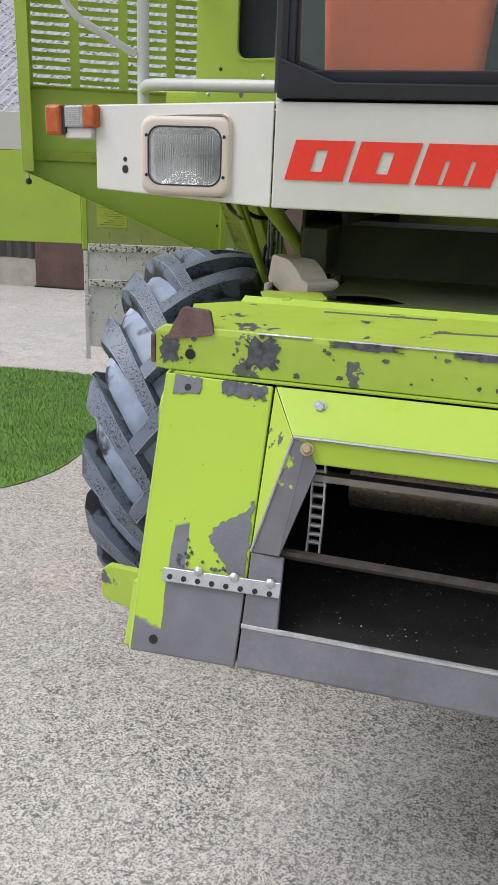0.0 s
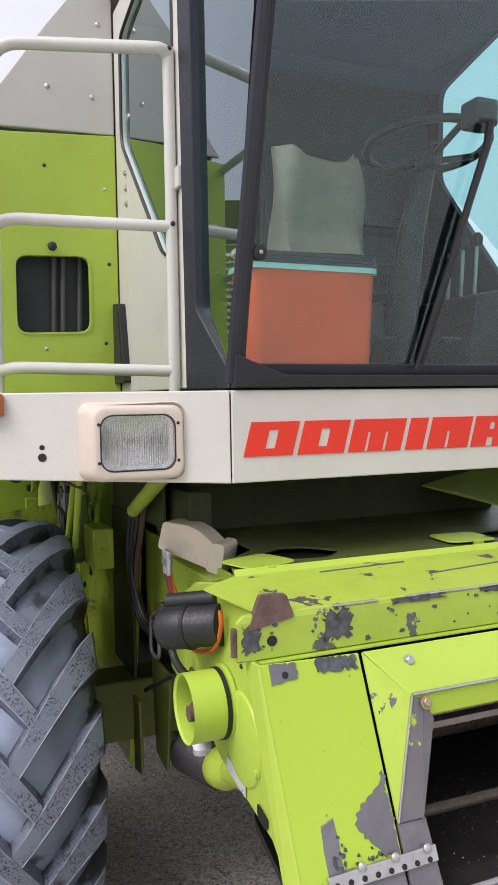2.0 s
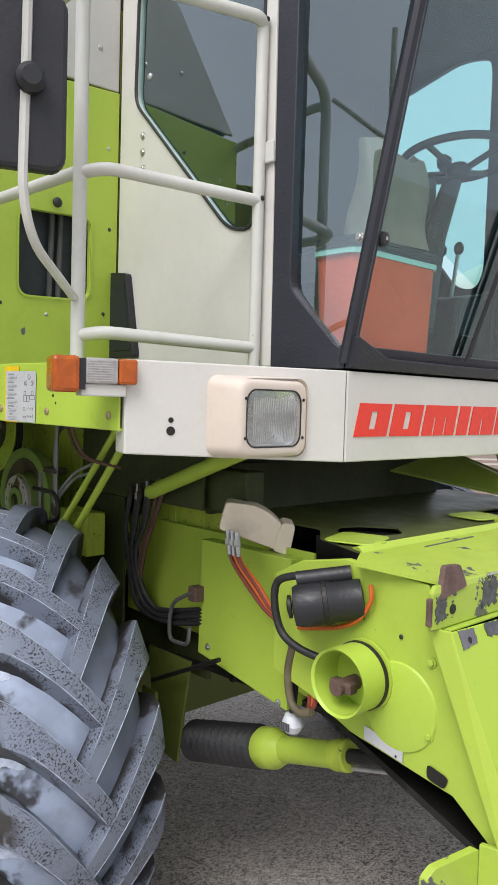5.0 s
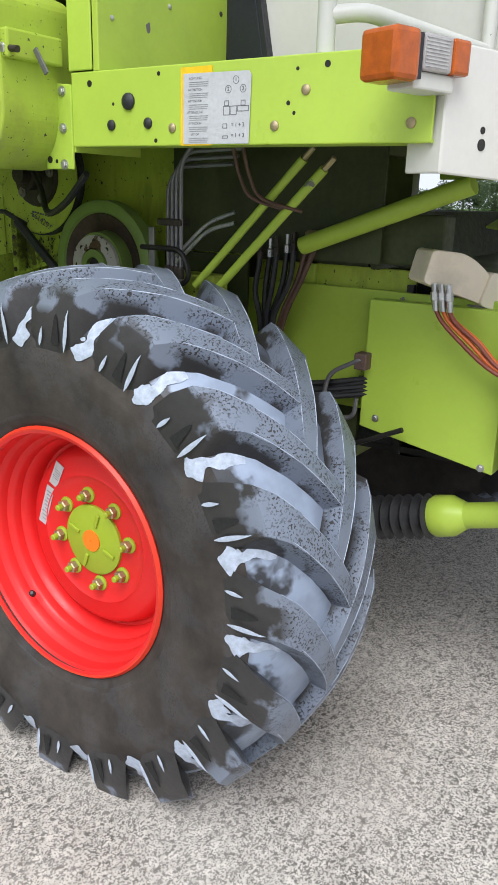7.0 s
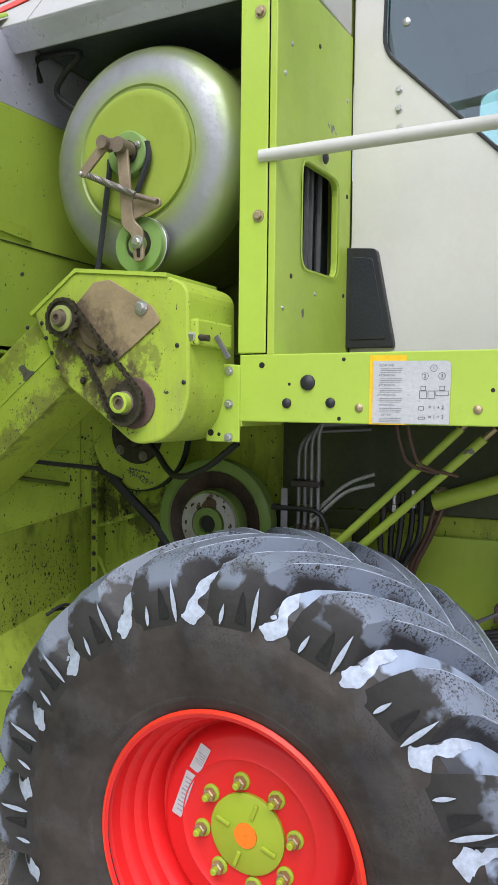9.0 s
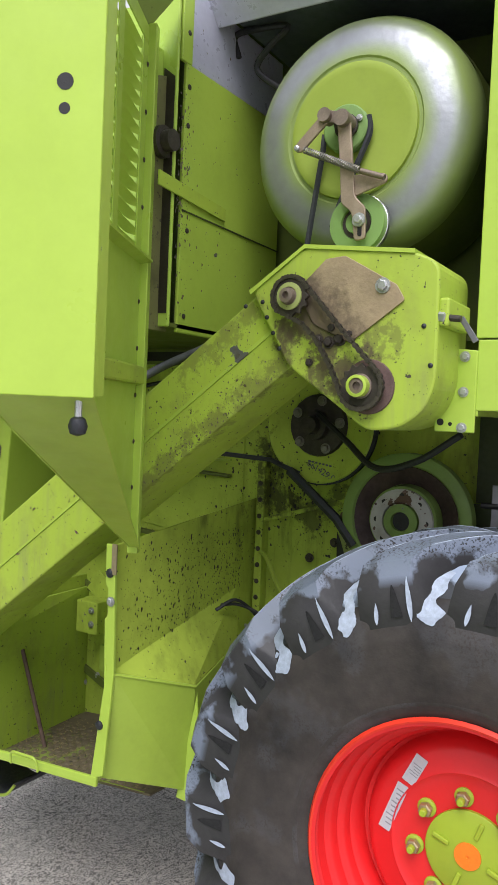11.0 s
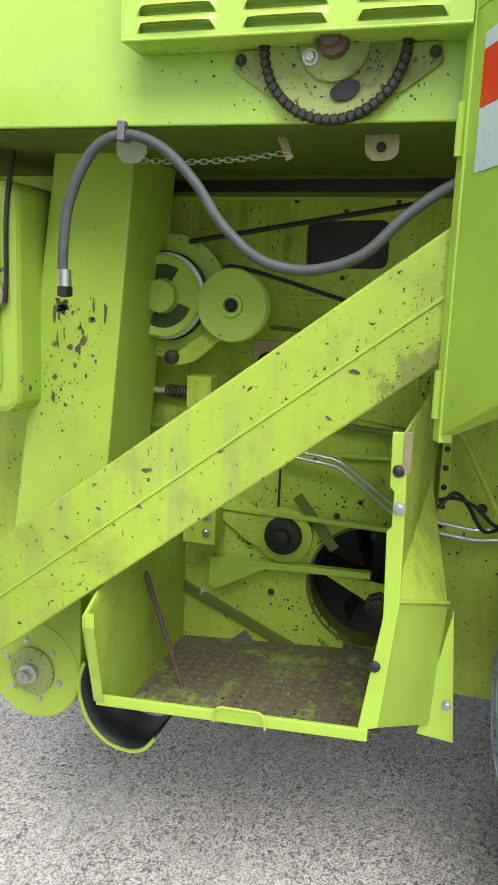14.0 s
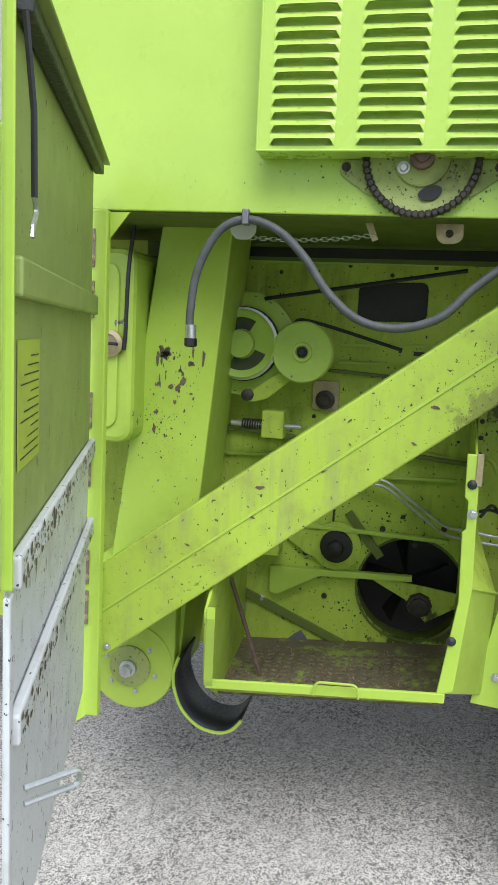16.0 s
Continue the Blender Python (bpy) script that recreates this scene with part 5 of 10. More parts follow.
for x0, y0, x1, y1 in ((-0.25, -0.26, 0.12, -0.22), (0.05, -0.20, 0.5, -0.17), (-0.52, -0.15, -0.25, -0.14)):
    d = Vector((x1 - x0, y1 - y0, 0)).normalized()
    n_ = Vector((-d.y, d.x, 0)) * 0.0022
    a, b = Vector((x0, y0, 1.4815 + 0.08 * (y0 + 0.26))), Vector((x1, y1, 1.4815 + 0.08 * (y1 + 0.26)))
    part("scratch", prism(B(), [a - n_ * 0.2, b - n_, b + n_, a + n_], (0, 0, 0.003)), M_BARE, deck)
part("red_mark", prism(B(), [(0.19, -0.20, 1.4865), (0.40, -0.265, 1.4815), (0.395, -0.28, 1.480), (0.185, -0.212, 1.4855)], (0, 0, 0.003)), M_LETTER, deck, "red chalk mark")
part("red_mark", prism(B(), [(0.372, -0.4115, 1.39), (0.40, -0.4115, 1.392), (0.396, -0.4115, 1.462), (0.378, -0.4115, 1.462)], (0, 0.003, 0)), M_LETTER, deck, "red chalk mark")
# Green sheets here are coloured as dark as the shade under the cab.
part("rear_hump", prism(B(), [(-0.68, 0.60, 1.50), (0.68, 0.60, 1.50), (0.68, 0.66, 1.66), (-0.68, 0.66, 1.66)], (0, 0.02, 0)), M_SHADE, deck, "green sheet behind the deck, coloured dark for shade")
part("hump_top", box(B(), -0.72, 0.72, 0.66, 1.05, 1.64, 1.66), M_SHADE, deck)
part("deck_gusset", prism(B(), [(0.55, -0.12, 1.50), (0.79, 0.0, 1.50), (0.79, 0.62, 1.68), (0.35, 0.62, 1.60)], (0, 0, 0.008)), M_GREEN, deck, "sloping green gusset plate")

# front lip with scuffed paint
lip = part("front_lip", prism(B(), [(-0.860, -0.403, 1.372), (0.860, -0.403, 1.372), (0.860, -0.403, 1.460), (0.84, -0.397, 1.474), (-0.84, -0.397, 1.474), (-0.860, -0.403, 1.460)], (0, 0.012, 0)), M_GREEN_WORN, COMBINE, "chipped green front lip", 0.003)
for x0, x1, z0, z1 in ((-0.655, -0.565, 1.388, 1.466), (-0.47, -0.30, 1.455, 1.4725), (-0.10, 0.0, 1.40, 1.418), (-0.852, -0.80, 1.385, 1.455), (-0.2, 0.02, 1.455, 1.472), (0.35, 0.5, 1.45, 1.472), (0.6, 0.72, 1.40, 1.45)):
    rr = random.Random(int(x0 * 1000) + 5)
    pts = []
    for i in range(44):
        a = 2 * math.pi * i / 44
        k = rr.uniform(0.62, 1.05)
        pts.append(((x0 + x1) / 2 + (x1 - x0) / 2 * k * math.copysign(abs(math.cos(a)) ** 0.5, math.cos(a)), -0.4045, (z0 + z1) / 2 + (z1 - z0) / 2 * k * math.copysign(abs(math.sin(a)) ** 0.5, math.sin(a))))
    part("bare_patch", prism(B(), pts, (0, 0.004, 0)), M_SCUFF, lip, "paint rubbed off to grey steel")
part("lip_shelf", box(B(), -0.81, 0.81, -0.420, -0.392, 1.367, 1.3705), M_GREEN, lip)
for sx in (-1, 1):
    part("horn", prism(B(), soft_loop([(sx * 0.835, -0.407, 1.44), (sx * 0.72, -0.407, 1.46), (sx * 0.735, -0.395, 1.512), (sx * 0.80, -0.395, 1.516)], 0.008, 3), (0, 0.014, 0)), M_RUSTY, lip, "rusty locating horn", 0.003)
    part("end_bracket", box(B(), *sorted((sx * 0.872, sx * 0.860)), -0.405, -0.392, 1.385, 1.45), M_RUSTY, lip, "rusty end bracket", 0.003)
    hole((sx * 0.776, -0.4045, 1.412), (0, -1, 0), lip, 0.012)

# Bright tubes show the worn fold edge and the highlight along it.
for x0, x1 in ((-0.62, -0.50), (-0.42, 0.05), (0.12, 0.33), (0.45, 0.7)):
    part("edge_wear", tube(B(), [(x0, -0.4005, 1.4715), (x1, -0.4005, 1.4715)], 0.0035, 6), M_ZINC, lip)
rr = random.Random(33)
for k in range(44):
    x, z = rr.uniform(-0.80, 0.80), rr.uniform(1.385, 1.468)
    s = rr.uniform(0.002, 0.007)
    pts = [(x + s * rr.uniform(0.5, 1.6) * math.cos(a), -0.4042, z + s * rr.uniform(0.5, 1.1) * math.sin(a)) for a in [0.63 * i for i in range(10)]]
    part("paint_chip", prism(B(), pts, (0, 0.003, 0)), M_SCUFF, lip)

def ragged(pts, amp, seed, step=0.006):
    """A closed outline with its edges broken up as chipped paint breaks."""
    r = random.Random(seed)
    out = []
    for i, p in enumerate(pts):
        p, q = Vector(p), Vector(pts[(i + 1) % len(pts)])
        k = max(2, int((q - p).length / step))
        for j in range(k):
            d = (q - p).normalized()
            side = d.cross(FN).normalized()
            out.append(p.lerp(q, j / k) + side * amp * r.uniform(-1, 1) * (1.8 if r.random() < 0.15 else 0.7))
    return out


# posts, hood and mouth of the feeder
for sx in (-1, 1):
    post = part("front_post", prism(B(), [fp(sx * 0.823, 1.372), fp(sx * 0.572, 1.366), fp(sx * 0.570, 0.808), fp(sx * 0.811, 0.803)], FN * 0.012), M_FRONT, feeder, "green front post, paint worn off along its foot", 0.004)
    part("post_side", prism(B(), [fp(sx * 0.823, 1.372), fp(sx * 0.811, 0.803), fp(sx * 0.832, 0.803) + Vector((0, 0.06, 0.02)), fp(sx * 0.832, 1.372) + Vector((0, 0.06, 0))], (-0.008 * sx, 0, 0)), M_GREEN, feeder, "", 0.003)
    hole(fp(sx * 0.758, 0.832, 0.001), -FN, feeder, 0.010)
    hole(fp(sx * 0.765, 1.345, 0.003), -FN, feeder, 0.008)
    part("bare_corner", prism(B(), ragged([fp(sx * 0.80, 1.330, 0.003), fp(sx * 0.735, 1.335, 0.003), fp(sx * 0.735, 1.367, 0.003), fp(sx * 0.80, 1.370, 0.003)], 0.003, 3), FN * 0.003), M_BARE, feeder, "paint rubbed off to grey steel")
    part("bare_corner", prism(B(), ragged([fp(sx * x, z, 0.003) for x, z in ((0.668, 1.052), (0.645, 1.082), (0.612, 1.100), (0.592, 1.112), (0.577, 1.135), (0.577, 0.985), (0.61, 0.985), (0.628, 1.008), (0.655, 1.030))], 0.004, 9), FN * 0.003), M_BARE, feeder, "paint rubbed off to grey steel")
    part("bare_corner", prism(B(), ragged([fp(sx * 0.685, 1.340, 0.003), fp(sx * 0.585, 1.336, 0.003), fp(sx * 0.585, 1.364, 0.003), fp(sx * 0.685, 1.366, 0.003)], 0.006, 12), FN * 0.003), M_SCUFF, feeder, "paint rubbed off to grey steel")
    rq = random.Random(71)
    for k in range(34):
        x, z = sx * rq.uniform(0.60, 0.73), 0.985 + abs(rq.gauss(0, 0.022))
        part("paint_chip", prism(B(), [fp(x + rq.uniform(0.001, 0.006) * math.cos(a), z + rq.uniform(0.001, 0.005) * math.sin(a), 0.0025) for a in [0.9 * i for i in range(7)]], FN * 0.002), M_SCUFF, feeder)
    # jamb
    part("mouth_jamb", prism(B(), [fp(sx * 0.5665, 1.3655, 0.004), fp(sx * 0.501, 1.263, 0.063), fp(sx * 0.568, 1.035, 0.006)], FN * 0.006), M_GREEN_WORN, feeder, "bent green jamb plate", 0.002)
    bm = prism(B(), [fp(sx * 0.50, 1.262, 0.064), fp(sx * 0.470, 1.255, 0.062), fp(sx * 0.505, 1.035, 0.012), fp(sx * 0.568, 1.035, 0.006)], FN * 0.006)
    prism(bm, [fp(sx * 0.470, 1.255, 0.062), fp(sx * 0.445, 1.212, 0.046), fp(sx * 0.505, 1.035, 0.012)], FN * 0.006)
    part("jamb_fold", bm, M_JAMB, feeder, "inner jamb fold worn to grey steel", 0.001)
    part("jamb_ridge", tube(B(), [fp(sx * 0.50, 1.263, 0.066), fp(sx * 0.568, 1.036, 0.008)], 0.003, 6), M_ZINC, feeder)
    part("jamb_foot", prism(B(), [fp(sx * 0.568, 1.035, 0.004), fp(sx * 0.495, 1.035, 0.004), fp(sx * 0.488, 0.892, 0.004), fp(sx * 0.566, 0.888, 0.004)], FN * 0.012), M_BARE, feeder, "grey steel foot plate", 0.004)
    # drilled strip with three round bolts
    strip = part("drilled_strip", prism(B(), [fp(sx * 0.755, 0.950, 0.012), fp(sx * 0.492, 0.955, 0.012), fp(sx * 0.492, 0.985, 0.012), fp(sx * 0.755, 0.978, 0.012)], FN * 0.008), M_ZINC, feeder, "shiny drilled steel strip", 0.002)
    for i in range(8):
        hole(fp(sx * (0.738 - 0.032 * i), 0.961, 0.013), -FN, feeder, 0.006)
    for x in (0.675, 0.595, 0.515):
        rivet(fp(sx * x, 0.981, 0.013), -FN, feeder, 0.0105, M_ZINC)
    # foot bracket
    part("foot_bracket", prism(B(), soft_loop([(sx * 0.83, -0.530, 0.798), (sx * 0.960, -0.490, 0.798), (sx * 0.968, -0.488, 0.812), (sx * 0.968, -0.488, 0.872), (sx * 0.945, -0.494, 0.892), (sx * 0.83, -0.530, 0.908)], 0.006, 3), (0, 0.02, 0)), M_GREEN_WORN, feeder, "worn green coupling hook", 0.003)
    part("hook_plate", prism(B(), [(sx * 0.832, -0.66, 0.80), (sx * 0.832, -0.53, 0.80), (sx * 0.832, -0.53, 0.92), (sx * 0.832, -0.60, 0.93)], (-0.015 * sx, 0, 0)), M_GREEN_WORN, feeder, "", 0.003)
hood = part("mouth_hood", prism(B(), [fp(-0.565, 1.366, 0.004), fp(0.565, 1.366, 0.004), fp(0.50, 1.262, 0.062), fp(-0.50, 1.262, 0.062)], FN * 0.006), M_GREEN_CLEAN, feeder, "bright green sloping hood plate", 0.003)
part("hood_edge", prism(B(), [fp(-0.50, 1.264, 0.064), fp(0.50, 1.264, 0.064), fp(0.50, 1.220, 0.046), fp(-0.478, 1.220, 0.046)], FN * 0.008), M_FRONT, feeder, "green lower hood edge", 0.003)
for x in (0,):
    part("edge_wear", tube(B(), [fp(-0.50, 1.265, 0.068), fp(0.50, 1.265, 0.068)], 0.004, 6), M_ZINC, feeder)
bolt(fp(-0.46, 1.332, 0.022), -FN, feeder, 0.010)
bolt(fp(-0.468, 1.245, 0.064), -FN, feeder, 0.010, M_BRONZE)
bolt(fp(0.46, 1.332, 0.022), -FN, feeder, 0.010)
part("bottom_edge", prism(B(), [fp(-0.566, 0.810, 0.003), fp(0.566, 0.810, 0.003), fp(0.566, 0.888, 0.003), fp(-0.566, 0.888, 0.003)], FN * 0.012), M_BARE, feeder, "grey steel lower edge of the mouth", 0.005)
part("edge_bar", tube(B(), [fp(-0.566, 0.890, 0.0), fp(0.566, 0.890, 0.0)], 0.007, 8), M_ZINC, feeder)
# Floor, cheeks and roof are near black for the shade in the mouth.
part("mouth_floor", prism(B(), [(-0.56, -0.63, 0.885), (0.56, -0.63, 0.885), (0.56, 0.45, 0.985), (-0.56, 0.45, 0.985)], (0, 0, -0.01)), M_DARKMETAL_SHADE, feeder, "feeder floor, near black for the shade inside")
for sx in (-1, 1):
    part("mouth_cheek", prism(B(), [(sx * 0.56, fy(0.83) + 0.03, 0.83), (sx * 0.56, fy(1.345) + 0.03, 1.345), (sx * 0.56, 0.5, 1.38), (sx * 0.56, 0.5, 0.97)], (0.012 * sx, 0, 0)), M_DARKMETAL_SHADE, feeder)
part("mouth_roof", prism(B(), [(-0.56, -0.50, 1.24), (0.56, -0.50, 1.24), (0.56, 0.5, 1.38), (-0.56, 0.5, 1.38)], (0, 0, 0.01)), M_DARKMETAL_SHADE, feeder)
M_OILTUBE = plain("worn_dark_tube", (0.27, 0.25, 0.22), 0.4, 0.6, 0.4, 9)
part("feed_drum", cyl(B(), (-0.40, -0.26, 1.13), (0.56, -0.26, 1.13), 0.085, 24), plain("greasy_roller_steel", (0.22, 0.18, 0.13), 0.30, 0.8, 0.35, 9), feeder, "worn steel feed drum tube", 0, True)
part("cross_bar", tube(B(), [(-0.53, -0.56, 1.035), (0.53, -0.56, 1.025)], 0.012, 8), M_CHAIN, feeder, "", 0, True)
part("chain_slat", box(B(), -0.50, 0.5, -0.50, -0.47, 1.185, 1.20), M_OILTUBE, feeder)
part("chain_slat", box(B(), -0.05, 0.5, -0.44, -0.41, 0.99, 1.01), M_OILTUBE, feeder)


def link_mesh():
    bm = cyl(B(), (-0.016, 0, 0.014), (0.016, 0, 0.014), 0.006, 10)
    box(bm, -0.016, -0.012, -0.008, 0.008, -0.012, 0.016)
    box(bm, 0.012, 0.016, -0.008, 0.008, -0.012, 0.016)
    return bm


for x in (-0.45, 0.05, 0.45):
    for i in range(9):
        t = i / 8
        shared("feeder_link", "chain_link", link_mesh, M_ZINC, feeder, pose(x, -0.485 + 0.015 * math.sin(3.1 * t), 1.02 + 0.20 * t - 0.02 * math.sin(3.1 * t), -8))

# left side of the feeder: pipe, motor, cover box, hydraulic cap
pipe = part("blower_pipe", lathe(B(), (-0.912, -0.172, 1.197), (1, 0.0, 0), [(0.079, 0.006), (0.085, 0.0), (0.085, 0.112), (0.079, 0.112), (0.079, 0.006)], 40, False, False), M_GREEN_CLEAN, COMBINE, "open-ended bright green sheet metal pipe", 0, True)
part("pipe_flange", lathe(B(), (-0.815, -0.172, 1.197), (1, 0, 0), [(0.094, 0), (0.094, 0.012)], 40), M_GREEN, pipe)
part("pipe_clamp", lathe(B(), (-0.828, -0.172, 1.197), (1, 0, 0), [(0.0855, 0), (0.088, 0.001), (0.088, 0.011), (0.0855, 0.012)], 40, True), M_DARKMETAL_SHADE, pipe)
part("shaft_stub", cyl(B(), (-0.895, -0.155, 1.175), (-0.78, -0.155, 1.175), 0.020, 14), M_RUSTY, pipe)
part("stub_lever", box(B(), -0.88, -0.85, -0.19, -0.12, 1.162, 1.19), M_RUSTY, pipe, "", 0.004)
part("belly_dome", lathe(B(), (-0.80, -0.28, 1.145), (-1, 0, 0), [(0.112, 0), (0.108, 0.005), (0.085, 0.009), (0.0, 0.011)], 40), M_GREEN_CLEAN, COMBINE, "domed green drum end", 0, True)
part("label_strip", prism(B(), [(-0.803, -0.18, 1.065), (-0.803, -0.30, 1.045), (-0.803, -0.30, 1.01), (-0.803, -0.18, 1.03)], (-0.002, 0, 0)), M_LABEL, feeder, "scuffed grey rating label")
part("slot", prism(B(), soft_loop([(-0.803, -0.37, 1.035), (-0.803, -0.43, 1.02), (-0.803, -0.42, 0.99), (-0.803, -0.37, 1.0)], 0.012, 3), (-0.002, 0, 0)), M_DARKMETAL_SHADE, feeder)
motor = part("hydraulic_motor", lathe(B(), (-0.915, -0.018, 1.357), (0.66, -0.72, 0.16), [(0.02, 0), (0.050, 0.004), (0.056, 0.02), (0.056, 0.10), (0.053, 0.104), (0.053, 0.18), (0.02, 0.185)], 28), M_BLACK, COMBINE, "scuffed black cylindrical motor", 0, True)
part("solenoid", cyl(B(), (-0.895, -0.010, 1.423), (-0.80, -0.115, 1.447), 0.022, 18), M_BLACK, motor, "", 0, True)
part("end_boss", lathe(B(), (-0.917, -0.016, 1.357), (-0.66, 0.72, -0.16), [(0.03, 0), (0.03, 0.008), (0.012, 0.012)], 18), M_DARKMETAL_SHADE, motor, "", 0, True)
part("strap", lathe(B(), (-0.862, -0.076, 1.370), (0.66, -0.72, 0.16), [(0.0565, 0), (0.059, 0.001), (0.059, 0.012), (0.0565, 0.013)], 28, True), M_DARKMETAL_SHADE, motor)
part("orange_cable", tube(B(), smooth_path([(-0.82, -0.195, 1.435), (-0.82, -0.197, 1.394), (-0.82, -0.160, 1.338), (-0.82, -0.096, 1.304), (-0.82, -0.008, 1.280), (-0.81, 0.055, 1.265)], 6), 0.006, 8), M_WIREO, motor, "orange cable", 0, True)
HOSE_RUN = [(0.378, 1.473), (0.361, 1.402), (0.282, 1.330), (0.208, 1.278), (0.125, 1.244), (0.069, 1.209), (0.032, 1.150), (0.023, 1.057), (0.039, 1.025)]
for k, m in enumerate((M_WIRER, M_WIREO, M_WIRER, M_WIREO)):
    dy, dz = -0.018 * min(k, 2), 0.005 * k
    part("cable", tube(B(), smooth_path([(-0.79 + 0.004 * (k % 2), y + dy * (1 if i < 3 else 0.55), z + (dz if i > 1 else 0)) for i, (y, z) in enumerate(HOSE_RUN)], 6), 0.0065, 8), m, motor, "thin red-brown hose" if m is M_WIRER else "thin orange hose", 0, True)
part("cable", tube(B(), smooth_path([(-0.86, -0.055, 1.440), (-0.87, 0.045, 1.417), (-0.87, 0.088, 1.388), (-0.87, 0.090, 1.325), (-0.865, 0.066, 1.260), (-0.86, 0.011, 1.231), (-0.84, -0.059, 1.213)], 6), 0.011, 10), M_RUBBER, motor, "thick black hose", 0, True)
part("cable", tube(B(), smooth_path([(-0.80, 0.085, 1.20), (-0.80, 0.098, 1.127), (-0.80, 0.085, 1.049), (-0.80, 0.051, 1.024), (-0.80, 0.005, 1.039)], 6), 0.012, 10), M_STAIN, motor, "brown dusty hose loop", 0, True)
for k in range(3):
    y = 0.382 - 0.020 * k
    part("hose_fitting", cyl(B(), (-0.79, y, 1.487), (-0.79, y - 0.012, 1.415), 0.0085, 10), M_ZINC, motor)
    part("fitting_nut", lathe(B(), (-0.79, y - 0.003, 1.465), (0, -0.16, -1), [(0.0115, 0), (0.0115, 0.02), (0.009, 0.023)], 6), M_ZINC, motor)
cover = part("cover_box", prism(B(), [(-0.708, 0.604, 1.418), (-0.708, 0.610, 1.030), (-0.708, 0.188, 0.959), (-0.708, 0.19, 1.420)], (0.09, 0, 0)), M_GREEN_CLEAN, COMBINE, "plain green sheet cover box", 0.004)
for y, z in ((0.557, 1.062), (0.222, 0.975)):
    bolt((-0.708, y, z), (-1, 0, 0), cover, 0.008)
def cap_block(outline, d0, d1_):
    """A block along the cap's own leaning axis: its outline along and up, from d0 to d1_ inwards."""
    u, w, h = Vector((0.690, -0.655, -0.305)), Vector((0.675, 0.737, 0.0)), Vector((0.18, -0.165, 0.97))
    o = Vector((-0.806, 0.408, 1.489))
    return prism(B(), soft_loop([o + u * x + h * z + w * d0 for x, z in outline], 0.014, 3), w * (d1_ - d0))


cap = part("breather_cap", cap_block([(0.0, 0.0), (0.20, -0.002), (0.20, 0.070), (0.165, 0.089), (0.13, 0.102), (0.09, 0.107), (0.0, 0.088)], 0.0, 0.10), M_CAP, COMBINE, "dirty cream plastic cover cap", 0.012)
part("cap_end", cap_block([(0.178, -0.006), (0.234, -0.006), (0.226, 0.092), (0.184, 0.087)], -0.010, 0.108), M_CAP, cap, "flared end of the cap", 0.010)
part("cap_bracket", box(B(), -0.665, -0.625, 0.27, 0.33, 1.36, 1.425), M_BARE, cap, "", 0.004)
ballk = part("lever_ball", lathe(B(), (-0.78, 0.094, 0.944), (0, 0, 1), [(0.0, 0), (0.022, 0.006), (0.033, 0.028), (0.022, 0.055), (0.0, 0.062)], 20), M_STRIPEW, COMBINE, "white lever knob with a worn print", 0, True)
part("lever", tube(B(), [(-0.78, 0.094, 1.004), (-0.765, 0.10, 1.12)], 0.010, 8), M_DARKMETAL_SHADE, ballk)
for i in range(4):
    part("print_mark", box(B(), -0.816, -0.811, 0.077 + 0.009 * i, 0.082 + 0.009 * i, 0.961, 0.984), M_PRINT, ballk)
# cardan shaft with bellows
SA, SD = Vector((-0.62, 0.727, 0.660)), Vector((0, -0.963, 0.268))
shaft = part("drive_shaft", cyl(B(), SA + SD * 0.40, SA + SD * 0.72, 0.040, 20), M_GREEN, COMBINE, "green drive shaft tube", 0, True)
part("shaft_collar", lathe(B(), SA + SD * 0.36, SD, [(0.055, 0), (0.066, 0.02), (0.064, 0.075), (0.042, 0.115)], 24), M_GREEN, shaft, "", 0, True)
part("shaft_ring", lathe(B(), SA + SD * 0.69, SD, [(0.045, 0), (0.047, 0.01), (0.047, 0.05), (0.040, 0.056)], 24), M_GREEN_OILY, shaft, "", 0, True)
part("shaft_end", cyl(B(), SA + SD * 0.74, SA + SD * 0.95, 0.022, 16), M_DARKMETAL_SHADE, shaft)
part("shaft_rod", cyl(B(), SA + SD * 0.74 + Vector((0, 0, -0.035)), SA + SD * 1.0 + Vector((0, 0, -0.035)), 0.007, 10), M_ZINC, shaft)
prof = []
for i in range(23):
    prof.append((0.072 if i % 2 else 0.050, 0.0168 * i))
part("bellows", lathe(B(), SA, SD, prof, 28), M_RUBBER, shaft, "black ribbed rubber bellows", 0, True)
for z in (1.40, 1.28, 1.10):
    bolt((-0.802, -0.37, z), (-1, 0, 0), feeder, 0.009, M_GREEN)
    rivet((-0.802, -0.28, z - 0.08), (-1, 0, 0), feeder, 0.006)

# ---- front wheel ----
WC = Vector((-1.233, 1.14, 0.722))
LUG0 = 6.4


def tyre_profile():
    half = [(0.362, 0.214), (0.385, 0.230), (0.43, 0.247), (0.50, 0.259), (0.553, 0.2625), (0.566, 0.262), (0.580, 0.2565), (0.61, 0.252), (0.65, 0.235), (0.685, 0.205), (0.712, 0.155), (0.728, 0.08)]
    return [(r, -h) for r, h in half] + [(0.733, 0.0)] + [(r, h) for r, h in half[::-1]]


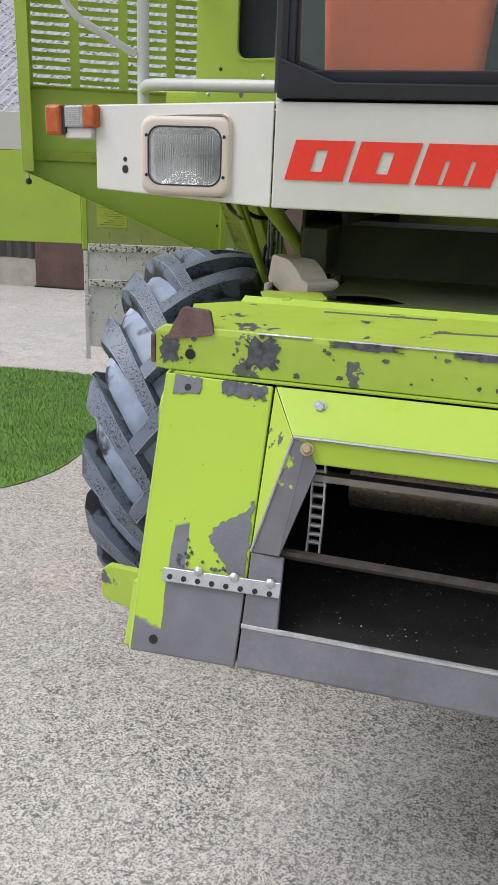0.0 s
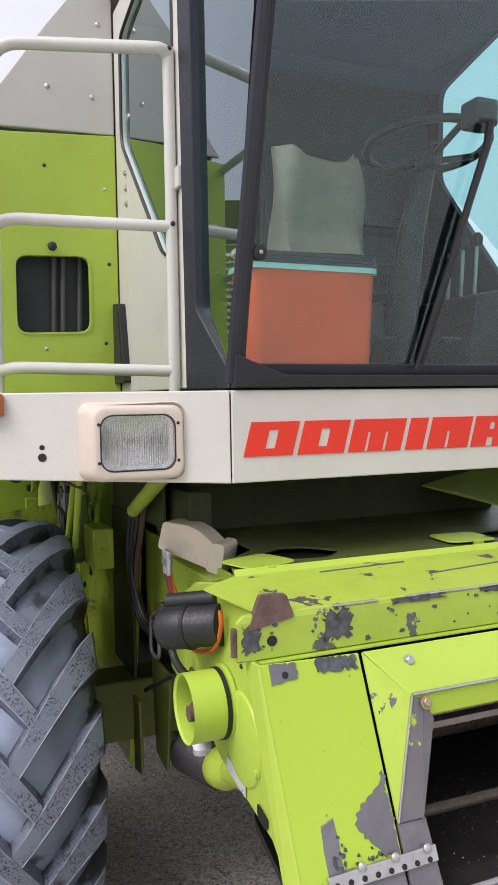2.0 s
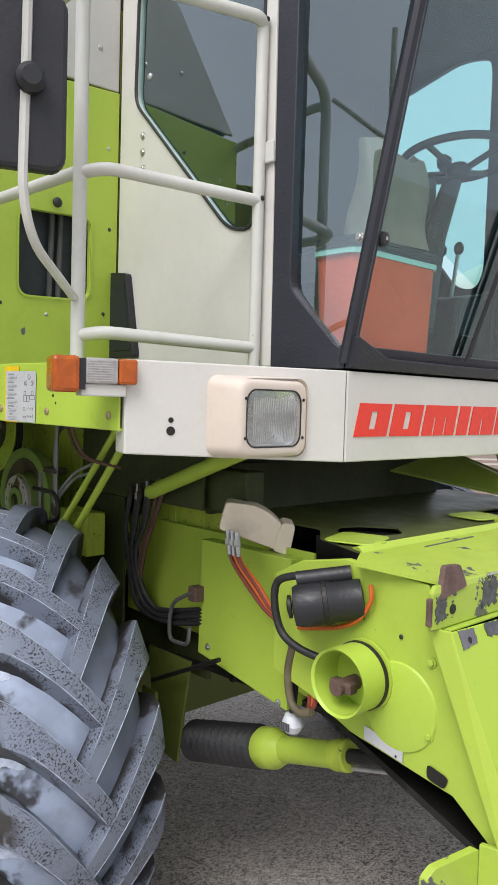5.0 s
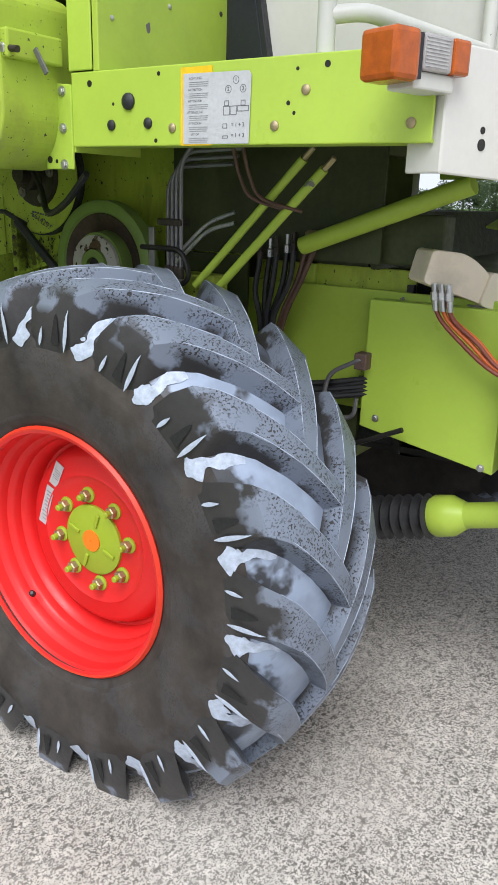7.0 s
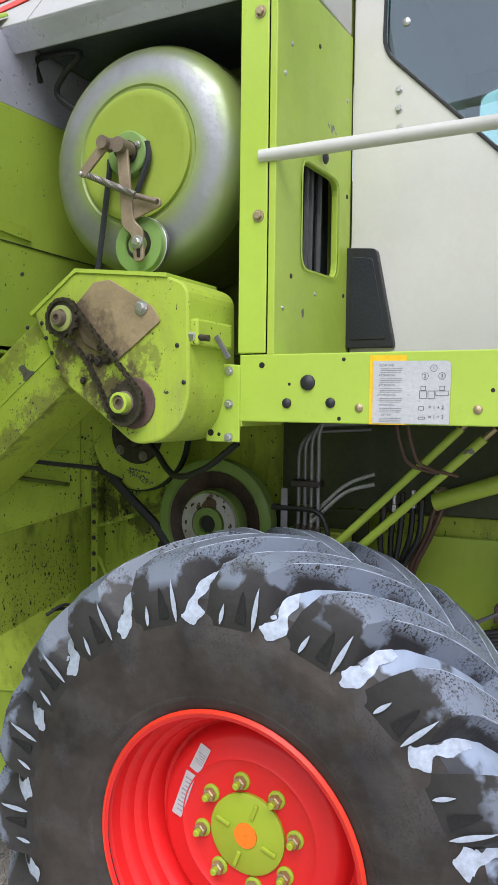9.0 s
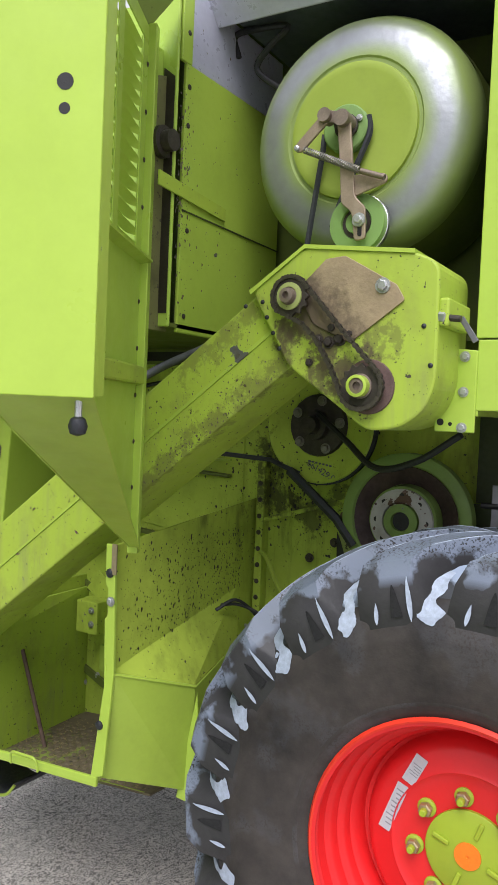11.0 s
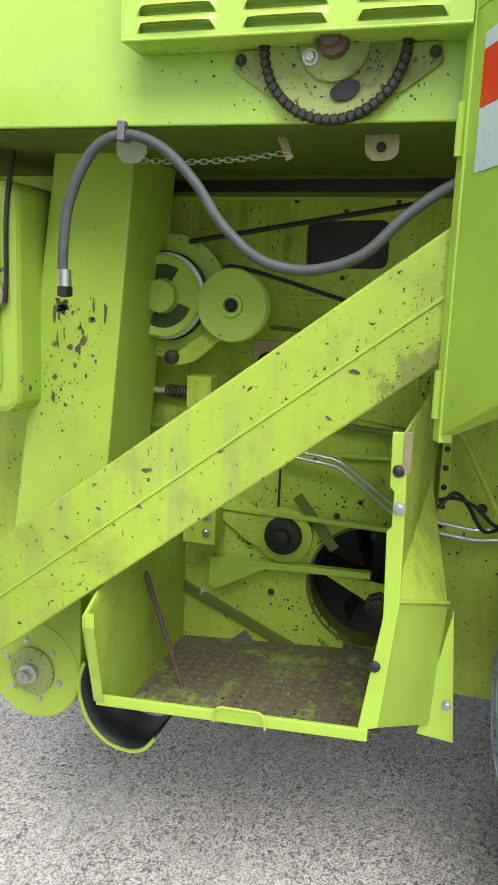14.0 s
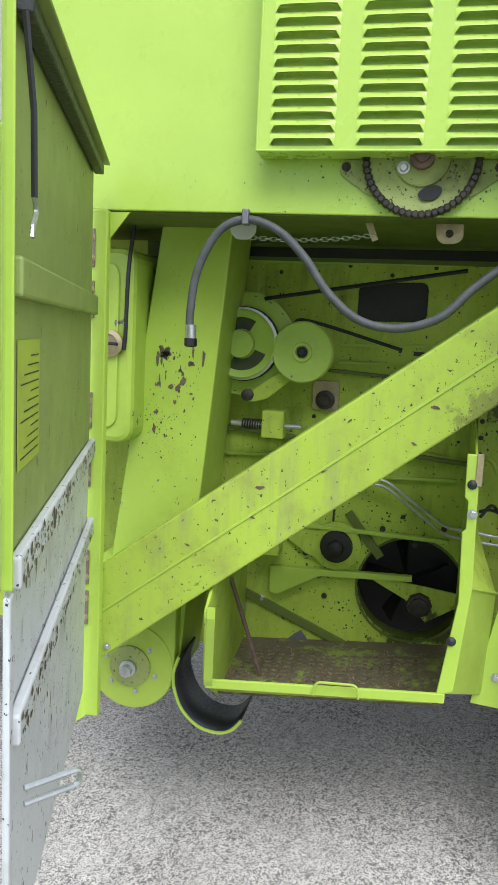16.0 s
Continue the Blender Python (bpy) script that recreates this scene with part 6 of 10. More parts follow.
def lug_mesh(side):
    """One long tread bar sweeping from past the middle of the tread out over the shoulder."""
    bm = B()
    st = [(-0.045, 0.732, 0.782, -0.07), (0.03, 0.731, 0.785, 0.06), (0.09, 0.725, 0.784, 0.16), (0.15, 0.710, 0.775, 0.255), (0.20, 0.687, 0.764, 0.33), (0.237, 0.655, 0.742, 0.375), (0.252, 0.62, 0.690, 0.40), (0.258, 0.585, 0.60, 0.415)]
    rows = []
    for i, (xo, rb, rt, ang) in enumerate(st):
        wb = 0.056 + 0.030 * i / 7
        wt = 0.040 + 0.030 * i / 7 if i < 7 else 0.03
        row = []
        for r, off in ((rb - 0.014, -wb), (rt, -wt), (rt, wt), (rb - 0.014, wb)):
            a = -ang + off / r
            xx = xo if r == rt else min(xo, 0.247)
            row.append(bm.verts.new((side * (xx + (0.007 if r == rt and 3 < i < 7 else 0)), -math.sin(a) * r, math.cos(a) * r)))
        rows.append(row)
    for p, q in zip(rows, rows[1:]):
        for j in range(3):
            bm.faces.new((p[j], p[j + 1], q[j + 1], q[j]))
    bm.faces.new(rows[0])
    bm.faces.new(rows[-1])
    bmesh.ops.bevel(bm, geom=[e for e in bm.edges if len(e.link_faces) == 2 and e.calc_face_angle(0) > 0.5], offset=0.013, segments=2, affect="EDGES", profile=0.6)
    return bm


def lug_edge(side):
    """A hairline of dried film along the trailing top edge of a tread bar."""
    st = [(-0.045, 0.782, -0.07), (0.03, 0.785, 0.06), (0.09, 0.784, 0.16), (0.15, 0.775, 0.255), (0.20, 0.764, 0.33), (0.240, 0.742, 0.375)]
    bm = B()
    for sgn, r_ in ((1, 0.0014), (-1, 0.0009)):
        pts = []
        for i, (xo, rt, ang) in enumerate(st):
            a = -ang + sgn * (0.040 + 0.030 * i / 7 - 0.002) / rt
            pts.append((side * xo, -math.sin(a) * (rt - 0.001), math.cos(a) * (rt - 0.001)))
        tube(bm, smooth_path(pts, 3), r_, 4)
    return bm


def at_radius(table, r):
    for (r0, x0), (r1, x1) in zip(table, table[1:]):
        if r <= r1:
            return x0 + (x1 - x0) * max(0, (r - r0) / (r1 - r0))
    return table[-1][1]


CARCASS = [(0.56, 0.260), (0.61, 0.252), (0.65, 0.2365), (0.6865, 0.2065), (0.7135, 0.1565)]
LUG_END = [(0.585, 0.259), (0.60, 0.262), (0.690, 0.2605), (0.742, 0.2455), (0.764, 0.208)]


def side_strip(rows, table, lift):
    """A thin strip that hugs the shoulder: rows of radius, middle and half width in metres along the tread."""
    bm = B()
    vs = []
    for r, u, w in rows:
        x = -(at_radius(table, r) + lift)
        vs.append([bm.verts.new((x, math.sin((u + s) / r) * r, math.cos((u + s) / r) * r)) for s in (-w, -w * 0.3, w * 0.3, w)])
    for p, q in zip(vs, vs[1:]):
        for k in range(3):
            bm.faces.new((p[k], p[k + 1], q[k + 1], q[k]))
    return bm


def film_patch(seed):
    """An uneven smear of dried film that runs down the shoulder from the gap between two bars."""
    rr = random.Random(seed)
    rows = []
    for i in range(31):
        t = i / 30
        w = 0.006 + 0.024 * math.exp(-((t - 0.26) / 0.17) ** 2) + 0.020 * t * t
        rows.append((0.590 + 0.115 * t, 0.009 * math.sin(5 * t + seed) + 0.004 * math.sin(17 * t + 2 * seed) - 0.010 * t + rr.uniform(-0.0006, 0.0006), max(0.001, w * (1 + 0.16 * math.sin(11 * t + 3 * seed) + rr.uniform(-0.05, 0.05))) if 0 < i < 30 else 0.002))
    return side_strip(rows, CARCASS, 0.0025)


def streak(r0, r1, u0, u1, w, table):
    return side_strip([(r0 + (r1 - r0) * t, u0 + (u1 - u0) * t, 0.0006 + w * math.sin(math.pi * t ** 0.8)) for t in [k / 8 for k in range(9)]], table, 0.003)


def slot_mesh():
    return side_strip([(0.612 + 0.075 * t, 0.0, 0.004 + 0.011 * (1 - t) + (-0.012 * (t - 0.8) if t > 0.8 else 0)) for t in [k / 8 for k in range(9)]], LUG_END, 0.002)


def rim_profile():
    # from the outer flange lip, in over the bead seat to the drop well and the disc
    return [(0.352, -0.228), (0.364, -0.233), (0.371, -0.226), (0.366, -0.212), (0.356, -0.204), (0.350, -0.176), (0.340, -0.168), (0.334, -0.160), (0.331, -0.138), (0.318, -0.130), (0.313, -0.122), (0.311, -0.100), (0.299, -0.090),
            (0.294, -0.070), (0.291, -0.046), (0.281, -0.042), (0.273, -0.062), (0.262, -0.084), (0.246, -0.092), (0.205, -0.094), (0.196, -0.099), (0.186, -0.092), (0.165, -0.090), (0.0, -0.090)]


def front_wheel(centre, turned):
    wheel = part("front_wheel", lathe(B(), (0, 0, 0), (1, 0, 0), tyre_profile(), 96, False, False), M_TYRE, COMBINE, "large agricultural drive tyre with bluish dried film on the tread", 0, True)
    wheel.matrix_basis = Matrix.Translation(centre) @ (pose(0, 0, 0, 0, 0, 180) if turned else Matrix())
    part("tread_band", lathe(B(), (0, 0, 0), (1, 0, 0), [(0.650, -0.2362), (0.6865, -0.206), (0.7135, -0.156), (0.7295, -0.08), (0.7345, 0.0), (0.7295, 0.08), (0.7135, 0.156), (0.6865, 0.206), (0.650, 0.2362)], 96, False, False), M_TREAD, wheel, "tread gaps with dried bluish film", 0, True)
    for k in range(18):
        a = 20 * k + LUG0
        shared("lug_out", "tread_lug", lambda: lug_mesh(-1), M_LUG, wheel, pose(0, 0, 0, a), True)
        shared("lug_in", "tread_lug", lambda: lug_mesh(1), M_LUG, wheel, pose(0, 0, 0, a + 10), True)
        shared("edge_out", "edge_film", lambda: lug_edge(-1), M_FILM, wheel, pose(0, 0, 0, a))
        shared("edge_in", "edge_film", lambda: lug_edge(1), M_FILM, wheel, pose(0, 0, 0, a + 10))
        turn = pose(0, 0, 0, -(20 * k + 7))
        shared(("film", k % 5), "film_patch", lambda: film_patch(k % 5), M_FILM, wheel, turn, False)
        shared(("splotch", k % 3), "film_splotch", lambda: streak(0.622 + 0.008 * (k % 3), 0.650, 0.03, 0.026, 0.0075, CARCASS), M_FILM, wheel, pose(0, 0, 0, -(20 * k + 5.2)), False)
        shared("streak_a", "film_streak", lambda: streak(0.60, 0.705, 0.0, 0.0, 0.006, LUG_END), M_FILM, wheel, pose(0, 0, 0, -(20 * k + 11.3)), False)
        shared("streak_b", "film_streak", lambda: streak(0.60, 0.65, 0.006, -0.004, 0.005, LUG_END), M_FILM, wheel, pose(0, 0, 0, -(20 * k + 19)), False)
        shared("slot", "shoulder_slot", slot_mesh, M_SLOT, wheel, pose(0, 0, 0, -(20 * k + 14.5)), False)
    part("rim", lathe(B(), (0, 0, 0), (1, 0, 0), rim_profile(), 72, False, False), M_RED, wheel, "bright red wheel rim", 0, True)
    part("rim_edge", lathe(B(), (0, 0, 0), (1, 0, 0), [(0.360, -0.2325), (0.365, -0.2350), (0.3725, -0.226), (0.367, -0.211), (0.364, -0.221)], 72, True), M_ORANGE_RIM, wheel, "scuffed orange-red rim edge", 0, True)
    part("bead_line", lathe(B(), (0, 0, 0), (1, 0, 0), [(0.395, -0.232), (0.402, -0.2385), (0.412, -0.2395)], 72, True), M_TYRE, wheel, "", 0, True)
    hub = part("hub_cap", lathe(B(), (0, 0, 0), (-1, 0, 0), [(0.108, 0.088), (0.108, 0.099), (0.100, 0.103), (0.0, 0.105)], 40), M_HUBGREEN, wheel, "flat green hub cap", 0, True)
    part("hub_plug", lathe(B(), (0, 0, 0), (-1, 0, 0), [(0.033, 0.104), (0.033, 0.109), (0.004, 0.110), (0.003, 0.107), (0.0, 0.107)], 24), M_CAPORANGE, wheel, "orange hub plug")
    for i in range(4):
        a = math.pi / 2 * i + 0.35
        part("cap_rib", box(B(), -0.111, -0.103, -0.022, 0.022, -0.006, 0.006), M_HUBGREEN, wheel, "", 0.003).matrix_basis = pose(0, 0, 0, math.degrees(a)) @ pose(0, 0, 0.072, 90)
    for i in range(8):
        a = radians(45 * i + 8)
        y, z = 0.1375 * math.sin(a), 0.1375 * math.cos(a)
        part("washer", lathe(B(), (-0.090, y, z), (-1, 0, 0), [(0.024, 0), (0.024, 0.005), (0.018, 0.008)], 18), M_HUBGREEN, wheel)
        part("wheel_nut", lathe(B(), (-0.096, y, z), (-1, 0, 0), [(0.0175, 0), (0.0175, 0.018), (0.014, 0.021)], 6), M_BRONZE, wheel, "worn steel wheel nut")
        part("stud", lathe(B(), (-0.114, y, z), (-1, 0, 0), [(0.0095, 0), (0.0095, 0.016), (0.007, 0.019)], 12), M_HUBGREEN, wheel)
    for y, z, dy, dz, w_, bars in ((0.195, 0.0615, 0.0465, -0.127, 0.031, 9), (0.144, 0.1705, 0.0355, -0.073, 0.034, 5)):
        c0, t = Vector((-0.0962, y, z)), Vector((0, dy, dz))
        q = Vector((0, -dz, dy)).normalized() * (w_ / 2)
        st = part("sticker", prism(B(), [c0 - t / 2 - q, c0 - t / 2 + q, c0 + t / 2 + q, c0 + t / 2 - q], (-0.0015, 0, 0)), M_LABEL, wheel, "small grey printed sticker")
        for k in range(bars):
            m = c0 + t * (0.09 * (k - bars // 2)) + Vector((-0.0015, 0, 0))
            part("print_bar", prism(B(), [m - t * 0.013 - q * 0.8, m - t * 0.013 + q * (0.7 - 0.25 * (k % 3)), m + t * 0.013 + q * (0.7 - 0.25 * (k % 3)), m + t * 0.013 - q * 0.8], (-0.0006, 0, 0)), M_PRINTFAINT, st)
    part("valve", lathe(B(), (-0.165, 0.201, -0.215), (-0.6, -0.5, 0.6), [(0.010, 0), (0.009, 0.02), (0.005, 0.024)], 12), M_BLACK, wheel)
    return wheel


front_wheel(WC, False)
front_wheel(Vector((-WC.x, WC.y, WC.z)), True)
part("front_axle", box(B(), -0.98, 0.98, 1.0, 1.2, 0.62, 0.86), M_GREEN_DARK, COMBINE, "heavy green front axle beam", 0.01)
part("axle_hub", cyl(B(), (-1.10, 1.105, 0.755), (-0.9, 1.105, 0.755), 0.17, 28), M_GREEN_DARK, COMBINE, "", 0, True)
part("axle_hub", cyl(B(), (1.10, 1.105, 0.755), (0.9, 1.105, 0.755), 0.17, 28), M_GREEN_DARK, COMBINE, "", 0, True)
part("axle_step", prism(B(), [(-0.80, 0.72, 0.88), (-0.80, 0.80, 0.88), (-0.80, 0.80, 0.60), (-0.80, 0.70, 0.62)], (0.012, 0, 0)), M_GREEN_DARK, COMBINE, "", 0.003)
part("axle_bracket", prism(B(), [(-0.70, 0.66, 0.98), (-0.70, 0.90, 0.98), (-0.70, 0.86, 0.62), (-0.70, 0.72, 0.60)], (0.012, 0, 0)), M_GREEN_DARK, COMBINE, "", 0.003)


def lettering(text, size, m, material, parent, name="print", shear=0.0, bold=0.0):
    """Flat printed characters as a mesh, in the xy plane of the pose m."""
    cu = bpy.data.curves.new("print", "FONT")
    cu.body, cu.size, cu.shear, cu.align_x, cu.align_y = text, size, shear, "CENTER", "CENTER"
    cu.extrude, cu.offset = 0.0005, bold
    tmp = new("print_curve", cu)
    me = bpy.data.meshes.new_from_object(tmp.evaluated_get(bpy.context.evaluated_depsgraph_get()))
    bpy.data.objects.remove(tmp)
    me.materials.clear()
    me.materials.append(material)
    ob = new(name, me)
    ob.parent = parent
    ob.matrix_basis = m
    return ob


def side_pose(x, y, z):
    """Faces -x, its own x axis running towards the front of the machine."""
    return Matrix.Translation((x, y, z)) @ Matrix(((0, 0, -1, 0), (-1, 0, 0, 0), (0, 1, 0, 0), (0, 0, 0, 1)))


# ---- platform beam along the side ----
rail = part("platform_beam", prism(B(), [(-1.300, 0.225, 1.803), (-1.300, 1.192, 1.803), (-1.300, 1.192, 1.977), (-1.300, 0.225, 1.977)], (0.006, 0, 0)), M_GREEN_CLEAN, COMBINE, "bright green side beam of the platform", 0.003)
part("top_flange", box(B(), -1.298, -1.22, 0.225, 1.192, 1.970, 1.9765), M_GREEN, rail)
part("bottom_flange", box(B(), -1.298, -1.22, 0.225, 1.192, 1.8035, 1.810), M_GREEN, rail)
part("end_cheek", box(B(), -1.298, -1.05, 1.185, 1.192, 1.79, 1.975), M_GREEN, rail)
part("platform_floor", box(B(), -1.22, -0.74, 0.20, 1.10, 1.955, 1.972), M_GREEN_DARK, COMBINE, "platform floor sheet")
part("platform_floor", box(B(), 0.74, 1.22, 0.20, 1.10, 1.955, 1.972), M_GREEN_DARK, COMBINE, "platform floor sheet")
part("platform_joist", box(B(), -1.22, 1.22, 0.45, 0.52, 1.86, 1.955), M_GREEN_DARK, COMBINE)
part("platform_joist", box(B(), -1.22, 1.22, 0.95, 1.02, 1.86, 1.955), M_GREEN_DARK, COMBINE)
part("platform_beam", box(B(), 1.294, 1.300, 0.225, 1.192, 1.803, 1.977), M_GREEN, COMBINE, "green side beam of the platform", 0.003)
rivet((-1.301, 0.999, 1.904), (-1, 0, 0), rail, 0.020)
rivet((-1.301, 1.056, 1.852), (-1, 0, 0), rail, 0.013)
rivet((-1.301, 0.938, 1.854), (-1, 0, 0), rail, 0.013)
for y, z in ((0.864, 1.842), (0.508, 1.909), (0.582, 1.841), (0.27, 1.84)):
    rivet((-1.300, y, z), (-1, 0, 0), rail, 0.011, M_BRONZE)
for y, z, r in ((1.128, 1.949, 0.008), (0.46, 1.955, 0.007), (0.55, 1.885, 0.005), (0.535, 1.865, 0.004), (0.915, 1.815, 0.005), (0.905, 1.96, 0.005), (0.53, 1.95, 0.004), (0.78, 1.962, 0.005), (1.05, 1.90, 0.004)):
    hole((-1.300, y, z), (-1, 0, 0), rail, r)
# warning label
lab = part("warning_label", prism(B(), [(-1.3015, 0.838, 1.803), (-1.3015, 0.748, 1.803), (-1.3015, 0.748, 1.9685), (-1.3015, 0.838, 1.9685)], (-0.0008, 0, 0)), M_LABELY, rail, "yellow and grey warning label with printed diagrams")
part("label_sheet", prism(B(), [(-1.3026, 0.829, 1.806), (-1.3026, 0.646, 1.806), (-1.3026, 0.643, 1.945), (-1.3026, 0.65, 1.953), (-1.3026, 0.829, 1.955)], (-0.0008, 0, 0)), M_LABEL, rail)
for i, word in enumerate(("ACHTUNG", "ATTENTION", "ATTENTION", "ATTENZIONE", "ATENCION", "LET OP")):
    z = 1.944 - 0.0235 * i
    lettering(word, 0.0072, side_pose(-1.3036, 0.795, z), M_PRINTFAINT, rail)
    for k in range(3):
        part("print_line", box(B(), -1.3042, -1.3035, 0.758 + 0.003 * (k == 2), 0.812, z - 0.0083 - 0.0042 * k, z - 0.0074 - 0.0042 * k), M_PRINTFAINT, rail)
for y, z, ch in ((0.683, 1.936, "1"), (0.703, 1.918, "2"), (0.664, 1.918, "3")):
    lettering(ch, 0.012, side_pose(-1.3036, y, z), M_PRINT, rail)
    part("print_ring", lathe(B(), (-1.3034, y, z), (-1, 0, 0), [(0.0072, 0), (0.0082, 0), (0.0082, 0.0006), (0.0072, 0.0006)], 20, True), M_PRINT, rail)
for z, txt in ((1.845, "= 1 + 2"), (1.823, "= 1 + 3")):
    lettering(txt, 0.012, side_pose(-1.3036, 0.676, z), M_PRINT, rail)
for y0, y1, z0, z1 in ((0.716, 0.698, 1.865, 1.884), (0.696, 0.680, 1.865, 1.884), (0.713, 0.701, 1.884, 1.895), (0.678, 0.648, 1.872, 1.884), (0.669, 0.657, 1.884, 1.895), (0.717, 0.705, 1.838, 1.848), (0.718, 0.702, 1.817, 1.823)):
    loop = [(-1.3034, y0, z0), (-1.3034, y1, z0), (-1.3034, y1, z1), (-1.3034, y0, z1)]
    ins = [(-1.3034, y0 - 0.0012, z0 + 0.0012), (-1.3034, y0 - 0.0012, z1 - 0.0012), (-1.3034, y1 + 0.0012, z1 - 0.0012), (-1.3034, y1 + 0.0012, z0 + 0.0012)]
    part("print_box", holed(B(), loop, [ins], (-0.0006, 0, 0)), M_PRINT, rail)

# ---- upright post and bulkhead behind the platform ----
post = part("side_pillar", prism(B(), [(-1.302, 1.118, 1.98), (-1.302, 1.198, 1.98), (-1.302, 1.198, 2.985), (-1.302, 1.118, 2.965)], (0.006, 0, 0)), M_GREEN_CLEAN, COMBINE, "tall green corner pillar", 0.003)
part("pillar_back", box(B(), -1.296, -1.22, 1.190, 1.197, 1.98, 2.96), M_GREEN, post)
for z in (2.84, 2.33):
    bolt((-1.302, 1.142, z), (-1, 0, 0), post, 0.011, M_BRONZE)
X0, X1, Y = -1.30, -0.745, 1.095
bulk = part("bulkhead", holed(B(), [(X0, Y, 1.975), (X1, Y, 1.975), (X1, Y, 3.0), (X0, Y, 2.965)], [soft_loop([(-1.135, Y, 2.225), (-1.135, Y, 2.515), (-0.86, Y, 2.525), (-0.86, Y, 2.235)], 0.045)], (0, 0.02, 0)), M_GREEN, COMBINE, "green bulkhead panel with a rounded opening", 0.003)
lip_o = soft_loop([(-1.143, Y - 0.004, 2.217), (-1.143, Y - 0.004, 2.523), (-0.852, Y - 0.004, 2.533), (-0.852, Y - 0.004, 2.227)], 0.048)
lip_i = soft_loop([(-1.137, Y - 0.004, 2.223), (-1.137, Y - 0.004, 2.517), (-0.858, Y - 0.004, 2.527), (-0.858, Y - 0.004, 2.233)], 0.045)
part("opening_frame", holed(B(), lip_o, [lip_i[::-1]], (0, -0.0015, 0)), M_GREEN, bulk)
rivet((-1.0, Y - 0.012, 2.555), (0, -1, 0), bulk, 0.018)
for x, z in ((-1.21, 2.79), (-0.79, 2.79), (-1.20, 2.19), (-1.03, 2.165), (-0.80, 2.19), (-1.02, 2.86), (-1.25, 2.5), (-1.25, 2.7), (-0.78, 2.5), (-1.25, 2.1)):
    rivet((x, Y, z), (0, -1, 0), bulk, 0.007, M_ZINC if int(x * 100) % 2 else M_CHAIN)
# Added plate backs the opening in dark blue-grey.
part("back_plate", box(B(), -1.285, -0.76, 1.165, 1.17, 2.0, 2.88), M_INNER, bulk, "added dark plate behind the opening")
for x in (-1.0, -0.965, -0.90):
    part("inner_pipe", tube(B(), [(x, 1.145, 1.99), (x + 0.02, 1.145, 2.75)], 0.010, 8), M_GREYHOSE, bulk)
part("upper_bulkhead", prism(B(), [(-1.28, 1.10, 2.99), (-0.745, 1.10, 3.005), (-0.745, 1.10, 3.52), (-0.86, 1.10, 3.57), (-1.0, 1.10, 3.39)], (0, 0.02, 0)), M_ROOF, COMBINE, "grey-white panel above the green bulkhead", 0.004)
for x, z in ((-0.80, 3.42), (-0.80, 3.36), (-0.83, 3.14), (-1.0, 3.16)):
    rivet((x, 1.10, z), (0, -1, 0), bulk, 0.010, M_ZINC)
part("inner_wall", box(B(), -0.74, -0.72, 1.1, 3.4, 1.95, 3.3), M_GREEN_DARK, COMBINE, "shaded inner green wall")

# ---- white engine cover with its numeral ----
CL, CU = Vector((-1.27, 0, 3.005)), Vector((-0.86, 0, 3.56))


def slope(y, t, out=0.0):
    p = CL.lerp(CU, t)
    n_ = Vector((-0.80, 0, 0.594))
    return Vector((p.x, y, p.z)) + n_ * out


cover2 = part("engine_cover", prism(B(), [slope(1.13, 0), slope(1.95, 0), slope(1.95, 1), slope(1.13, 1)], (0.016, 0, -0.012)), M_COVER, COMBINE, "white sloping engine cover with a dark numeral", 0.004)
part("rear_cover", prism(B(), [slope(1.956, 0), slope(3.6, 0), slope(3.6, 1), slope(1.956, 1)], (0.016, 0, -0.012)), M_COVER, cover2, "", 0.004)
part("cover_top", box(B(), -0.87, 0.87, 1.12, 3.6, 3.545, 3.56), M_WHITE, cover2)
part("valance", prism(B(), [(-1.268, 1.13, 3.0), (-1.268, 2.06, 3.0), (-1.215, 2.06, 2.945), (-1.215, 1.13, 2.935)], (0.006, 0, 0)), M_VALANCE, cover2, "grey metal valance", 0.003)
part("valance_inner", box(B(), -1.21, -0.74, 1.13, 2.03, 2.985, 2.995), M_BACKING, cover2)
# numeral on the slope
xa = Vector((0, -1, 0))
ya = (CU - CL).normalized()
za = xa.cross(ya)
o = slope(1.62, 0.54, 0.004)
lettering("3", 0.46, Matrix(((xa.x, ya.x, za.x, o.x), (xa.y, ya.y, za.y, o.y), (xa.z, ya.z, za.z, o.z), (0, 0, 0, 1))) @ Matrix.Diagonal((1.15, 1, 1, 1)), M_NUM, cover2, "numeral", 0.25, 0.014)
for k in range(2):
    part("red_stripe", prism(B(), [slope(2.0, 0.30 - 0.1 * k, 0.003), slope(2.25 - 0.1 * k, 0.22 - 0.1 * k, 0.003), slope(2.25 - 0.1 * k, 0.28 - 0.1 * k, 0.003), slope(2.0, 0.37 - 0.1 * k, 0.003)], (-0.002, 0, 0.0015)), M_LETTER, cover2)
lidp = part("tank_lid", prism(B(), [(-0.95, 1.95, 3.50), (-0.95, 2.6, 3.50), (-0.80, 2.6, 3.95), (-0.80, 2.3, 3.95)], (0.02, 0, 0)), M_FLAP, COMBINE, "grey raised grain tank flap", 0.003)
part("lid_leaf", prism(B(), [(-0.95, 1.9, 3.5), (-0.80, 2.3, 3.96), (-0.2, 2.0, 3.7), (-0.3, 1.7, 3.5)], (0, 0.01, 0.012)), M_DARKMETAL_SHADE, lidp)

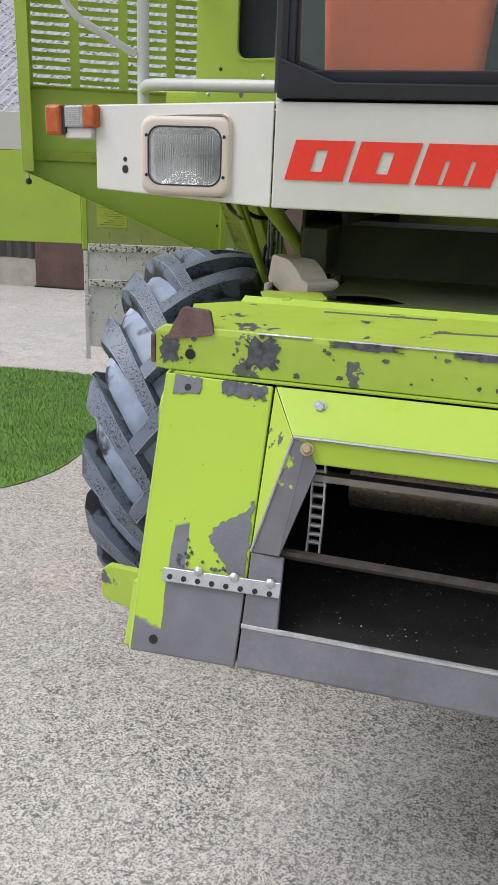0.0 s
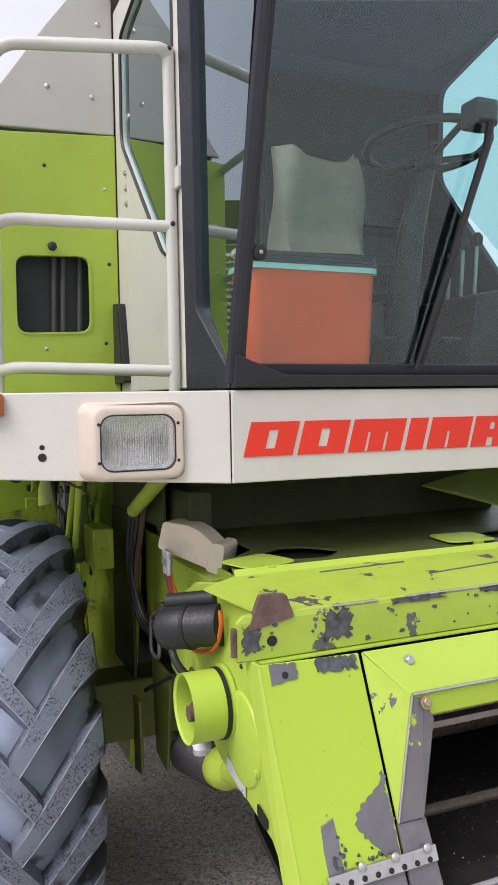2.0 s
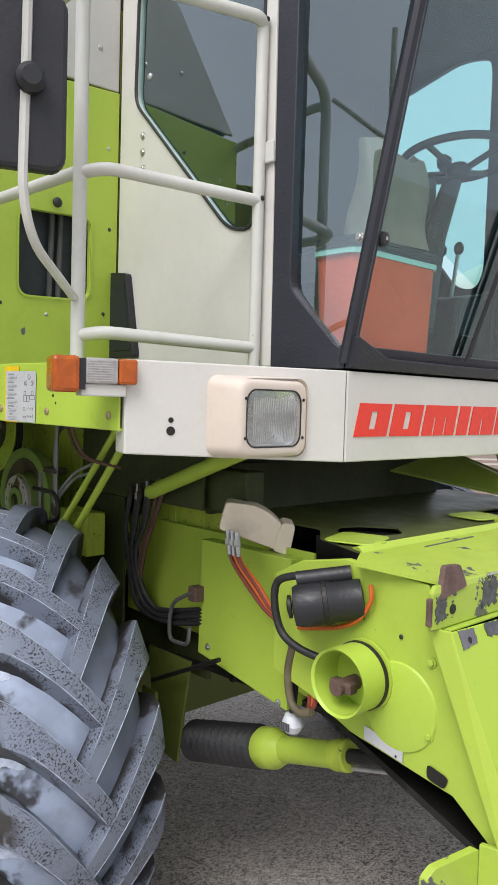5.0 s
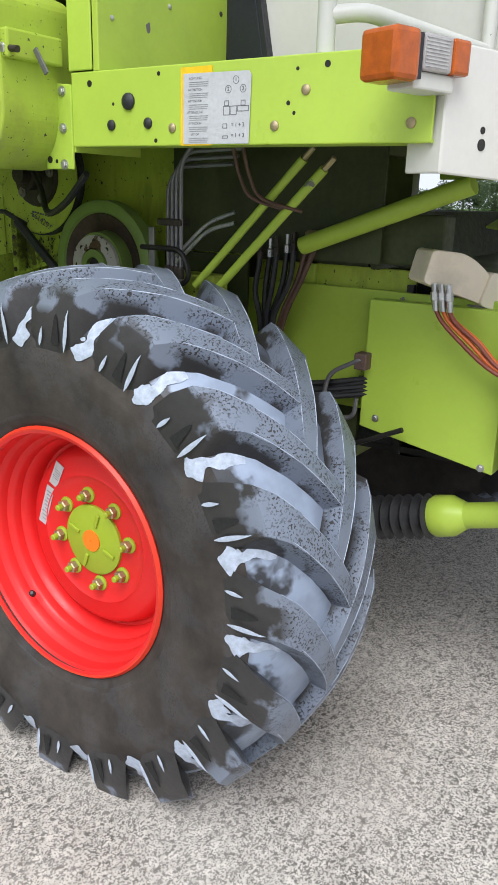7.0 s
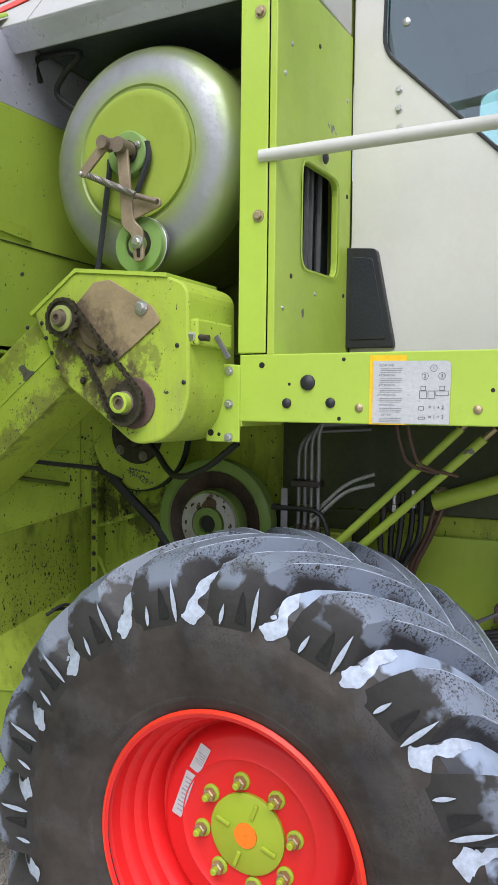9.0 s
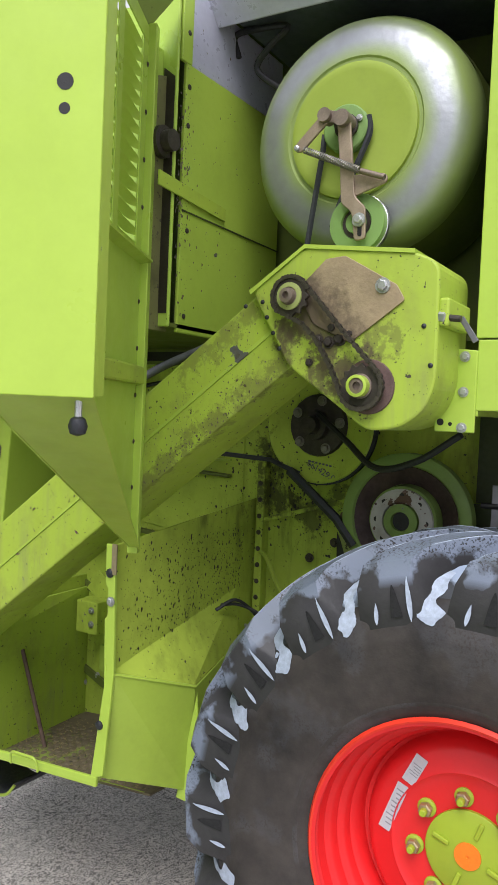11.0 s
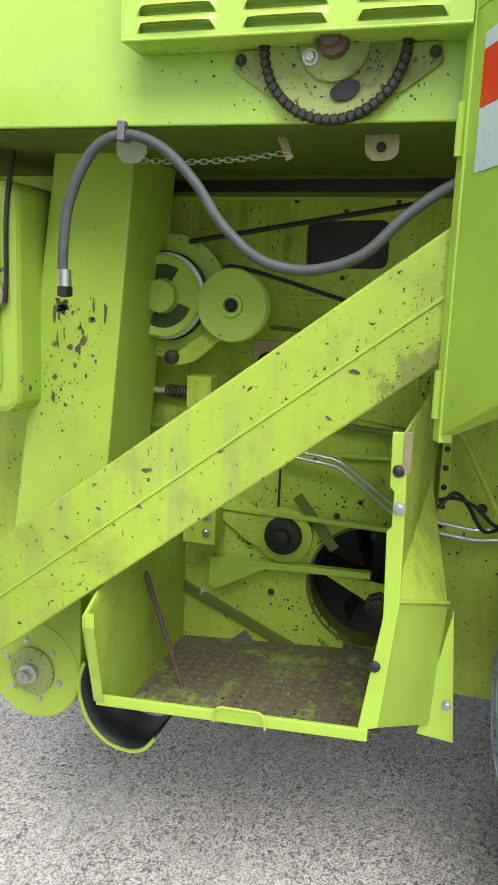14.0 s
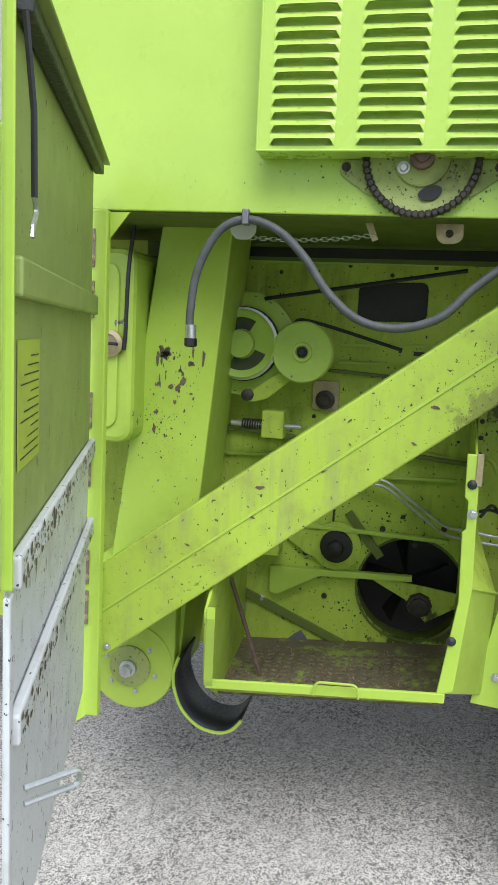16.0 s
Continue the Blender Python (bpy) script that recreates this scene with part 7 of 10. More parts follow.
# ---- rotary screen drum ----
DC = Vector((-1.14, 1.60, 2.575))
drum = part("screen_drum", lathe(B(), DC, (-1, 0, 0), [(0.30, -0.36), (0.335, -0.34), (0.340, -0.05), (0.337, -0.01), (0.318, 0.025), (0.285, 0.045), (0.205, 0.055), (0.2, 0.050)], 72), M_SCREEN, COMBINE, "large grey perforated rotary screen drum", 0, True)
part("drum_skirt", lathe(B(), DC, (-1, 0, 0), [(0.332, -0.36), (0.346, -0.34), (0.346, -0.10), (0.3415, -0.06)], 72, False, False), M_GREEN_DARK, drum, "green drum skirt", 0, True)
part("drum_plate", lathe(B(), DC, (-1, 0, 0), [(0.190, 0.050), (0.188, 0.060), (0.175, 0.064), (0.165, 0.062), (0.0, 0.064)], 56), M_DRUMPLATE, drum, "round green centre plate", 0, True)
part("drum_pulley", lathe(B(), DC + Vector((-0.062, 0.008, -0.004)), (-1, 0, 0), [(0.062, 0), (0.066, 0.004), (0.055, 0.014), (0.066, 0.026), (0.062, 0.03), (0.025, 0.032), (0.0, 0.034)], 32), M_IDLER, drum, "small green belt pulley", 0, True)
part("pulley_hub", lathe(B(), (-1.236, 1.600, 2.571), (-1, 0, 0), [(0.034, 0), (0.034, 0.008), (0.026, 0.010), (0.026, 0.03), (0.0, 0.03)], 24), M_CHAIN, drum, "dark pulley hub", 0, True)
for k in range(3):
    a = 0.6 + 2.094 * k
    bolt((-1.236, 1.605 + 0.045 * math.cos(a), 2.571 + 0.045 * math.sin(a)), (-1, 0, 0), drum, 0.007)
arm = part("tension_arm", prism(B(), soft_loop([(-1.27, 1.612, 2.582), (-1.27, 1.572, 2.582), (-1.27, 1.560, 2.47), (-1.27, 1.548, 2.365), (-1.27, 1.516, 2.335), (-1.27, 1.512, 2.250), (-1.27, 1.545, 2.246), (-1.27, 1.556, 2.325), (-1.27, 1.588, 2.350), (-1.27, 1.598, 2.47)], 0.012, 3), (-0.010, 0, 0)), M_TENSION, COMBINE, "faded brown belt tensioner arm", 0.003)
part("arm_slot", prism(B(), soft_loop([(-1.2805, 1.537, 2.318), (-1.2805, 1.525, 2.318), (-1.2805, 1.522, 2.258), (-1.2805, 1.534, 2.258)], 0.005, 2), (-0.001, 0, 0)), M_DARKMETAL_SHADE, arm)
part("arm_shaft", cyl(B(), (-1.30, 1.590, 2.575), (-1.22, 1.590, 2.575), 0.022, 18), M_ARM, arm, "", 0, True)
part("arm_link", prism(B(), soft_loop([(-1.288, 1.648, 2.600), (-1.288, 1.620, 2.596), (-1.288, 1.628, 2.570), (-1.288, 1.708, 2.497), (-1.288, 1.728, 2.502), (-1.288, 1.724, 2.522), (-1.288, 1.662, 2.580)], 0.008, 3), (-0.009, 0, 0)), M_TENSION, arm, "", 0.002)
part("arm_tie", prism(B(), soft_loop([(-1.286, 1.640, 2.602), (-1.286, 1.585, 2.592), (-1.286, 1.588, 2.560), (-1.286, 1.640, 2.570)], 0.008, 3), (-0.010, 0, 0)), M_ARM, arm, "", 0.002)
part("arm_boss", cyl(B(), (-1.312, 1.636, 2.585), (-1.27, 1.636, 2.585), 0.019, 18), M_ARM, arm, "", 0, True)
part("link_pin", lathe(B(), (-1.296, 1.718, 2.508), (-1, 0, 0), [(0.008, 0), (0.008, 0.01), (0.004, 0.012)], 12), M_ZINC, arm)
part("arm_bracket", prism(B(), soft_loop([(-1.264, 1.575, 2.425), (-1.264, 1.490, 2.425), (-1.264, 1.462, 2.418), (-1.264, 1.462, 2.396), (-1.264, 1.528, 2.376), (-1.264, 1.575, 2.358)], 0.008, 2), (-0.008, 0, 0)), M_TENSION, arm, "", 0.002)
part("spring_bolt", cyl(B(), (-1.288, 1.530, 2.428), (-1.288, 1.462, 2.404), 0.008, 10), M_ARM, arm, "", 0, True)
idl = part("idler_pulley", lathe(B(), (-1.222, 1.553, 2.302), (-1, 0, 0), [(0.078, 0), (0.081, 0.003), (0.068, 0.012), (0.081, 0.022), (0.079, 0.026), (0.045, 0.028), (0.042, 0.022), (0.030, 0.022), (0.028, 0.034), (0.0, 0.034)], 40), M_IDLER, COMBINE, "green idler pulley with a polished rim", 0, True)
part("rim_band", lathe(B(), (-1.2215, 1.553, 2.302), (-1, 0, 0), [(0.0805, -0.010), (0.083, -0.009), (0.083, 0.003), (0.0805, 0.004)], 40, True), M_ZINC, idl, "polished steel rim", 0, True)
part("idler_washer", lathe(B(), (-1.281, 1.532, 2.301), (-1, 0, 0), [(0.019, 0), (0.019, 0.003), (0.0, 0.003)], 20), M_ZINC, idl)
part("idler_hub", lathe(B(), (-1.244, 1.553, 2.302), (-1, 0, 0), [(0.041, 0), (0.041, 0.003), (0.0, 0.003)], 28), M_CHAIN, idl, "oily bearing")
bolt((-1.284, 1.532, 2.301), (-1, 0, 0), idl, 0.012)
coil = []
sa, sb = Vector((-1.292, 1.716, 2.512)), Vector((-1.292, 1.520, 2.424))
for i in range(221):
    t = i / 220
    a = t * 2 * math.pi * 28
    ax = (sb - sa).normalized()
    u_, v_ = Vector((1, 0, 0)), ax.cross(Vector((1, 0, 0)))
    coil.append(sa.lerp(sb, 0.08 + 0.86 * t) + (u_ * math.cos(a) + v_ * math.sin(a)) * 0.0085)
part("tension_spring", tube(B(), [sa, *coil, sb], 0.0022, 5), M_OILTUBE, arm, "coiled steel tension spring", 0, True)
part("drive_belt", tube(B(), [(-1.218, 1.676, 2.565), (-1.220, 1.678, 2.52), (-1.226, 1.715, 2.234), (-1.23, 1.73, 2.12)], 0.009, 6), M_BELT, COMBINE, "black rubber drive belt")
part("drive_belt", tube(B(), smooth_path([(-1.218, 1.545, 2.60), (-1.218, 1.540, 2.55), (-1.220, 1.575, 2.465), (-1.226, 1.618, 2.36), (-1.232, 1.634, 2.30)], 5), 0.009, 6), M_BELT, COMBINE, "black rubber drive belt")
part("loom", tube(B(), smooth_path([(-1.10, 2.05, 2.90), (-1.11, 2.06, 2.965), (-1.12, 1.97, 2.965), (-1.13, 1.86, 2.945), (-1.12, 1.93, 2.90), (-1.10, 1.98, 2.85), (-1.08, 1.90, 2.78)], 6), 0.010, 8), M_RUBBER, COMBINE, "black cable loom", 0, True)

M_OIL = plain("oil_soaked_grime", (0.028, 0.023, 0.015), 0.45, 0, 0.5, 18)
M_GRIMY = paint("grimy_green", (0.33, 0.38, 0.12), 0.55, 0.9, 0.02, (0.05, 0.045, 0.025), fleck=0.08, spec=0.25)


def specks(parent, at, n_, seed, lo, hi, tall=1.0, material=None):
    """Spatters of oil and dirt: at(rr) gives a place and the two directions of the sheet."""
    rr = random.Random(seed)
    vs, fs = [], []
    for k in range(int(n_ * 1.8)):
        hit = at(rr)
        if hit is None:
            continue
        p, u, v = hit
        s = 0.7 * lo + (0.55 * hi - 0.7 * lo) * rr.random() ** 4
        m = 7
        b = len(vs)
        st = tall if rr.random() < 0.6 else 1.0
        for i in range(m):
            a = 2 * math.pi * i / m
            q = rr.uniform(0.5, 1.25)
            vs.append(p + u * (s * q * (0.45 if st > 2 else 1) * math.cos(a)) + v * (s * q * st * math.sin(a)))
        fs.append(tuple(range(b, b + m)))
    me = bpy.data.meshes.new("oil_specks")
    me.from_pydata(vs, [], fs)
    me.materials.append(material or M_OIL)
    ob = new("oil_specks", me)
    ob.parent = parent
    return tagged(ob, "spattered specks of oil and dirt", kind="stuff")


def on_plane_x(x, y0, y1, z0, z1):
    return lambda rr: (Vector((x, rr.uniform(y0, y1), rr.uniform(z0, z1))), Vector((0, 1, 0)), Vector((0, 0, 1)))


def round_spot(x, y, z, sy, sz, keep=lambda y, z: True):
    def at(rr):
        q = Vector((x, rr.gauss(y, sy), rr.gauss(z, sz)))
        return (q, Vector((0, 1, 0)), Vector((0, 0, 1))) if keep(q.y, q.z) else None
    return at


# ---- grain elevator with its chain drive ----
HEAD = [(1.585, 2.192), (1.30, 2.162), (1.24, 2.135), (1.236, 1.86), (1.26, 1.795), (1.32, 1.752), (1.40, 1.742), (1.478, 1.80), (1.62, 1.897), (1.735, 2.09)]
head = part("elevator_head", prism(B(), soft_loop([(-1.482, y, z) for y, z in HEAD], 0.03, 4), (0.24, 0, 0)), M_GREEN_DUSTY, COMBINE, "dusty green elevator head with an open chain drive", 0.006)
part("head_rib", prism(B(), [(-1.487, y, z) for y, z in ((1.30, 2.168), (1.585, 2.198), (1.74, 2.09), (1.735, 2.08), (1.585, 2.188), (1.30, 2.158))], (0.25, 0, 0)), M_GREEN, head)
part("chain_plate", prism(B(), soft_loop([(-1.484, 1.522, 2.158), (-1.484, 1.471, 2.162), (-1.484, 1.338, 2.087), (-1.484, 1.317, 2.051), (-1.484, 1.45, 1.953), (-1.484, 1.55, 2.0), (-1.484, 1.60, 2.085)], 0.006, 2), (-0.004, 0, 0)), M_PLATE, head, "tarnished adjuster plate", 0.001)
bolt((-1.488, 1.372, 2.086), (-1, 0, 0), head, 0.013)
bolt((-1.484, 1.50, 1.99), (-1, 0, 0), head, 0.010, M_CHAIN)
for y, z, r in ((1.507, 1.955, 0.010), (1.478, 1.962, 0.012), (1.535, 1.962, 0.009), (1.452, 1.975, 0.008), (1.558, 1.905, 0.007)):
    bolt((-1.484, y, z), (-1, 0, 0), head, r, M_CHAIN)


def sprocket(c, r, teeth, parent, name="sprocket"):
    pts = []
    for i in range(teeth * 2):
        a = math.pi * i / teeth
        k = r * (1.12 if i % 2 else 0.92)
        pts.append(Vector(c) + Vector((0, k * math.cos(a), k * math.sin(a))))
    ob = part(name, prism(B(), pts, (-0.010, 0, 0)), M_CHAIN, parent, "oily toothed sprocket", 0.001)
    part("sprocket_boss", lathe(B(), Vector(c) + Vector((-0.01, 0, 0)), (-1, 0, 0), [(r * 0.6, 0), (r * 0.6, 0.004), (r * 0.42, 0.006), (r * 0.40, 0.022), (r * 0.2, 0.024), (r * 0.2, 0.014), (0.0, 0.014)], 20), M_ARM, parent)
    return ob


S1, S2 = Vector((-1.504, 1.605, 2.066)), Vector((-1.500, 1.408, 1.848))
sprocket(S1, 0.046, 13, head)
sprocket(S2, 0.050, 14, head)
part("sprocket_ring", lathe(B(), S1 + Vector((-0.010, 0, 0)), (-1, 0, 0), [(0.034, 0), (0.034, 0.006), (0.023, 0.008), (0.022, 0.002)], 24), M_GRIMY, head, "grimy green sprocket face", 0, True)
part("bearing_flange", lathe(B(), (-1.484, 1.398, 1.848), (-1, 0, 0), [(0.066, 0), (0.064, 0.004), (0.03, 0.006)], 28), M_RUSTY, head, "rusty bearing flange", 0, True)
part("sprocket_ring", lathe(B(), S2 + Vector((-0.010, 0, 0)), (-1, 0, 0), [(0.026, 0), (0.026, 0.026), (0.019, 0.028), (0.018, 0.006)], 24), M_GREEN, head, "green sprocket collar", 0, True)


def chain_link(half=0.006):
    """A pair of waisted side plates with a roller."""
    bm = B()
    outline = [(sg * (0.0085 + 0.0062 * math.cos(a)), sg * 0.0062 * math.sin(a)) for sg in (1, -1) for a in (-1.35, -0.67, 0.0, 0.67, 1.35)]
    outline.insert(5, (0.0, 0.0036))
    outline.append((0.0, -0.0036))
    for dx in (-half, half - 0.002):
        prism(bm, [(dx, u, v) for u, v in outline], (0.002, 0, 0))
    cyl(bm, (-half - 0.001, -0.0085, 0), (half + 0.001, -0.0085, 0), 0.0036, 8)
    return bm


def run_chain(path, parent, key="chain"):
    P = [Vector(p) for p in path]
    step, count = 0.0172, 0
    for a, b in zip(P, P[1:]):
        d = b - a
        n_ = max(1, round(d.length / step))
        for i in range(n_):
            p = a.lerp(b, (i + 0.5) / n_)
            count += 1
            shared((key, count % 2), "chain_link", lambda: chain_link(0.0075 if count % 2 else 0.0045), M_LINK, parent, Matrix.Translation(p) @ pose(0, 0, 0, math.degrees(math.atan2(d.z, d.y))))


ang = math.atan2(S2.z - S1.z, S2.y - S1.y)
loop = []
for i in range(13):
    a = ang + math.pi / 2 + math.pi * i / 12
    loop.append(S1 + Vector((-0.006, 0.049 * math.cos(a), 0.049 * math.sin(a))))
mid = (S1 + S2) / 2
loop.append(mid + Vector((-0.008, -0.036, 0.034)))
for i in range(13):
    a = ang - math.pi / 2 + math.pi * i / 12
    loop.append(S2 + Vector((-0.012, 0.054 * math.cos(a), 0.054 * math.sin(a))))
loop += [Vector((-1.512, 1.488, 1.895)), Vector((-1.510, 1.530, 1.960)), Vector((-1.510, 1.572, 2.000))]
loop.append(loop[0])
run_chain(loop, head)
for y, z in ((1.70, 2.06), (1.685, 2.02), (1.665, 1.98), (1.645, 1.94), (1.27, 1.99), (1.25, 1.90), (1.75, 2.05)):
    rivet((-1.483, y, z), (-1, 0, 0), head, 0.006)
part("adjuster_screw", cyl(B(), (-1.466, 1.245, 2.013), (-1.466, 1.190, 2.006), 0.008, 10), M_CHAIN, head)
part("adjuster_nut", lathe(B(), (-1.466, 1.240, 2.013), (0, -1, -0.12), [(0.016, 0), (0.016, 0.014), (0.012, 0.017)], 6), M_ZINC, head)
part("head_step", box(B(), -1.476, -1.30, 1.215, 1.24, 1.99, 2.055), M_GREEN_DUSTY, head, "pressed step on the head", 0.006)
part("adjuster_lever", prism(B(), [(-1.40, 1.214, 2.014), (-1.40, 1.204, 2.022), (-1.40, 1.166, 1.965), (-1.40, 1.178, 1.958)], (0.006, 0, 0)), M_BARE, head, "grey adjuster lever", 0.001)
# bracket joining the head and the platform beam
br = part("joint_bracket", prism(B(), [(-1.305, 1.190, 1.748), (-1.305, 1.290, 1.748), (-1.305, 1.290, 1.96), (-1.305, 1.190, 1.95)], (0.008, 0, 0)), M_GREEN_CLEAN, COMBINE, "green bolted joint bracket", 0.003)
for z in (1.935, 1.848, 1.760):
    bolt((-1.305, 1.221, z), (-1, 0, 0), br, 0.009)
hole((-1.305, 1.275, 1.772), (-1, 0, 0), br, 0.009)
hole((-1.305, 1.25, 1.768), (-1, 0, 0), br, 0.005)

elev = part("elevator_tube", prism(B(), [(-1.452, 1.70, 2.11), (-1.452, 3.29, 0.918), (-1.452, 3.29, 0.604), (-1.452, 1.60, 1.915)], (0.20, 0, 0)), M_GREEN_DUSTY, COMBINE, "long slanting green elevator tube with scratches", 0.006)
part("tube_seam", prism(B(), [(-1.456, 1.66, 2.013), (-1.456, 3.29, 0.765), (-1.456, 3.29, 0.757), (-1.456, 1.655, 2.004)], (0.006, 0, 0)), M_GREEN, elev, "lapped seam", 0.001)
rr = random.Random(21)
for k in range(15):
    t = rr.random()
    y = 2.1 + 1.15 * t
    zc = 1.80 - (y - 2.143) * 0.771 - rr.uniform(0.03, 0.27)
    s = rr.uniform(0.002, 0.0065) if k % 5 else 0.010
    a0 = rr.uniform(-0.9, 0.9)
    pts = []
    for i in range(10):
        a = 2 * math.pi * i / 10
        k2 = rr.uniform(0.45, 1.1)
        u_, v_ = s * 1.8 * k2 * math.cos(a), s * 0.6 * k2 * math.sin(a)
        pts.append((-1.4535, y + u_ * math.cos(a0) - v_ * math.sin(a0), zc + u_ * math.sin(a0) + v_ * math.cos(a0)))
    part("scrape", prism(B(), pts, (-0.0008, 0, 0)), M_RUSTY, elev, "scrape down to bare steel")
bolt((-1.453, 3.245, 0.665), (-1, 0, 0), elev, 0.008)
boot = part("elevator_boot", lathe(B(), (-1.19, 3.26, 0.487), (1, 0, 0), [(0.0, 0), (0.155, 0.0), (0.16, 0.006), (0.16, 0.24)], 40), M_GREEN, COMBINE, "rounded green elevator boot", 0, True)
part("boot_leg", box(B(), -1.186, -0.95, 3.10, 3.41, 0.50, 0.86), M_GREEN, boot, "flat green boot side", 0.006)
part("bearing_plate", lathe(B(), (-1.192, 3.26, 0.487), (-1, 0, 0), [(0.075, 0), (0.075, 0.008), (0.055, 0.012), (0.045, 0.016)], 32), M_GRIMY, boot, "tarnished bearing flange", 0, True)
part("bearing_shaft", lathe(B(), (-1.205, 3.26, 0.487), (-1, 0, 0), [(0.03, 0), (0.03, 0.018), (0.02, 0.02), (0.02, 0.045), (0.012, 0.048)], 24), M_ZINC, boot, "", 0, True)
for i in range(6):
    a = i * math.pi / 3 + 0.3
    bolt((-1.192, 3.26 + 0.095 * math.cos(a), 0.487 + 0.095 * math.sin(a)), (-1, 0, 0), boot, 0.007)

# ---- tapering return duct and fuel tank ----
duct = part("return_duct", prism(B(), [(-1.130, 3.211, 2.03), (-1.130, 2.968, 2.03), (-1.130, 3.105, 0.43), (-1.130, 3.42, 0.43), (-1.130, 3.40, 0.6)], (0.30, 0, 0)), M_GREEN, COMBINE, "tall tapering green duct with scrapes", 0.006)
rr = random.Random(4)
for k in range(12):
    y, zc = 3.22 - rr.uniform(0, 0.14) * (k / 11) , 1.34 + rr.uniform(-0.03, 0.18)
    s = rr.uniform(0.003, 0.009) if k % 4 else 0.016
    pts = []
    for i in range(10):
        a = 2 * math.pi * i / 10
        k2 = rr.uniform(0.4, 1.1)
        pts.append((-1.1315, y + s * k2 * math.cos(a) * 0.7, zc + s * k2 * math.sin(a) * rr.uniform(0.6, 1.5)))
    part("scrape", prism(B(), pts, (-0.0008, 0, 0)), M_RUSTY, duct, "scrape down to bare steel")
tank2 = part("fuel_tank", prism(B(), [Vector((-1.25, 3.46, 1.61)) + Vector((0, u, v)) for u, v in rrect(0.40, 0.64, 0.05, 4)], (0.35, 0, 0)), M_GREEN, COMBINE, "green pressed steel fuel tank", 0.02)
part("tank_swage", prism(B(), [Vector((-1.252, 3.46, 1.61)) + Vector((0, u, v)) for u, v in rrect(0.30, 0.54, 0.04, 4)], (-0.008, 0, 0)), M_GREEN, tank2, "", 0.006)
part("filler_cap", lathe(B(), (-1.26, 3.335, 1.619), (-1, 0, 0), [(0.045, 0), (0.045, 0.012), (0.03, 0.018), (0.028, 0.01), (0.0, 0.01)], 28), M_BRONZE, tank2, "metal filler cap", 0, True)
part("cap_key", tube(B(), [(-1.28, 3.35, 1.62), (-1.29, 3.30, 1.618)], 0.006, 6), M_BLACK, tank2)
part("vent_hose", tube(B(), smooth_path([(-1.24, 3.27, 2.0), (-1.27, 3.275, 1.85), (-1.27, 3.28, 1.66), (-1.27, 3.285, 1.60)], 6), 0.007, 8), M_RUBBER, tank2, "", 0, True)

# ---- grain tank side, louvred box and gear ----
M_GRIMED = paint("oil_blackened_paint", (0.17, 0.17, 0.06), 0.5, 0.95, 0.02, (0.03, 0.026, 0.016), fleck=0.08)
tank = part("grain_tank", prism(B(), [(-1.42, 2.05, 2.012), (-1.42, 5.6, 2.03), (-1.42, 5.6, 2.95), (-1.42, 2.05, 2.95)], (0.012, 0, 0)), M_GREEN_SMOOTH, COMBINE, "smooth bright green grain tank side", 0.004)
part("tank_shoulder", prism(B(), [(-1.42, 2.05, 2.952), (-1.42, 5.6, 2.952), (-1.25, 5.6, 3.06), (-1.25, 2.05, 3.06)], (0.012, 0, -0.008)), M_GREEN_SMOOTH, tank, "", 0.004)
part("tank_front", prism(B(), [(-1.375, 2.05, 2.0), (-0.80, 2.05, 2.0), (-0.80, 2.05, 2.785), (-1.375, 2.05, 2.775)], (0, 0.012, 0)), M_GREEN, tank, "dusty green tank front", 0.003)
part("front_seam", prism(B(), [(-1.375, 2.046, 2.352), (-0.80, 2.046, 2.345), (-0.80, 2.046, 2.349), (-1.375, 2.046, 2.356)], (0, 0.003, 0)), M_SHADE, tank)
part("upper_sheet", prism(B(), [(-1.345, 2.056, 2.778), (-0.80, 2.056, 2.788), (-0.80, 2.056, 3.0), (-1.345, 2.056, 3.0)], (0, 0.012, 0)), M_VALANCE, tank, "grey sheet above the green tank front", 0.003)
part("corner_post", prism(B(), [(-1.40, 2.048, 2.775), (-1.35, 2.048, 2.775), (-1.35, 2.048, 2.97), (-1.40, 2.048, 2.95)], (0, 0.012, 0)), M_GREEN_CLEAN, tank, "", 0.003)
part("oily_recess", prism(B(), [(-1.50, 2.085, 2.0), (-1.377, 2.085, 2.0), (-1.377, 2.085, 2.74), (-1.50, 2.085, 2.70)], (0, 0.01, 0)), M_GRIMED, tank, "oil-blackened strip beside the tank front", 0.002)
for x, z in ((-1.36, 2.71), (-1.36, 2.60), (-1.345, 2.05), (-1.345, 2.30), (-1.37, 2.86)):
    rivet((x, 2.049, z), (0, -1, 0), tank, 0.008, M_CHAIN)
part("front_strap", prism(B(), [(-1.495, 2.046, 2.395), (-1.155, 2.046, 2.370), (-1.155, 2.046, 2.408), (-1.495, 2.046, 2.435)], (0, -0.006, 0)), M_GREEN_DUSTY, tank)
part("tank_floor", box(B(), -1.408, -0.74, 2.05, 5.6, 2.012, 2.024), M_GREEN_DARK, tank)
part("rusty_corner", prism(B(), [(-1.4215, 2.055, 2.05), (-1.4215, 2.09, 2.05), (-1.4215, 2.095, 2.75), (-1.4215, 2.055, 2.72)], (-0.001, 0, 0)), M_OIL, tank, "grimy oil-stained corner")
part("side_sprocket", lathe(B(), (-1.445, 2.083, 2.53), (0, -1, 0), [(0.045, 0), (0.045, 0.02), (0.03, 0.022), (0.03, 0.05), (0.0, 0.052)], 20), M_CHAIN, tank, "", 0, True)
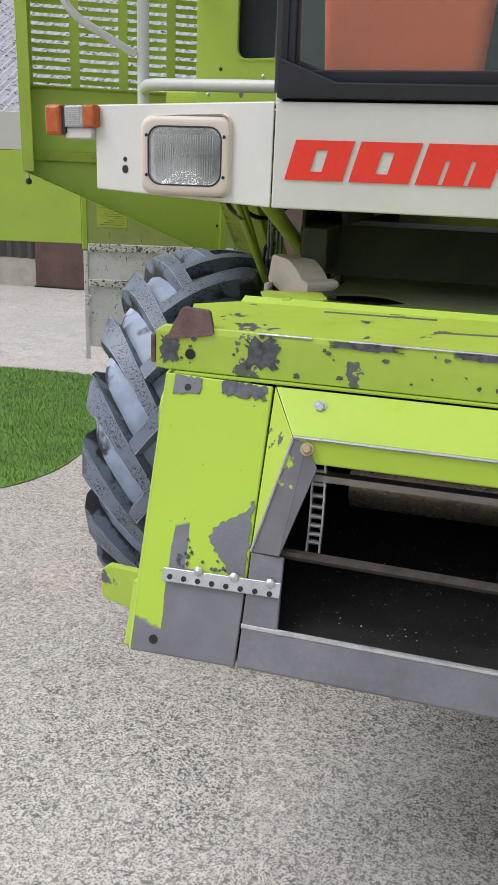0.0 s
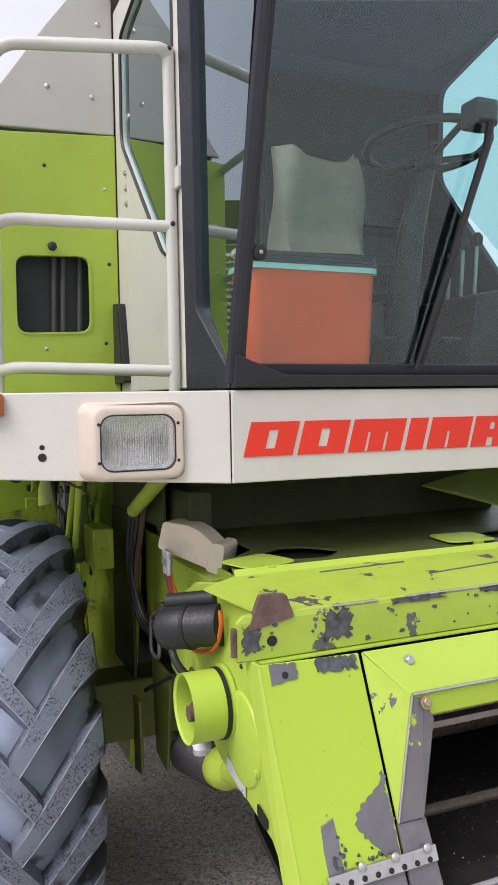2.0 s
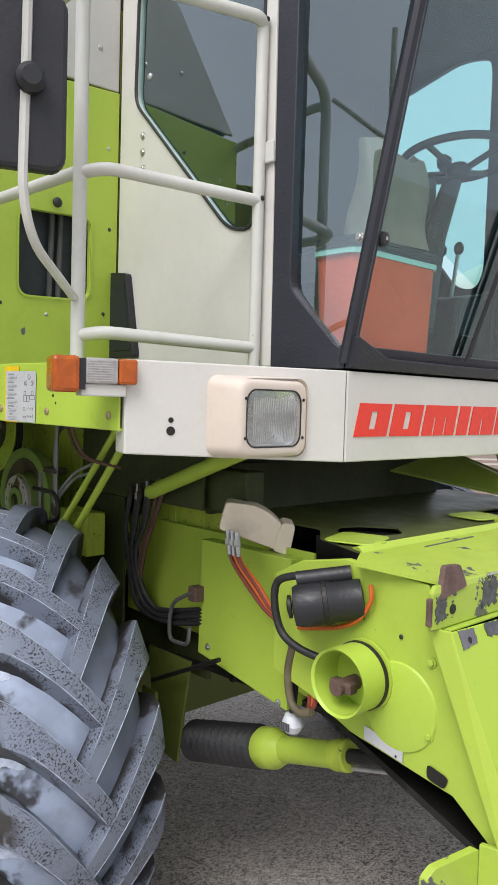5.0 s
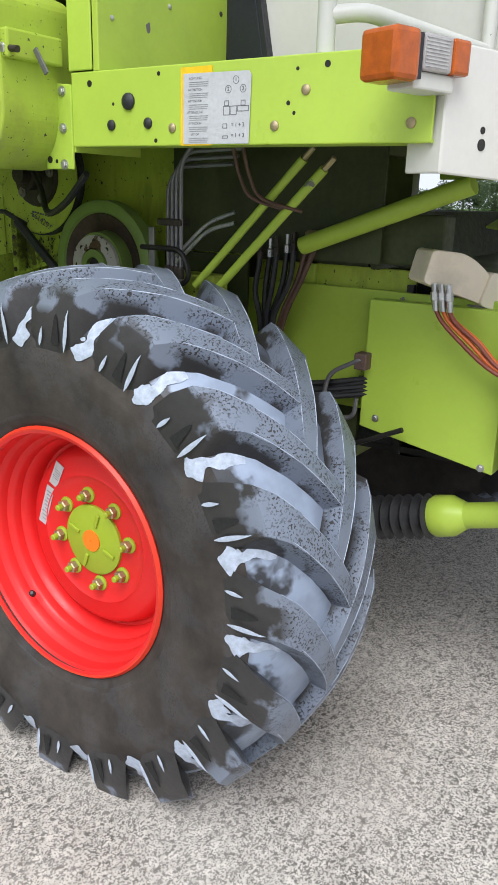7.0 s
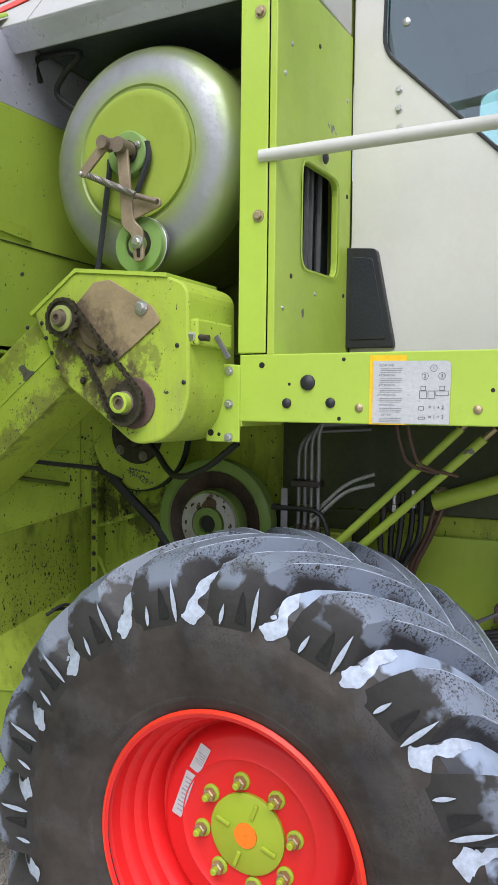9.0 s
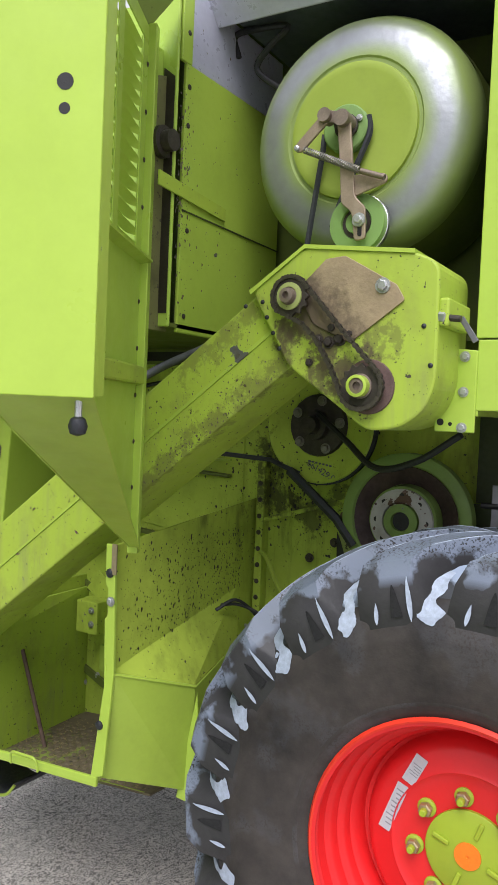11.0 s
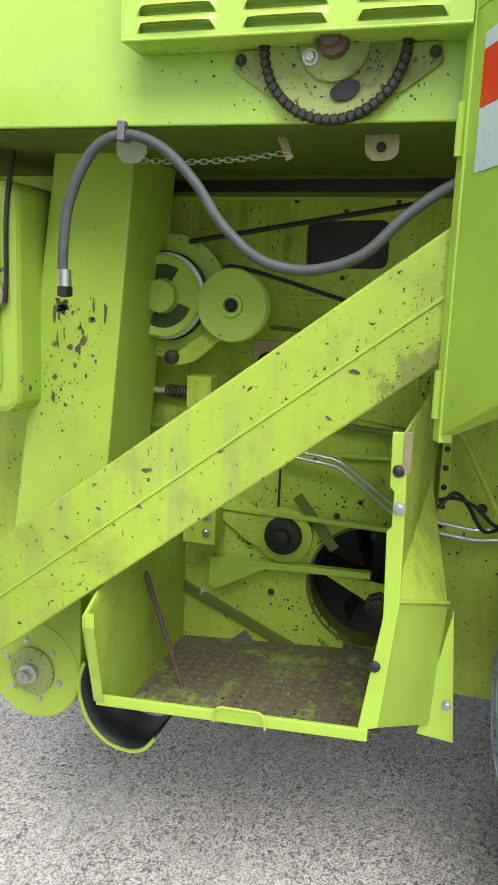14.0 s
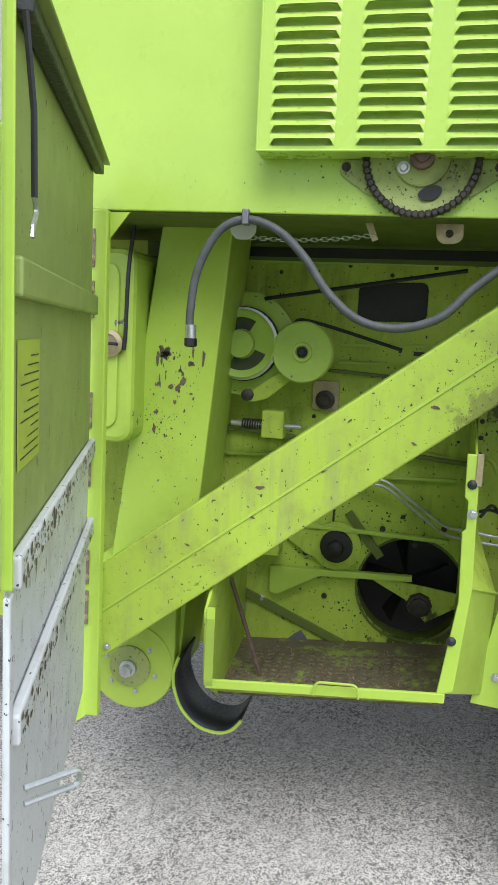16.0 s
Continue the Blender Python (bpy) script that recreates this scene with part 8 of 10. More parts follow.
LOUVRE_ROWS, LOUVRE_COLS = [2.194 + 0.0338 * k for k in range(18)], (2.698, 2.4655, 2.233)
slots = [[(-1.52, cy - 0.083, z - 0.0155), (-1.52, cy + 0.083, z - 0.0155), (-1.52, cy + 0.083, z + 0.003), (-1.52, cy - 0.083, z + 0.003)] for cy in LOUVRE_COLS for z in LOUVRE_ROWS]
lb = part("louvre_box", holed(B(), [(-1.52, 2.10, 2.165), (-1.52, 2.822, 2.165), (-1.52, 2.822, 2.80), (-1.52, 2.10, 2.80)], slots, (0.002, 0, 0)), M_GREEN_SMOOTH, COMBINE, "green louvred guard box")
for y0, y1, z0, z1 in ((2.10, 2.822, 2.165, 2.168), (2.10, 2.822, 2.797, 2.80), (2.10, 2.103, 2.168, 2.797), (2.819, 2.822, 2.168, 2.797)):
    part("box_side", box(B(), -1.5179, -1.422, y0, y1, z0, z1), M_GREEN_SMOOTH, lb)
# Added plate close behind the slots catches light, so they look less dark.
part("inner_plate", box(B(), -1.502, -1.500, 2.103, 2.819, 2.168, 2.797), M_GREEN_SMOOTH, lb, "added green plate that brightens the louvre slots")
part("box_edge", tube(B(), [(-1.519, 2.10, 2.1665), (-1.519, 2.822, 2.1665)], 0.0035, 8), M_GREEN_SMOOTH, lb, "", 0, True)
part("box_edge", tube(B(), [(-1.519, 2.8205, 2.1665), (-1.519, 2.8205, 2.80)], 0.0035, 8), M_GREEN_SMOOTH, lb, "", 0, True)


def louvre_mesh():
    """A pressed louvre: a hood that stands proud over its slot and is open below."""
    bm = B()
    n_, w = 14, 0.0885
    rows = []
    for j in range(6):
        t = j / 5
        row = []
        for i in range(n_ + 1):
            u = -1 + 2 * i / n_
            end = (1 - abs(u) ** 6)
            row.append(bm.verts.new((-0.0005 - 0.015 * math.sin(t * 1.5) * end, u * w, 0.0155 - (0.0145 if end > 0.01 else 0.031) * t)))
        rows.append(row)
    for p, q in zip(rows, rows[1:]):
        for i in range(n_):
            bm.faces.new((p[i], p[i + 1], q[i + 1], q[i]))
    return bm


for cy in LOUVRE_COLS:
    for z in LOUVRE_ROWS:
        shared("louvre", "louvre", louvre_mesh, M_GREEN_SMOOTH, lb, pose(-1.52, cy, z), True)
gear = part("gear_wheel", lathe(B(), (-1.432, 2.377, 2.165), (-1, 0, 0), [(0.148, -0.01), (0.148, 0.008), (0.125, 0.008), (0.118, 0.004), (0.075, 0.004), (0.07, 0.014), (0.03, 0.016), (0.028, 0.045), (0.0, 0.045)], 56), M_GRIMY, COMBINE, "green gear wheel with an oily chain", 0, True)
for i in range(54):
    a = 2 * math.pi * i / 54
    shared("chain", "chain_link", chain_link, M_CHAIN, gear, Matrix.Translation((-1.437, 2.377 + 0.152 * math.cos(a), 2.165 + 0.152 * math.sin(a))) @ pose(0, 0, 0, math.degrees(a) + 90))
    if True:
        part("chain_grime", lathe(B(), (-1.436, 2.377 + 0.15 * math.cos(a), 2.165 + 0.15 * math.sin(a)), (-1, 0, 0), [(0.0125, 0), (0.012, 0.013), (0.007, 0.017)], 6), M_OIL, gear)
for a0 in (4.42, 2.75, 1.2):
    pts = []
    for i in range(16):
        a = 2 * math.pi * i / 16
        rad = 0.096 + 0.019 * math.sin(a)
        th = a0 + 0.34 * math.cos(a)
        pts.append((-1.4415, 2.377 + rad * math.cos(th), 2.165 + rad * math.sin(th)))
    part("gear_slot", prism(B(), pts, (-0.0015, 0, 0)), M_DARKMETAL_SHADE, gear)
bolt((-1.448, 2.425, 2.138), (-1, 0, 0), gear, 0.012)
part("gear_boss", lathe(B(), (-1.448, 2.377, 2.165), (-1, 0, 0), [(0.034, 0), (0.034, 0.03), (0.022, 0.034), (0.020, 0.05), (0.0, 0.05)], 20), M_RUSTY, gear, "brown greasy shaft end", 0, True)
part("gear_ring", lathe(B(), (-1.436, 2.377, 2.165), (-1, 0, 0), [(0.078, 0), (0.074, 0.009), (0.066, 0.009), (0.064, 0)], 40, True), M_GRIMY, gear, "", 0, True)
for sy in (-1, 1):
    part("gear_bracket", prism(B(), soft_loop([(-1.424, 2.377 + sy * 0.10, 2.16), (-1.424, 2.377 + sy * 0.215, 2.165), (-1.424, 2.377 + sy * 0.225, 2.125), (-1.424, 2.377 + sy * 0.13, 2.06)], 0.015, 3), (-0.006, 0, 0)), M_GRIMY, gear, "oily bracket plate", 0.002)
    bolt((-1.430, 2.377 + sy * 0.205, 2.143), (-1, 0, 0), gear, 0.009, M_CHAIN)
part("hanger_plate", prism(B(), soft_loop([(-1.30, 2.325, 2.024), (-1.30, 2.247, 2.024), (-1.30, 2.245, 1.972), (-1.30, 2.262, 1.957), (-1.30, 2.305, 1.955), (-1.30, 2.322, 1.972)], 0.01, 2), (-0.004, 0, 0)), M_BRONZE, tank, "tarnished hanger plate", 0.001)
bolt((-1.304, 2.285, 1.985), (-1, 0, 0), tank, 0.008, M_CHAIN)
# hose with clamp, chain
hose = part("grey_hose", tube(B(), smooth_path([(-1.42, 3.017, 1.655), (-1.42, 3.021, 1.722), (-1.42, 3.003, 1.85), (-1.42, 2.943, 1.962), (-1.42, 2.862, 1.998), (-1.42, 2.768, 1.969), (-1.42, 2.685, 1.893), (-1.42, 2.615, 1.799), (-1.42, 2.522, 1.725), (-1.42, 2.41, 1.706), (-1.42, 2.296, 1.741), (-1.40, 2.213, 1.823), (-1.36, 2.13, 1.89), (-1.3, 2.0, 1.96)], 7), 0.0125, 12), M_GREYHOSE, COMBINE, "hanging grey rubber hose", 0, True)
part("hose_ferrule", cyl(B(), (-1.42, 3.017, 1.69), (-1.42, 3.016, 1.648), 0.0165, 16), M_ZINC, hose, "", 0, True)
part("hose_nut", lathe(B(), (-1.42, 3.016, 1.650), (0, 0, -1), [(0.019, 0), (0.019, 0.022), (0.012, 0.026)], 6), M_DARKMETAL_SHADE, hose)
part("hose_clamp", box(B(), -1.44, -1.40, 2.853, 2.872, 1.982, 2.026), M_BARE, hose, "", 0.003)
part("clamp_plate", prism(B(), soft_loop([(-1.31, 2.935, 2.02), (-1.31, 2.855, 2.02), (-1.31, 2.855, 1.975), (-1.31, 2.875, 1.955), (-1.31, 2.915, 1.955), (-1.31, 2.935, 1.975)], 0.008, 2), (0.004, 0, 0)), M_TUBE, hose, "pale clamp plate")


def ring_link():
    bm = B()
    pts = [(0, u, v) for u, v in rrect(0.022, 0.011, 0.0054, 3)]
    tube(bm, [*pts, pts[0]], 0.0016, 5)
    return bm


for i in range(24):
    t = i / 23
    p = Vector((-1.30, 2.865 - 0.36 * t, 1.962 + 0.014 * t - 0.010 * math.sin(math.pi * t)))
    shared("ring", "safety_chain_link", ring_link, M_ZINC, hose, Matrix.Translation(p) @ Matrix.Rotation(math.pi / 2 * (i % 2), 4, "Y"))
part("chain_tab", prism(B(), [(-1.295, 2.535, 2.024), (-1.295, 2.512, 2.024), (-1.295, 2.488, 1.965), (-1.295, 2.505, 1.958)], (-0.004, 0, 0)), M_BRONZE, hose)

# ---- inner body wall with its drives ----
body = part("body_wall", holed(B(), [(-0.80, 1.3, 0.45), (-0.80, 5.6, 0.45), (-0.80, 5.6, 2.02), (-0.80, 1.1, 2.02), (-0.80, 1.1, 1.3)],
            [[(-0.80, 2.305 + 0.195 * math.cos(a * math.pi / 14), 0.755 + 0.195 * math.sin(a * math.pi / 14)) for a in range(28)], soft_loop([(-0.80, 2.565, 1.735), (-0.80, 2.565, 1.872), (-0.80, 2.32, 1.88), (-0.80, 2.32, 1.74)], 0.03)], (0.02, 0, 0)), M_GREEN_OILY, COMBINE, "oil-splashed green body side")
# body side scaled about the camera's late position, to stand inside the platform edge
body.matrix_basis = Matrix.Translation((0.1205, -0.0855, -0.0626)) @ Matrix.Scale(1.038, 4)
# Near-black sheet puts shade behind the wall's openings.
part("dark_inside", box(B(), -0.60, -0.58, 1.3, 3.5, 0.45, 2.0), M_DARKMETAL_SHADE, body)
part("fan_rim", lathe(B(), (-0.805, 2.305, 0.755), (1, 0, 0), [(0.195, 0), (0.203, 0.0), (0.203, 0.1), (0.195, 0.1)], 44, True), M_GREEN_DARK, body)
for i in range(5):
    a = 2 * math.pi * i / 5
    part("fan_blade", prism(B(), [(-0.76, 2.315 + 0.03 * math.cos(a), 0.765 + 0.03 * math.sin(a)), (-0.76, 2.315 + 0.165 * math.cos(a), 0.765 + 0.165 * math.sin(a)), (-0.66, 2.315 + 0.165 * math.cos(a + 0.25), 0.765 + 0.165 * math.sin(a + 0.25)), (-0.66, 2.315 + 0.03 * math.cos(a + 0.25), 0.765 + 0.03 * math.sin(a + 0.25))], (0.004, 0, 0.002)), M_DARKMETAL_SHADE, body)
fh = part("fan_hub", lathe(B(), (-0.80, 2.268, 0.706), (-1, 0, 0), [(0.05, 0), (0.045, 0.03), (0.034, 0.032), (0.034, 0.045), (0.015, 0.047)], 8), M_CHAIN, body, "greasy fan bearing hub")
part("fan_bracket", prism(B(), [(-0.806, 2.45, 0.80), (-0.806, 2.10, 0.76), (-0.806, 2.10, 0.73), (-0.806, 2.24, 0.64), (-0.806, 2.32, 0.72), (-0.806, 2.45, 0.785)], (-0.006, 0, 0)), M_GREEN_OILY, body, "", 0.002)
# ribs, flanges and braces on the wall
# Near-black upper strip puts the shade under the tank into colour.
for pts, mat_ in (([(3.1, 1.335), (2.1, 1.25), (2.1, 1.235), (3.1, 1.32)], M_GREEN_DARK), ([(3.1, 1.985), (2.05, 1.99), (2.05, 1.955), (3.1, 1.95)], M_DARKMETAL_SHADE), ([(3.06, 0.985), (2.18, 0.965), (2.18, 0.95), (3.06, 0.97)], M_GREEN), ([(2.83, 0.80), (2.30, 0.815), (2.30, 0.795), (2.64, 0.78), (2.80, 0.69), (2.83, 0.70)], M_GREEN), ([(2.66, 1.56), (2.25, 1.54), (2.25, 1.528), (2.66, 1.548)], M_GREEN_DARK)):
    part("wall_rib", prism(B(), [(-0.802, y, z) for y, z in pts], (-0.03, 0, 0)), mat_, body, "", 0.002)
part("wall_panel", holed(B(), [(-0.802, y, z) for y, z in ((2.90, 1.93), (2.20, 1.945), (2.20, 1.27), (2.90, 1.35))], [soft_loop([(-0.802, 2.565, 1.735), (-0.802, 2.565, 1.872), (-0.802, 2.32, 1.88), (-0.802, 2.32, 1.74)], 0.03)], (-0.004, 0, 0)), M_GREEN_OILY, body, "", 0.002)
# Dark sheet for the shade inside the window opening.
part("window_dark", box(B(), -0.79, -0.78, 2.31, 2.58, 1.72, 1.89), M_DARKMETAL_SHADE, body)
for a_, b_ in (((3.0, 0.71), (2.50, 0.50)), ((2.98, 1.05), (2.62, 0.90)), ((2.55, 1.03), (2.42, 0.87))):
    d = Vector((0, b_[0] - a_[0], b_[1] - a_[1])).normalized()
    n_ = Vector((0, -d.z, d.y)) * 0.016
    p, q = Vector((-0.815, *a_)), Vector((-0.815, *b_))
    part("wall_brace", prism(B(), [p - n_, q - n_, q + n_, p + n_], (0.012, 0, 0)), M_GREEN_DARK, body, "", 0.002)
dh = part("shaker_hub", lathe(B(), (-0.802, 2.585, 0.90), (-1, 0, 0), [(0.092, 0), (0.092, 0.02), (0.075, 0.024)], 32), M_GREEN_OILY, body, "", 0, True)
part("hub_cover", lathe(B(), (-0.826, 2.585, 0.90), (-1, 0, 0), [(0.062, 0), (0.058, 0.02), (0.03, 0.024), (0.028, 0.05), (0.02, 0.055)], 24), M_DARKMETAL_SHADE, body, "black greasy bearing hub", 0, True)
part("shaker_arm", prism(B(), [(-0.81, y, z) for y, z in ((2.86, 1.10), (2.66, 0.965), (2.60, 0.83), (2.70, 0.86), (2.92, 1.02))], (-0.012, 0, 0)), M_GREEN_OILY, body, "", 0.003)
part("angle_bracket", box(B(), -0.90, -0.80, 2.79, 2.90, 0.86, 0.99), M_GREEN_OILY, body, "", 0.004)
for y, z in ((2.82, 0.955), (2.82, 0.90), (2.99, 0.75), (2.97, 0.68), (3.0, 0.60), (2.86, 0.66), (2.93, 0.62)):
    bolt((-0.805 if y > 2.83 else -0.90, y, z), (-1, 0, 0), body, 0.010)
for y, z in ((2.45, 1.90), (2.45, 1.71), (2.6, 1.93), (2.3, 1.93), (2.85, 1.90), (2.87, 1.6), (2.25, 1.4), (2.35, 1.03), (2.5, 1.15), (2.35, 1.33), (2.7, 1.38)):
    rivet((-0.805, y, z), (-1, 0, 0), body, 0.008, M_CHAIN)
for k in range(2):
    part("steel_pipe", tube(B(), bent_path([(-0.86, 2.60, 1.17 + 0.02 * k), (-0.86, 2.42, 1.15 + 0.02 * k), (-0.86, 2.20, 0.99 + 0.03 * k), (-0.86, 2.0, 0.97 + 0.03 * k), (-0.84, 1.75, 1.0 + 0.03 * k)], 0.03), 0.006, 8), M_ZINC, body, "thin bright steel pipe", 0, True)
part("drain_pipe", tube(B(), [(-0.85, 2.60, 1.12), (-0.85, 2.60, 1.0)], 0.004, 6), M_BLACK, body)
for (y0, z0), (y1, z1), w_ in (((3.0, 1.935), (2.22, 1.94), 0.006), ((2.62, 1.647), (2.25, 1.656), 0.005), ((2.62, 1.583), (2.25, 1.592), 0.004), ((2.93, 1.93), (2.93, 1.36), 0.005), ((3.1, 1.217), (2.82, 1.226), 0.006), ((2.42, 1.175), (2.17, 1.182), 0.006), ((2.96, 0.74), (2.955, 0.47), 0.01)):
    d = Vector((0, y1 - y0, z1 - z0)).normalized()
    n_ = Vector((0, -d.z, d.y)) * w_
    p, q = Vector((-0.807, y0, z0)), Vector((-0.807, y1, z1))
    part("panel_seam", prism(B(), [p - n_, q - n_, q + n_, p + n_], (-0.012, 0, 0)), M_GREEN, body, "", 0.002)
# pulleys and belts
pul = part("tension_pulley", lathe(B(), (-0.90, 2.748, 1.616), (-1, 0, 0), [(0.105, -0.02), (0.110, -0.016), (0.095, 0.0), (0.110, 0.016), (0.105, 0.020), (0.085, 0.016), (0.036, 0.020), (0.034, 0.03), (0.024, 0.03), (0.022, 0.022), (0.0, 0.022)], 48), M_PULLEY, COMBINE, "pale green flat-faced belt pulley", 0, True)
bolt((-0.922, 2.748, 1.616), (-1, 0, 0), pul, 0.014, M_DARKMETAL_SHADE)
big = part("variator_pulley", lathe(B(), (-0.84, 2.972, 1.635), (-1, 0, 0), [(0.19, 0), (0.19, 0.012), (0.15, 0.016), (0.135, 0.03), (0.128, 0.05), (0.118, 0.055), (0.125, 0.08), (0.12, 0.085), (0.09, 0.07), (0.05, 0.07), (0.048, 0.10), (0.0, 0.10)], 56), M_PULLEY, COMBINE, "large green variator pulley", 0, True)
part("bright_band", lathe(B(), (-0.889, 2.972, 1.635), (-1, 0, 0), [(0.119, 0), (0.130, 0.002), (0.132, 0.014), (0.119, 0.016)], 48, True), M_ZINC, big, "polished belt groove", 0, True)
part("groove", lathe(B(), (-0.872, 2.972, 1.635), (-1, 0, 0), [(0.13, 0), (0.136, 0.002), (0.136, 0.012), (0.13, 0.014)], 48, True), M_DARKMETAL_SHADE, big)
for a0 in (0.4, 3.5):
    pts = []
    for k in range(7):
        th = a0 + 1.72 * k / 6
        pts.append((-0.9115, 2.972 + 0.104 * math.cos(th), 1.635 + 0.104 * math.sin(th)))
    for k in range(7):
        th = a0 + 1.72 * (1 - k / 6)
        pts.append((-0.9115, 2.972 + 0.054 * math.cos(th), 1.635 + 0.054 * math.sin(th)))
    part("spoke_window", prism(B(), pts, (-0.0015, 0, 0)), M_SHADE, big, "dark opening between the spokes")
for i in range(18):
    a = 2 * math.pi * i / 18
    hole((-0.853, 2.972 + 0.172 * math.cos(a), 1.635 + 0.172 * math.sin(a)), (-1, 0, 0), big, 0.007)
part("belt", tube(B(), [(-0.88, 2.90, 1.80), (-0.88, 2.2, 1.92)], 0.013, 6, 0.6), M_BELT, COMBINE, "black drive belt")
part("belt", tube(B(), smooth_path([(-0.90, 2.97, 1.52), (-0.90, 2.85, 1.62), (-0.90, 2.79, 1.71), (-0.90, 2.72, 1.725), (-0.90, 2.40, 1.64)], 5), 0.012, 6, 0.6), M_BELT, COMBINE, "black drive belt")
lev = part("tension_lever", prism(B(), soft_loop([(-0.87, 2.80, 1.56), (-0.87, 2.92, 1.475), (-0.87, 2.96, 1.44), (-0.87, 2.94, 1.42), (-0.87, 2.87, 1.44), (-0.87, 2.78, 1.52)], 0.015, 3), (-0.015, 0, 0)), M_GREEN_OILY, COMBINE, "green belt tension lever", 0.003)
part("spring_box", box(B(), -0.93, -0.86, 2.80, 2.88, 1.30, 1.40), M_GREEN_OILY, lev, "", 0.004)
part("spring_rod", cyl(B(), (-0.895, 3.0, 1.345), (-0.895, 2.74, 1.345), 0.010, 10), M_ZINC, lev)
coil = [Vector((-0.895 + 0.018 * math.cos(i * 0.6), 2.885 + 0.0009 * i, 1.345 + 0.018 * math.sin(i * 0.6))) for i in range(84)]
part("spring", tube(B(), coil, 0.003, 5), M_CHAIN, lev, "", 0, True)
part("lever_boss", lathe(B(), (-0.875, 2.945, 1.45), (-1, 0, 0), [(0.022, 0), (0.022, 0.03), (0.012, 0.034)], 14), M_CHAIN, lev, "", 0, True)
part("flange_bearing", prism(B(), [Vector((-0.81, 2.66, 1.46)) + Vector((0, u, v)) for u, v in rrect(0.10, 0.11, 0.015, 3)], (-0.012, 0, 0)), M_BRONZE, body, "tarnished flange bearing", 0.003)
part("bearing_end", lathe(B(), (-0.822, 2.66, 1.445), (-1, 0, 0), [(0.035, 0), (0.035, 0.012), (0.02, 0.016), (0.018, 0.03), (0.0, 0.03)], 24), M_CHAIN, body, "", 0, True)

for y, z in ((2.42, 0.98), (2.30, 0.93), (2.62, 0.70), (2.20, 1.00), (2.75, 1.02), (2.74, 0.94), (2.70, 0.86)):
    bolt((-0.812, y, z), (-1, 0, 0), body, 0.0075, M_CHAIN)
part("tray_gusset", prism(B(), [(-0.815, 2.80, 0.47), (-0.815, 2.64, 0.47), (-0.815, 2.70, 0.555)], (0.006, 0, 0)), M_BARE, body, "grey gusset plate", 0.001)

# drives above the front wheel
M_CHIPHUB = paint("chipped_white_hub", (0.48, 0.46, 0.42), 0.5, 0.7, 0.19, (0.16, 0.10, 0.06), (0.10, 0.06, 0.04))
PC = Vector((-0.87, 1.815, 1.742))
p1 = part("elevator_pulley", lathe(B(), PC, (-1, 0, 0), [(0.188, -0.03), (0.195, -0.026), (0.18, -0.01), (0.195, 0.006), (0.190, 0.010), (0.168, 0.004), (0.07, 0.006), (0.066, 0.02), (0.0, 0.022)], 56), M_GREEN_OILY, COMBINE, "oily green belt pulley with a chalked number", 0, True)
part("rim_belt", lathe(B(), PC, (-1, 0, 0), [(0.186, -0.024), (0.201, -0.024), (0.201, -0.004), (0.186, -0.004)], 56, True), M_BELT, p1, "black belt round the rim", 0, True)
part("pulley_hub", lathe(B(), PC + Vector((-0.006, 0, 0)), (-1, 0, 0), [(0.105, 0), (0.10, 0.014), (0.05, 0.02), (0.048, 0.05), (0.03, 0.052), (0.028, 0.085), (0.0, 0.086)], 24), M_CHAIN, p1, "black oily hub", 0, True)
for k in range(5):
    a = 0.5 + k * 2 * math.pi / 5
    bolt(PC + Vector((-0.022, 0.083 * math.cos(a), 0.083 * math.sin(a))), (-1, 0, 0), p1, 0.012, M_OILTUBE)
lettering("661429.0", 0.030, side_pose(-0.8775, 1.80, 1.590) @ pose(0, 0, 0, 0, 0, -26), M_PRINT, p1)
for k in range(7):
    part("chalk_mark", box(B(), -0.8785, -0.8772, 1.762 + 0.013 * k, 1.770 + 0.013 * k, 1.606 + 0.002 * k, 1.612 + 0.002 * k), M_PRINT, p1)
part("black_cable", tube(B(), smooth_path([(-0.92, 1.80, 1.78), (-1.0, 1.66, 1.70), (-1.1, 1.52, 1.63), (-1.16, 1.38, 1.66), (-1.20, 1.25, 1.74)], 6), 0.010, 8), M_RUBBER, p1, "", 0, True)
VC = Vector((-0.90, 1.495, 1.46))
M_BURNT = plain("burnt_rusty_face", (0.075, 0.048, 0.042), 0.55, 0.4, 0.6, 9)
M_DISC = paint("dull_disc_green", (0.20, 0.30, 0.065), 0.5, 0.5, 0.05, (0.05, 0.045, 0.025))
p2 = part("variator_disc", lathe(B(), VC, (-1, 0, 0), [(0.205, -0.05), (0.21, -0.045), (0.21, 0.0), (0.20, 0.006), (0.175, 0.004), (0.168, -0.004), (0.112, -0.03), (0.108, 0.02), (0.0, 0.02)], 60), M_DISC, COMBINE, "green variator disc with a burnt rusty face", 0, True)
part("disc_face", lathe(B(), VC, (-1, 0, 0), [(0.169, -0.002), (0.167, 0.001), (0.113, -0.026), (0.113, -0.030)], 60, True), M_BURNT, p2, "burnt rusty belt face", 0, True)
part("disc_hub", lathe(B(), VC + Vector((-0.02, 0, 0)), (-1, 0, 0), [(0.100, 0), (0.100, 0.014), (0.060, 0.016), (0.058, 0.002), (0.0, 0.002)], 36), M_CHIPHUB, p2, "chipped hub flange", 0, True)
part("hub_ring", lathe(B(), VC + Vector((-0.022, 0, 0)), (-1, 0, 0), [(0.054, 0), (0.054, 0.018), (0.030, 0.020), (0.028, 0.004)], 32), M_DISC, p2, "green hub ring", 0, True)
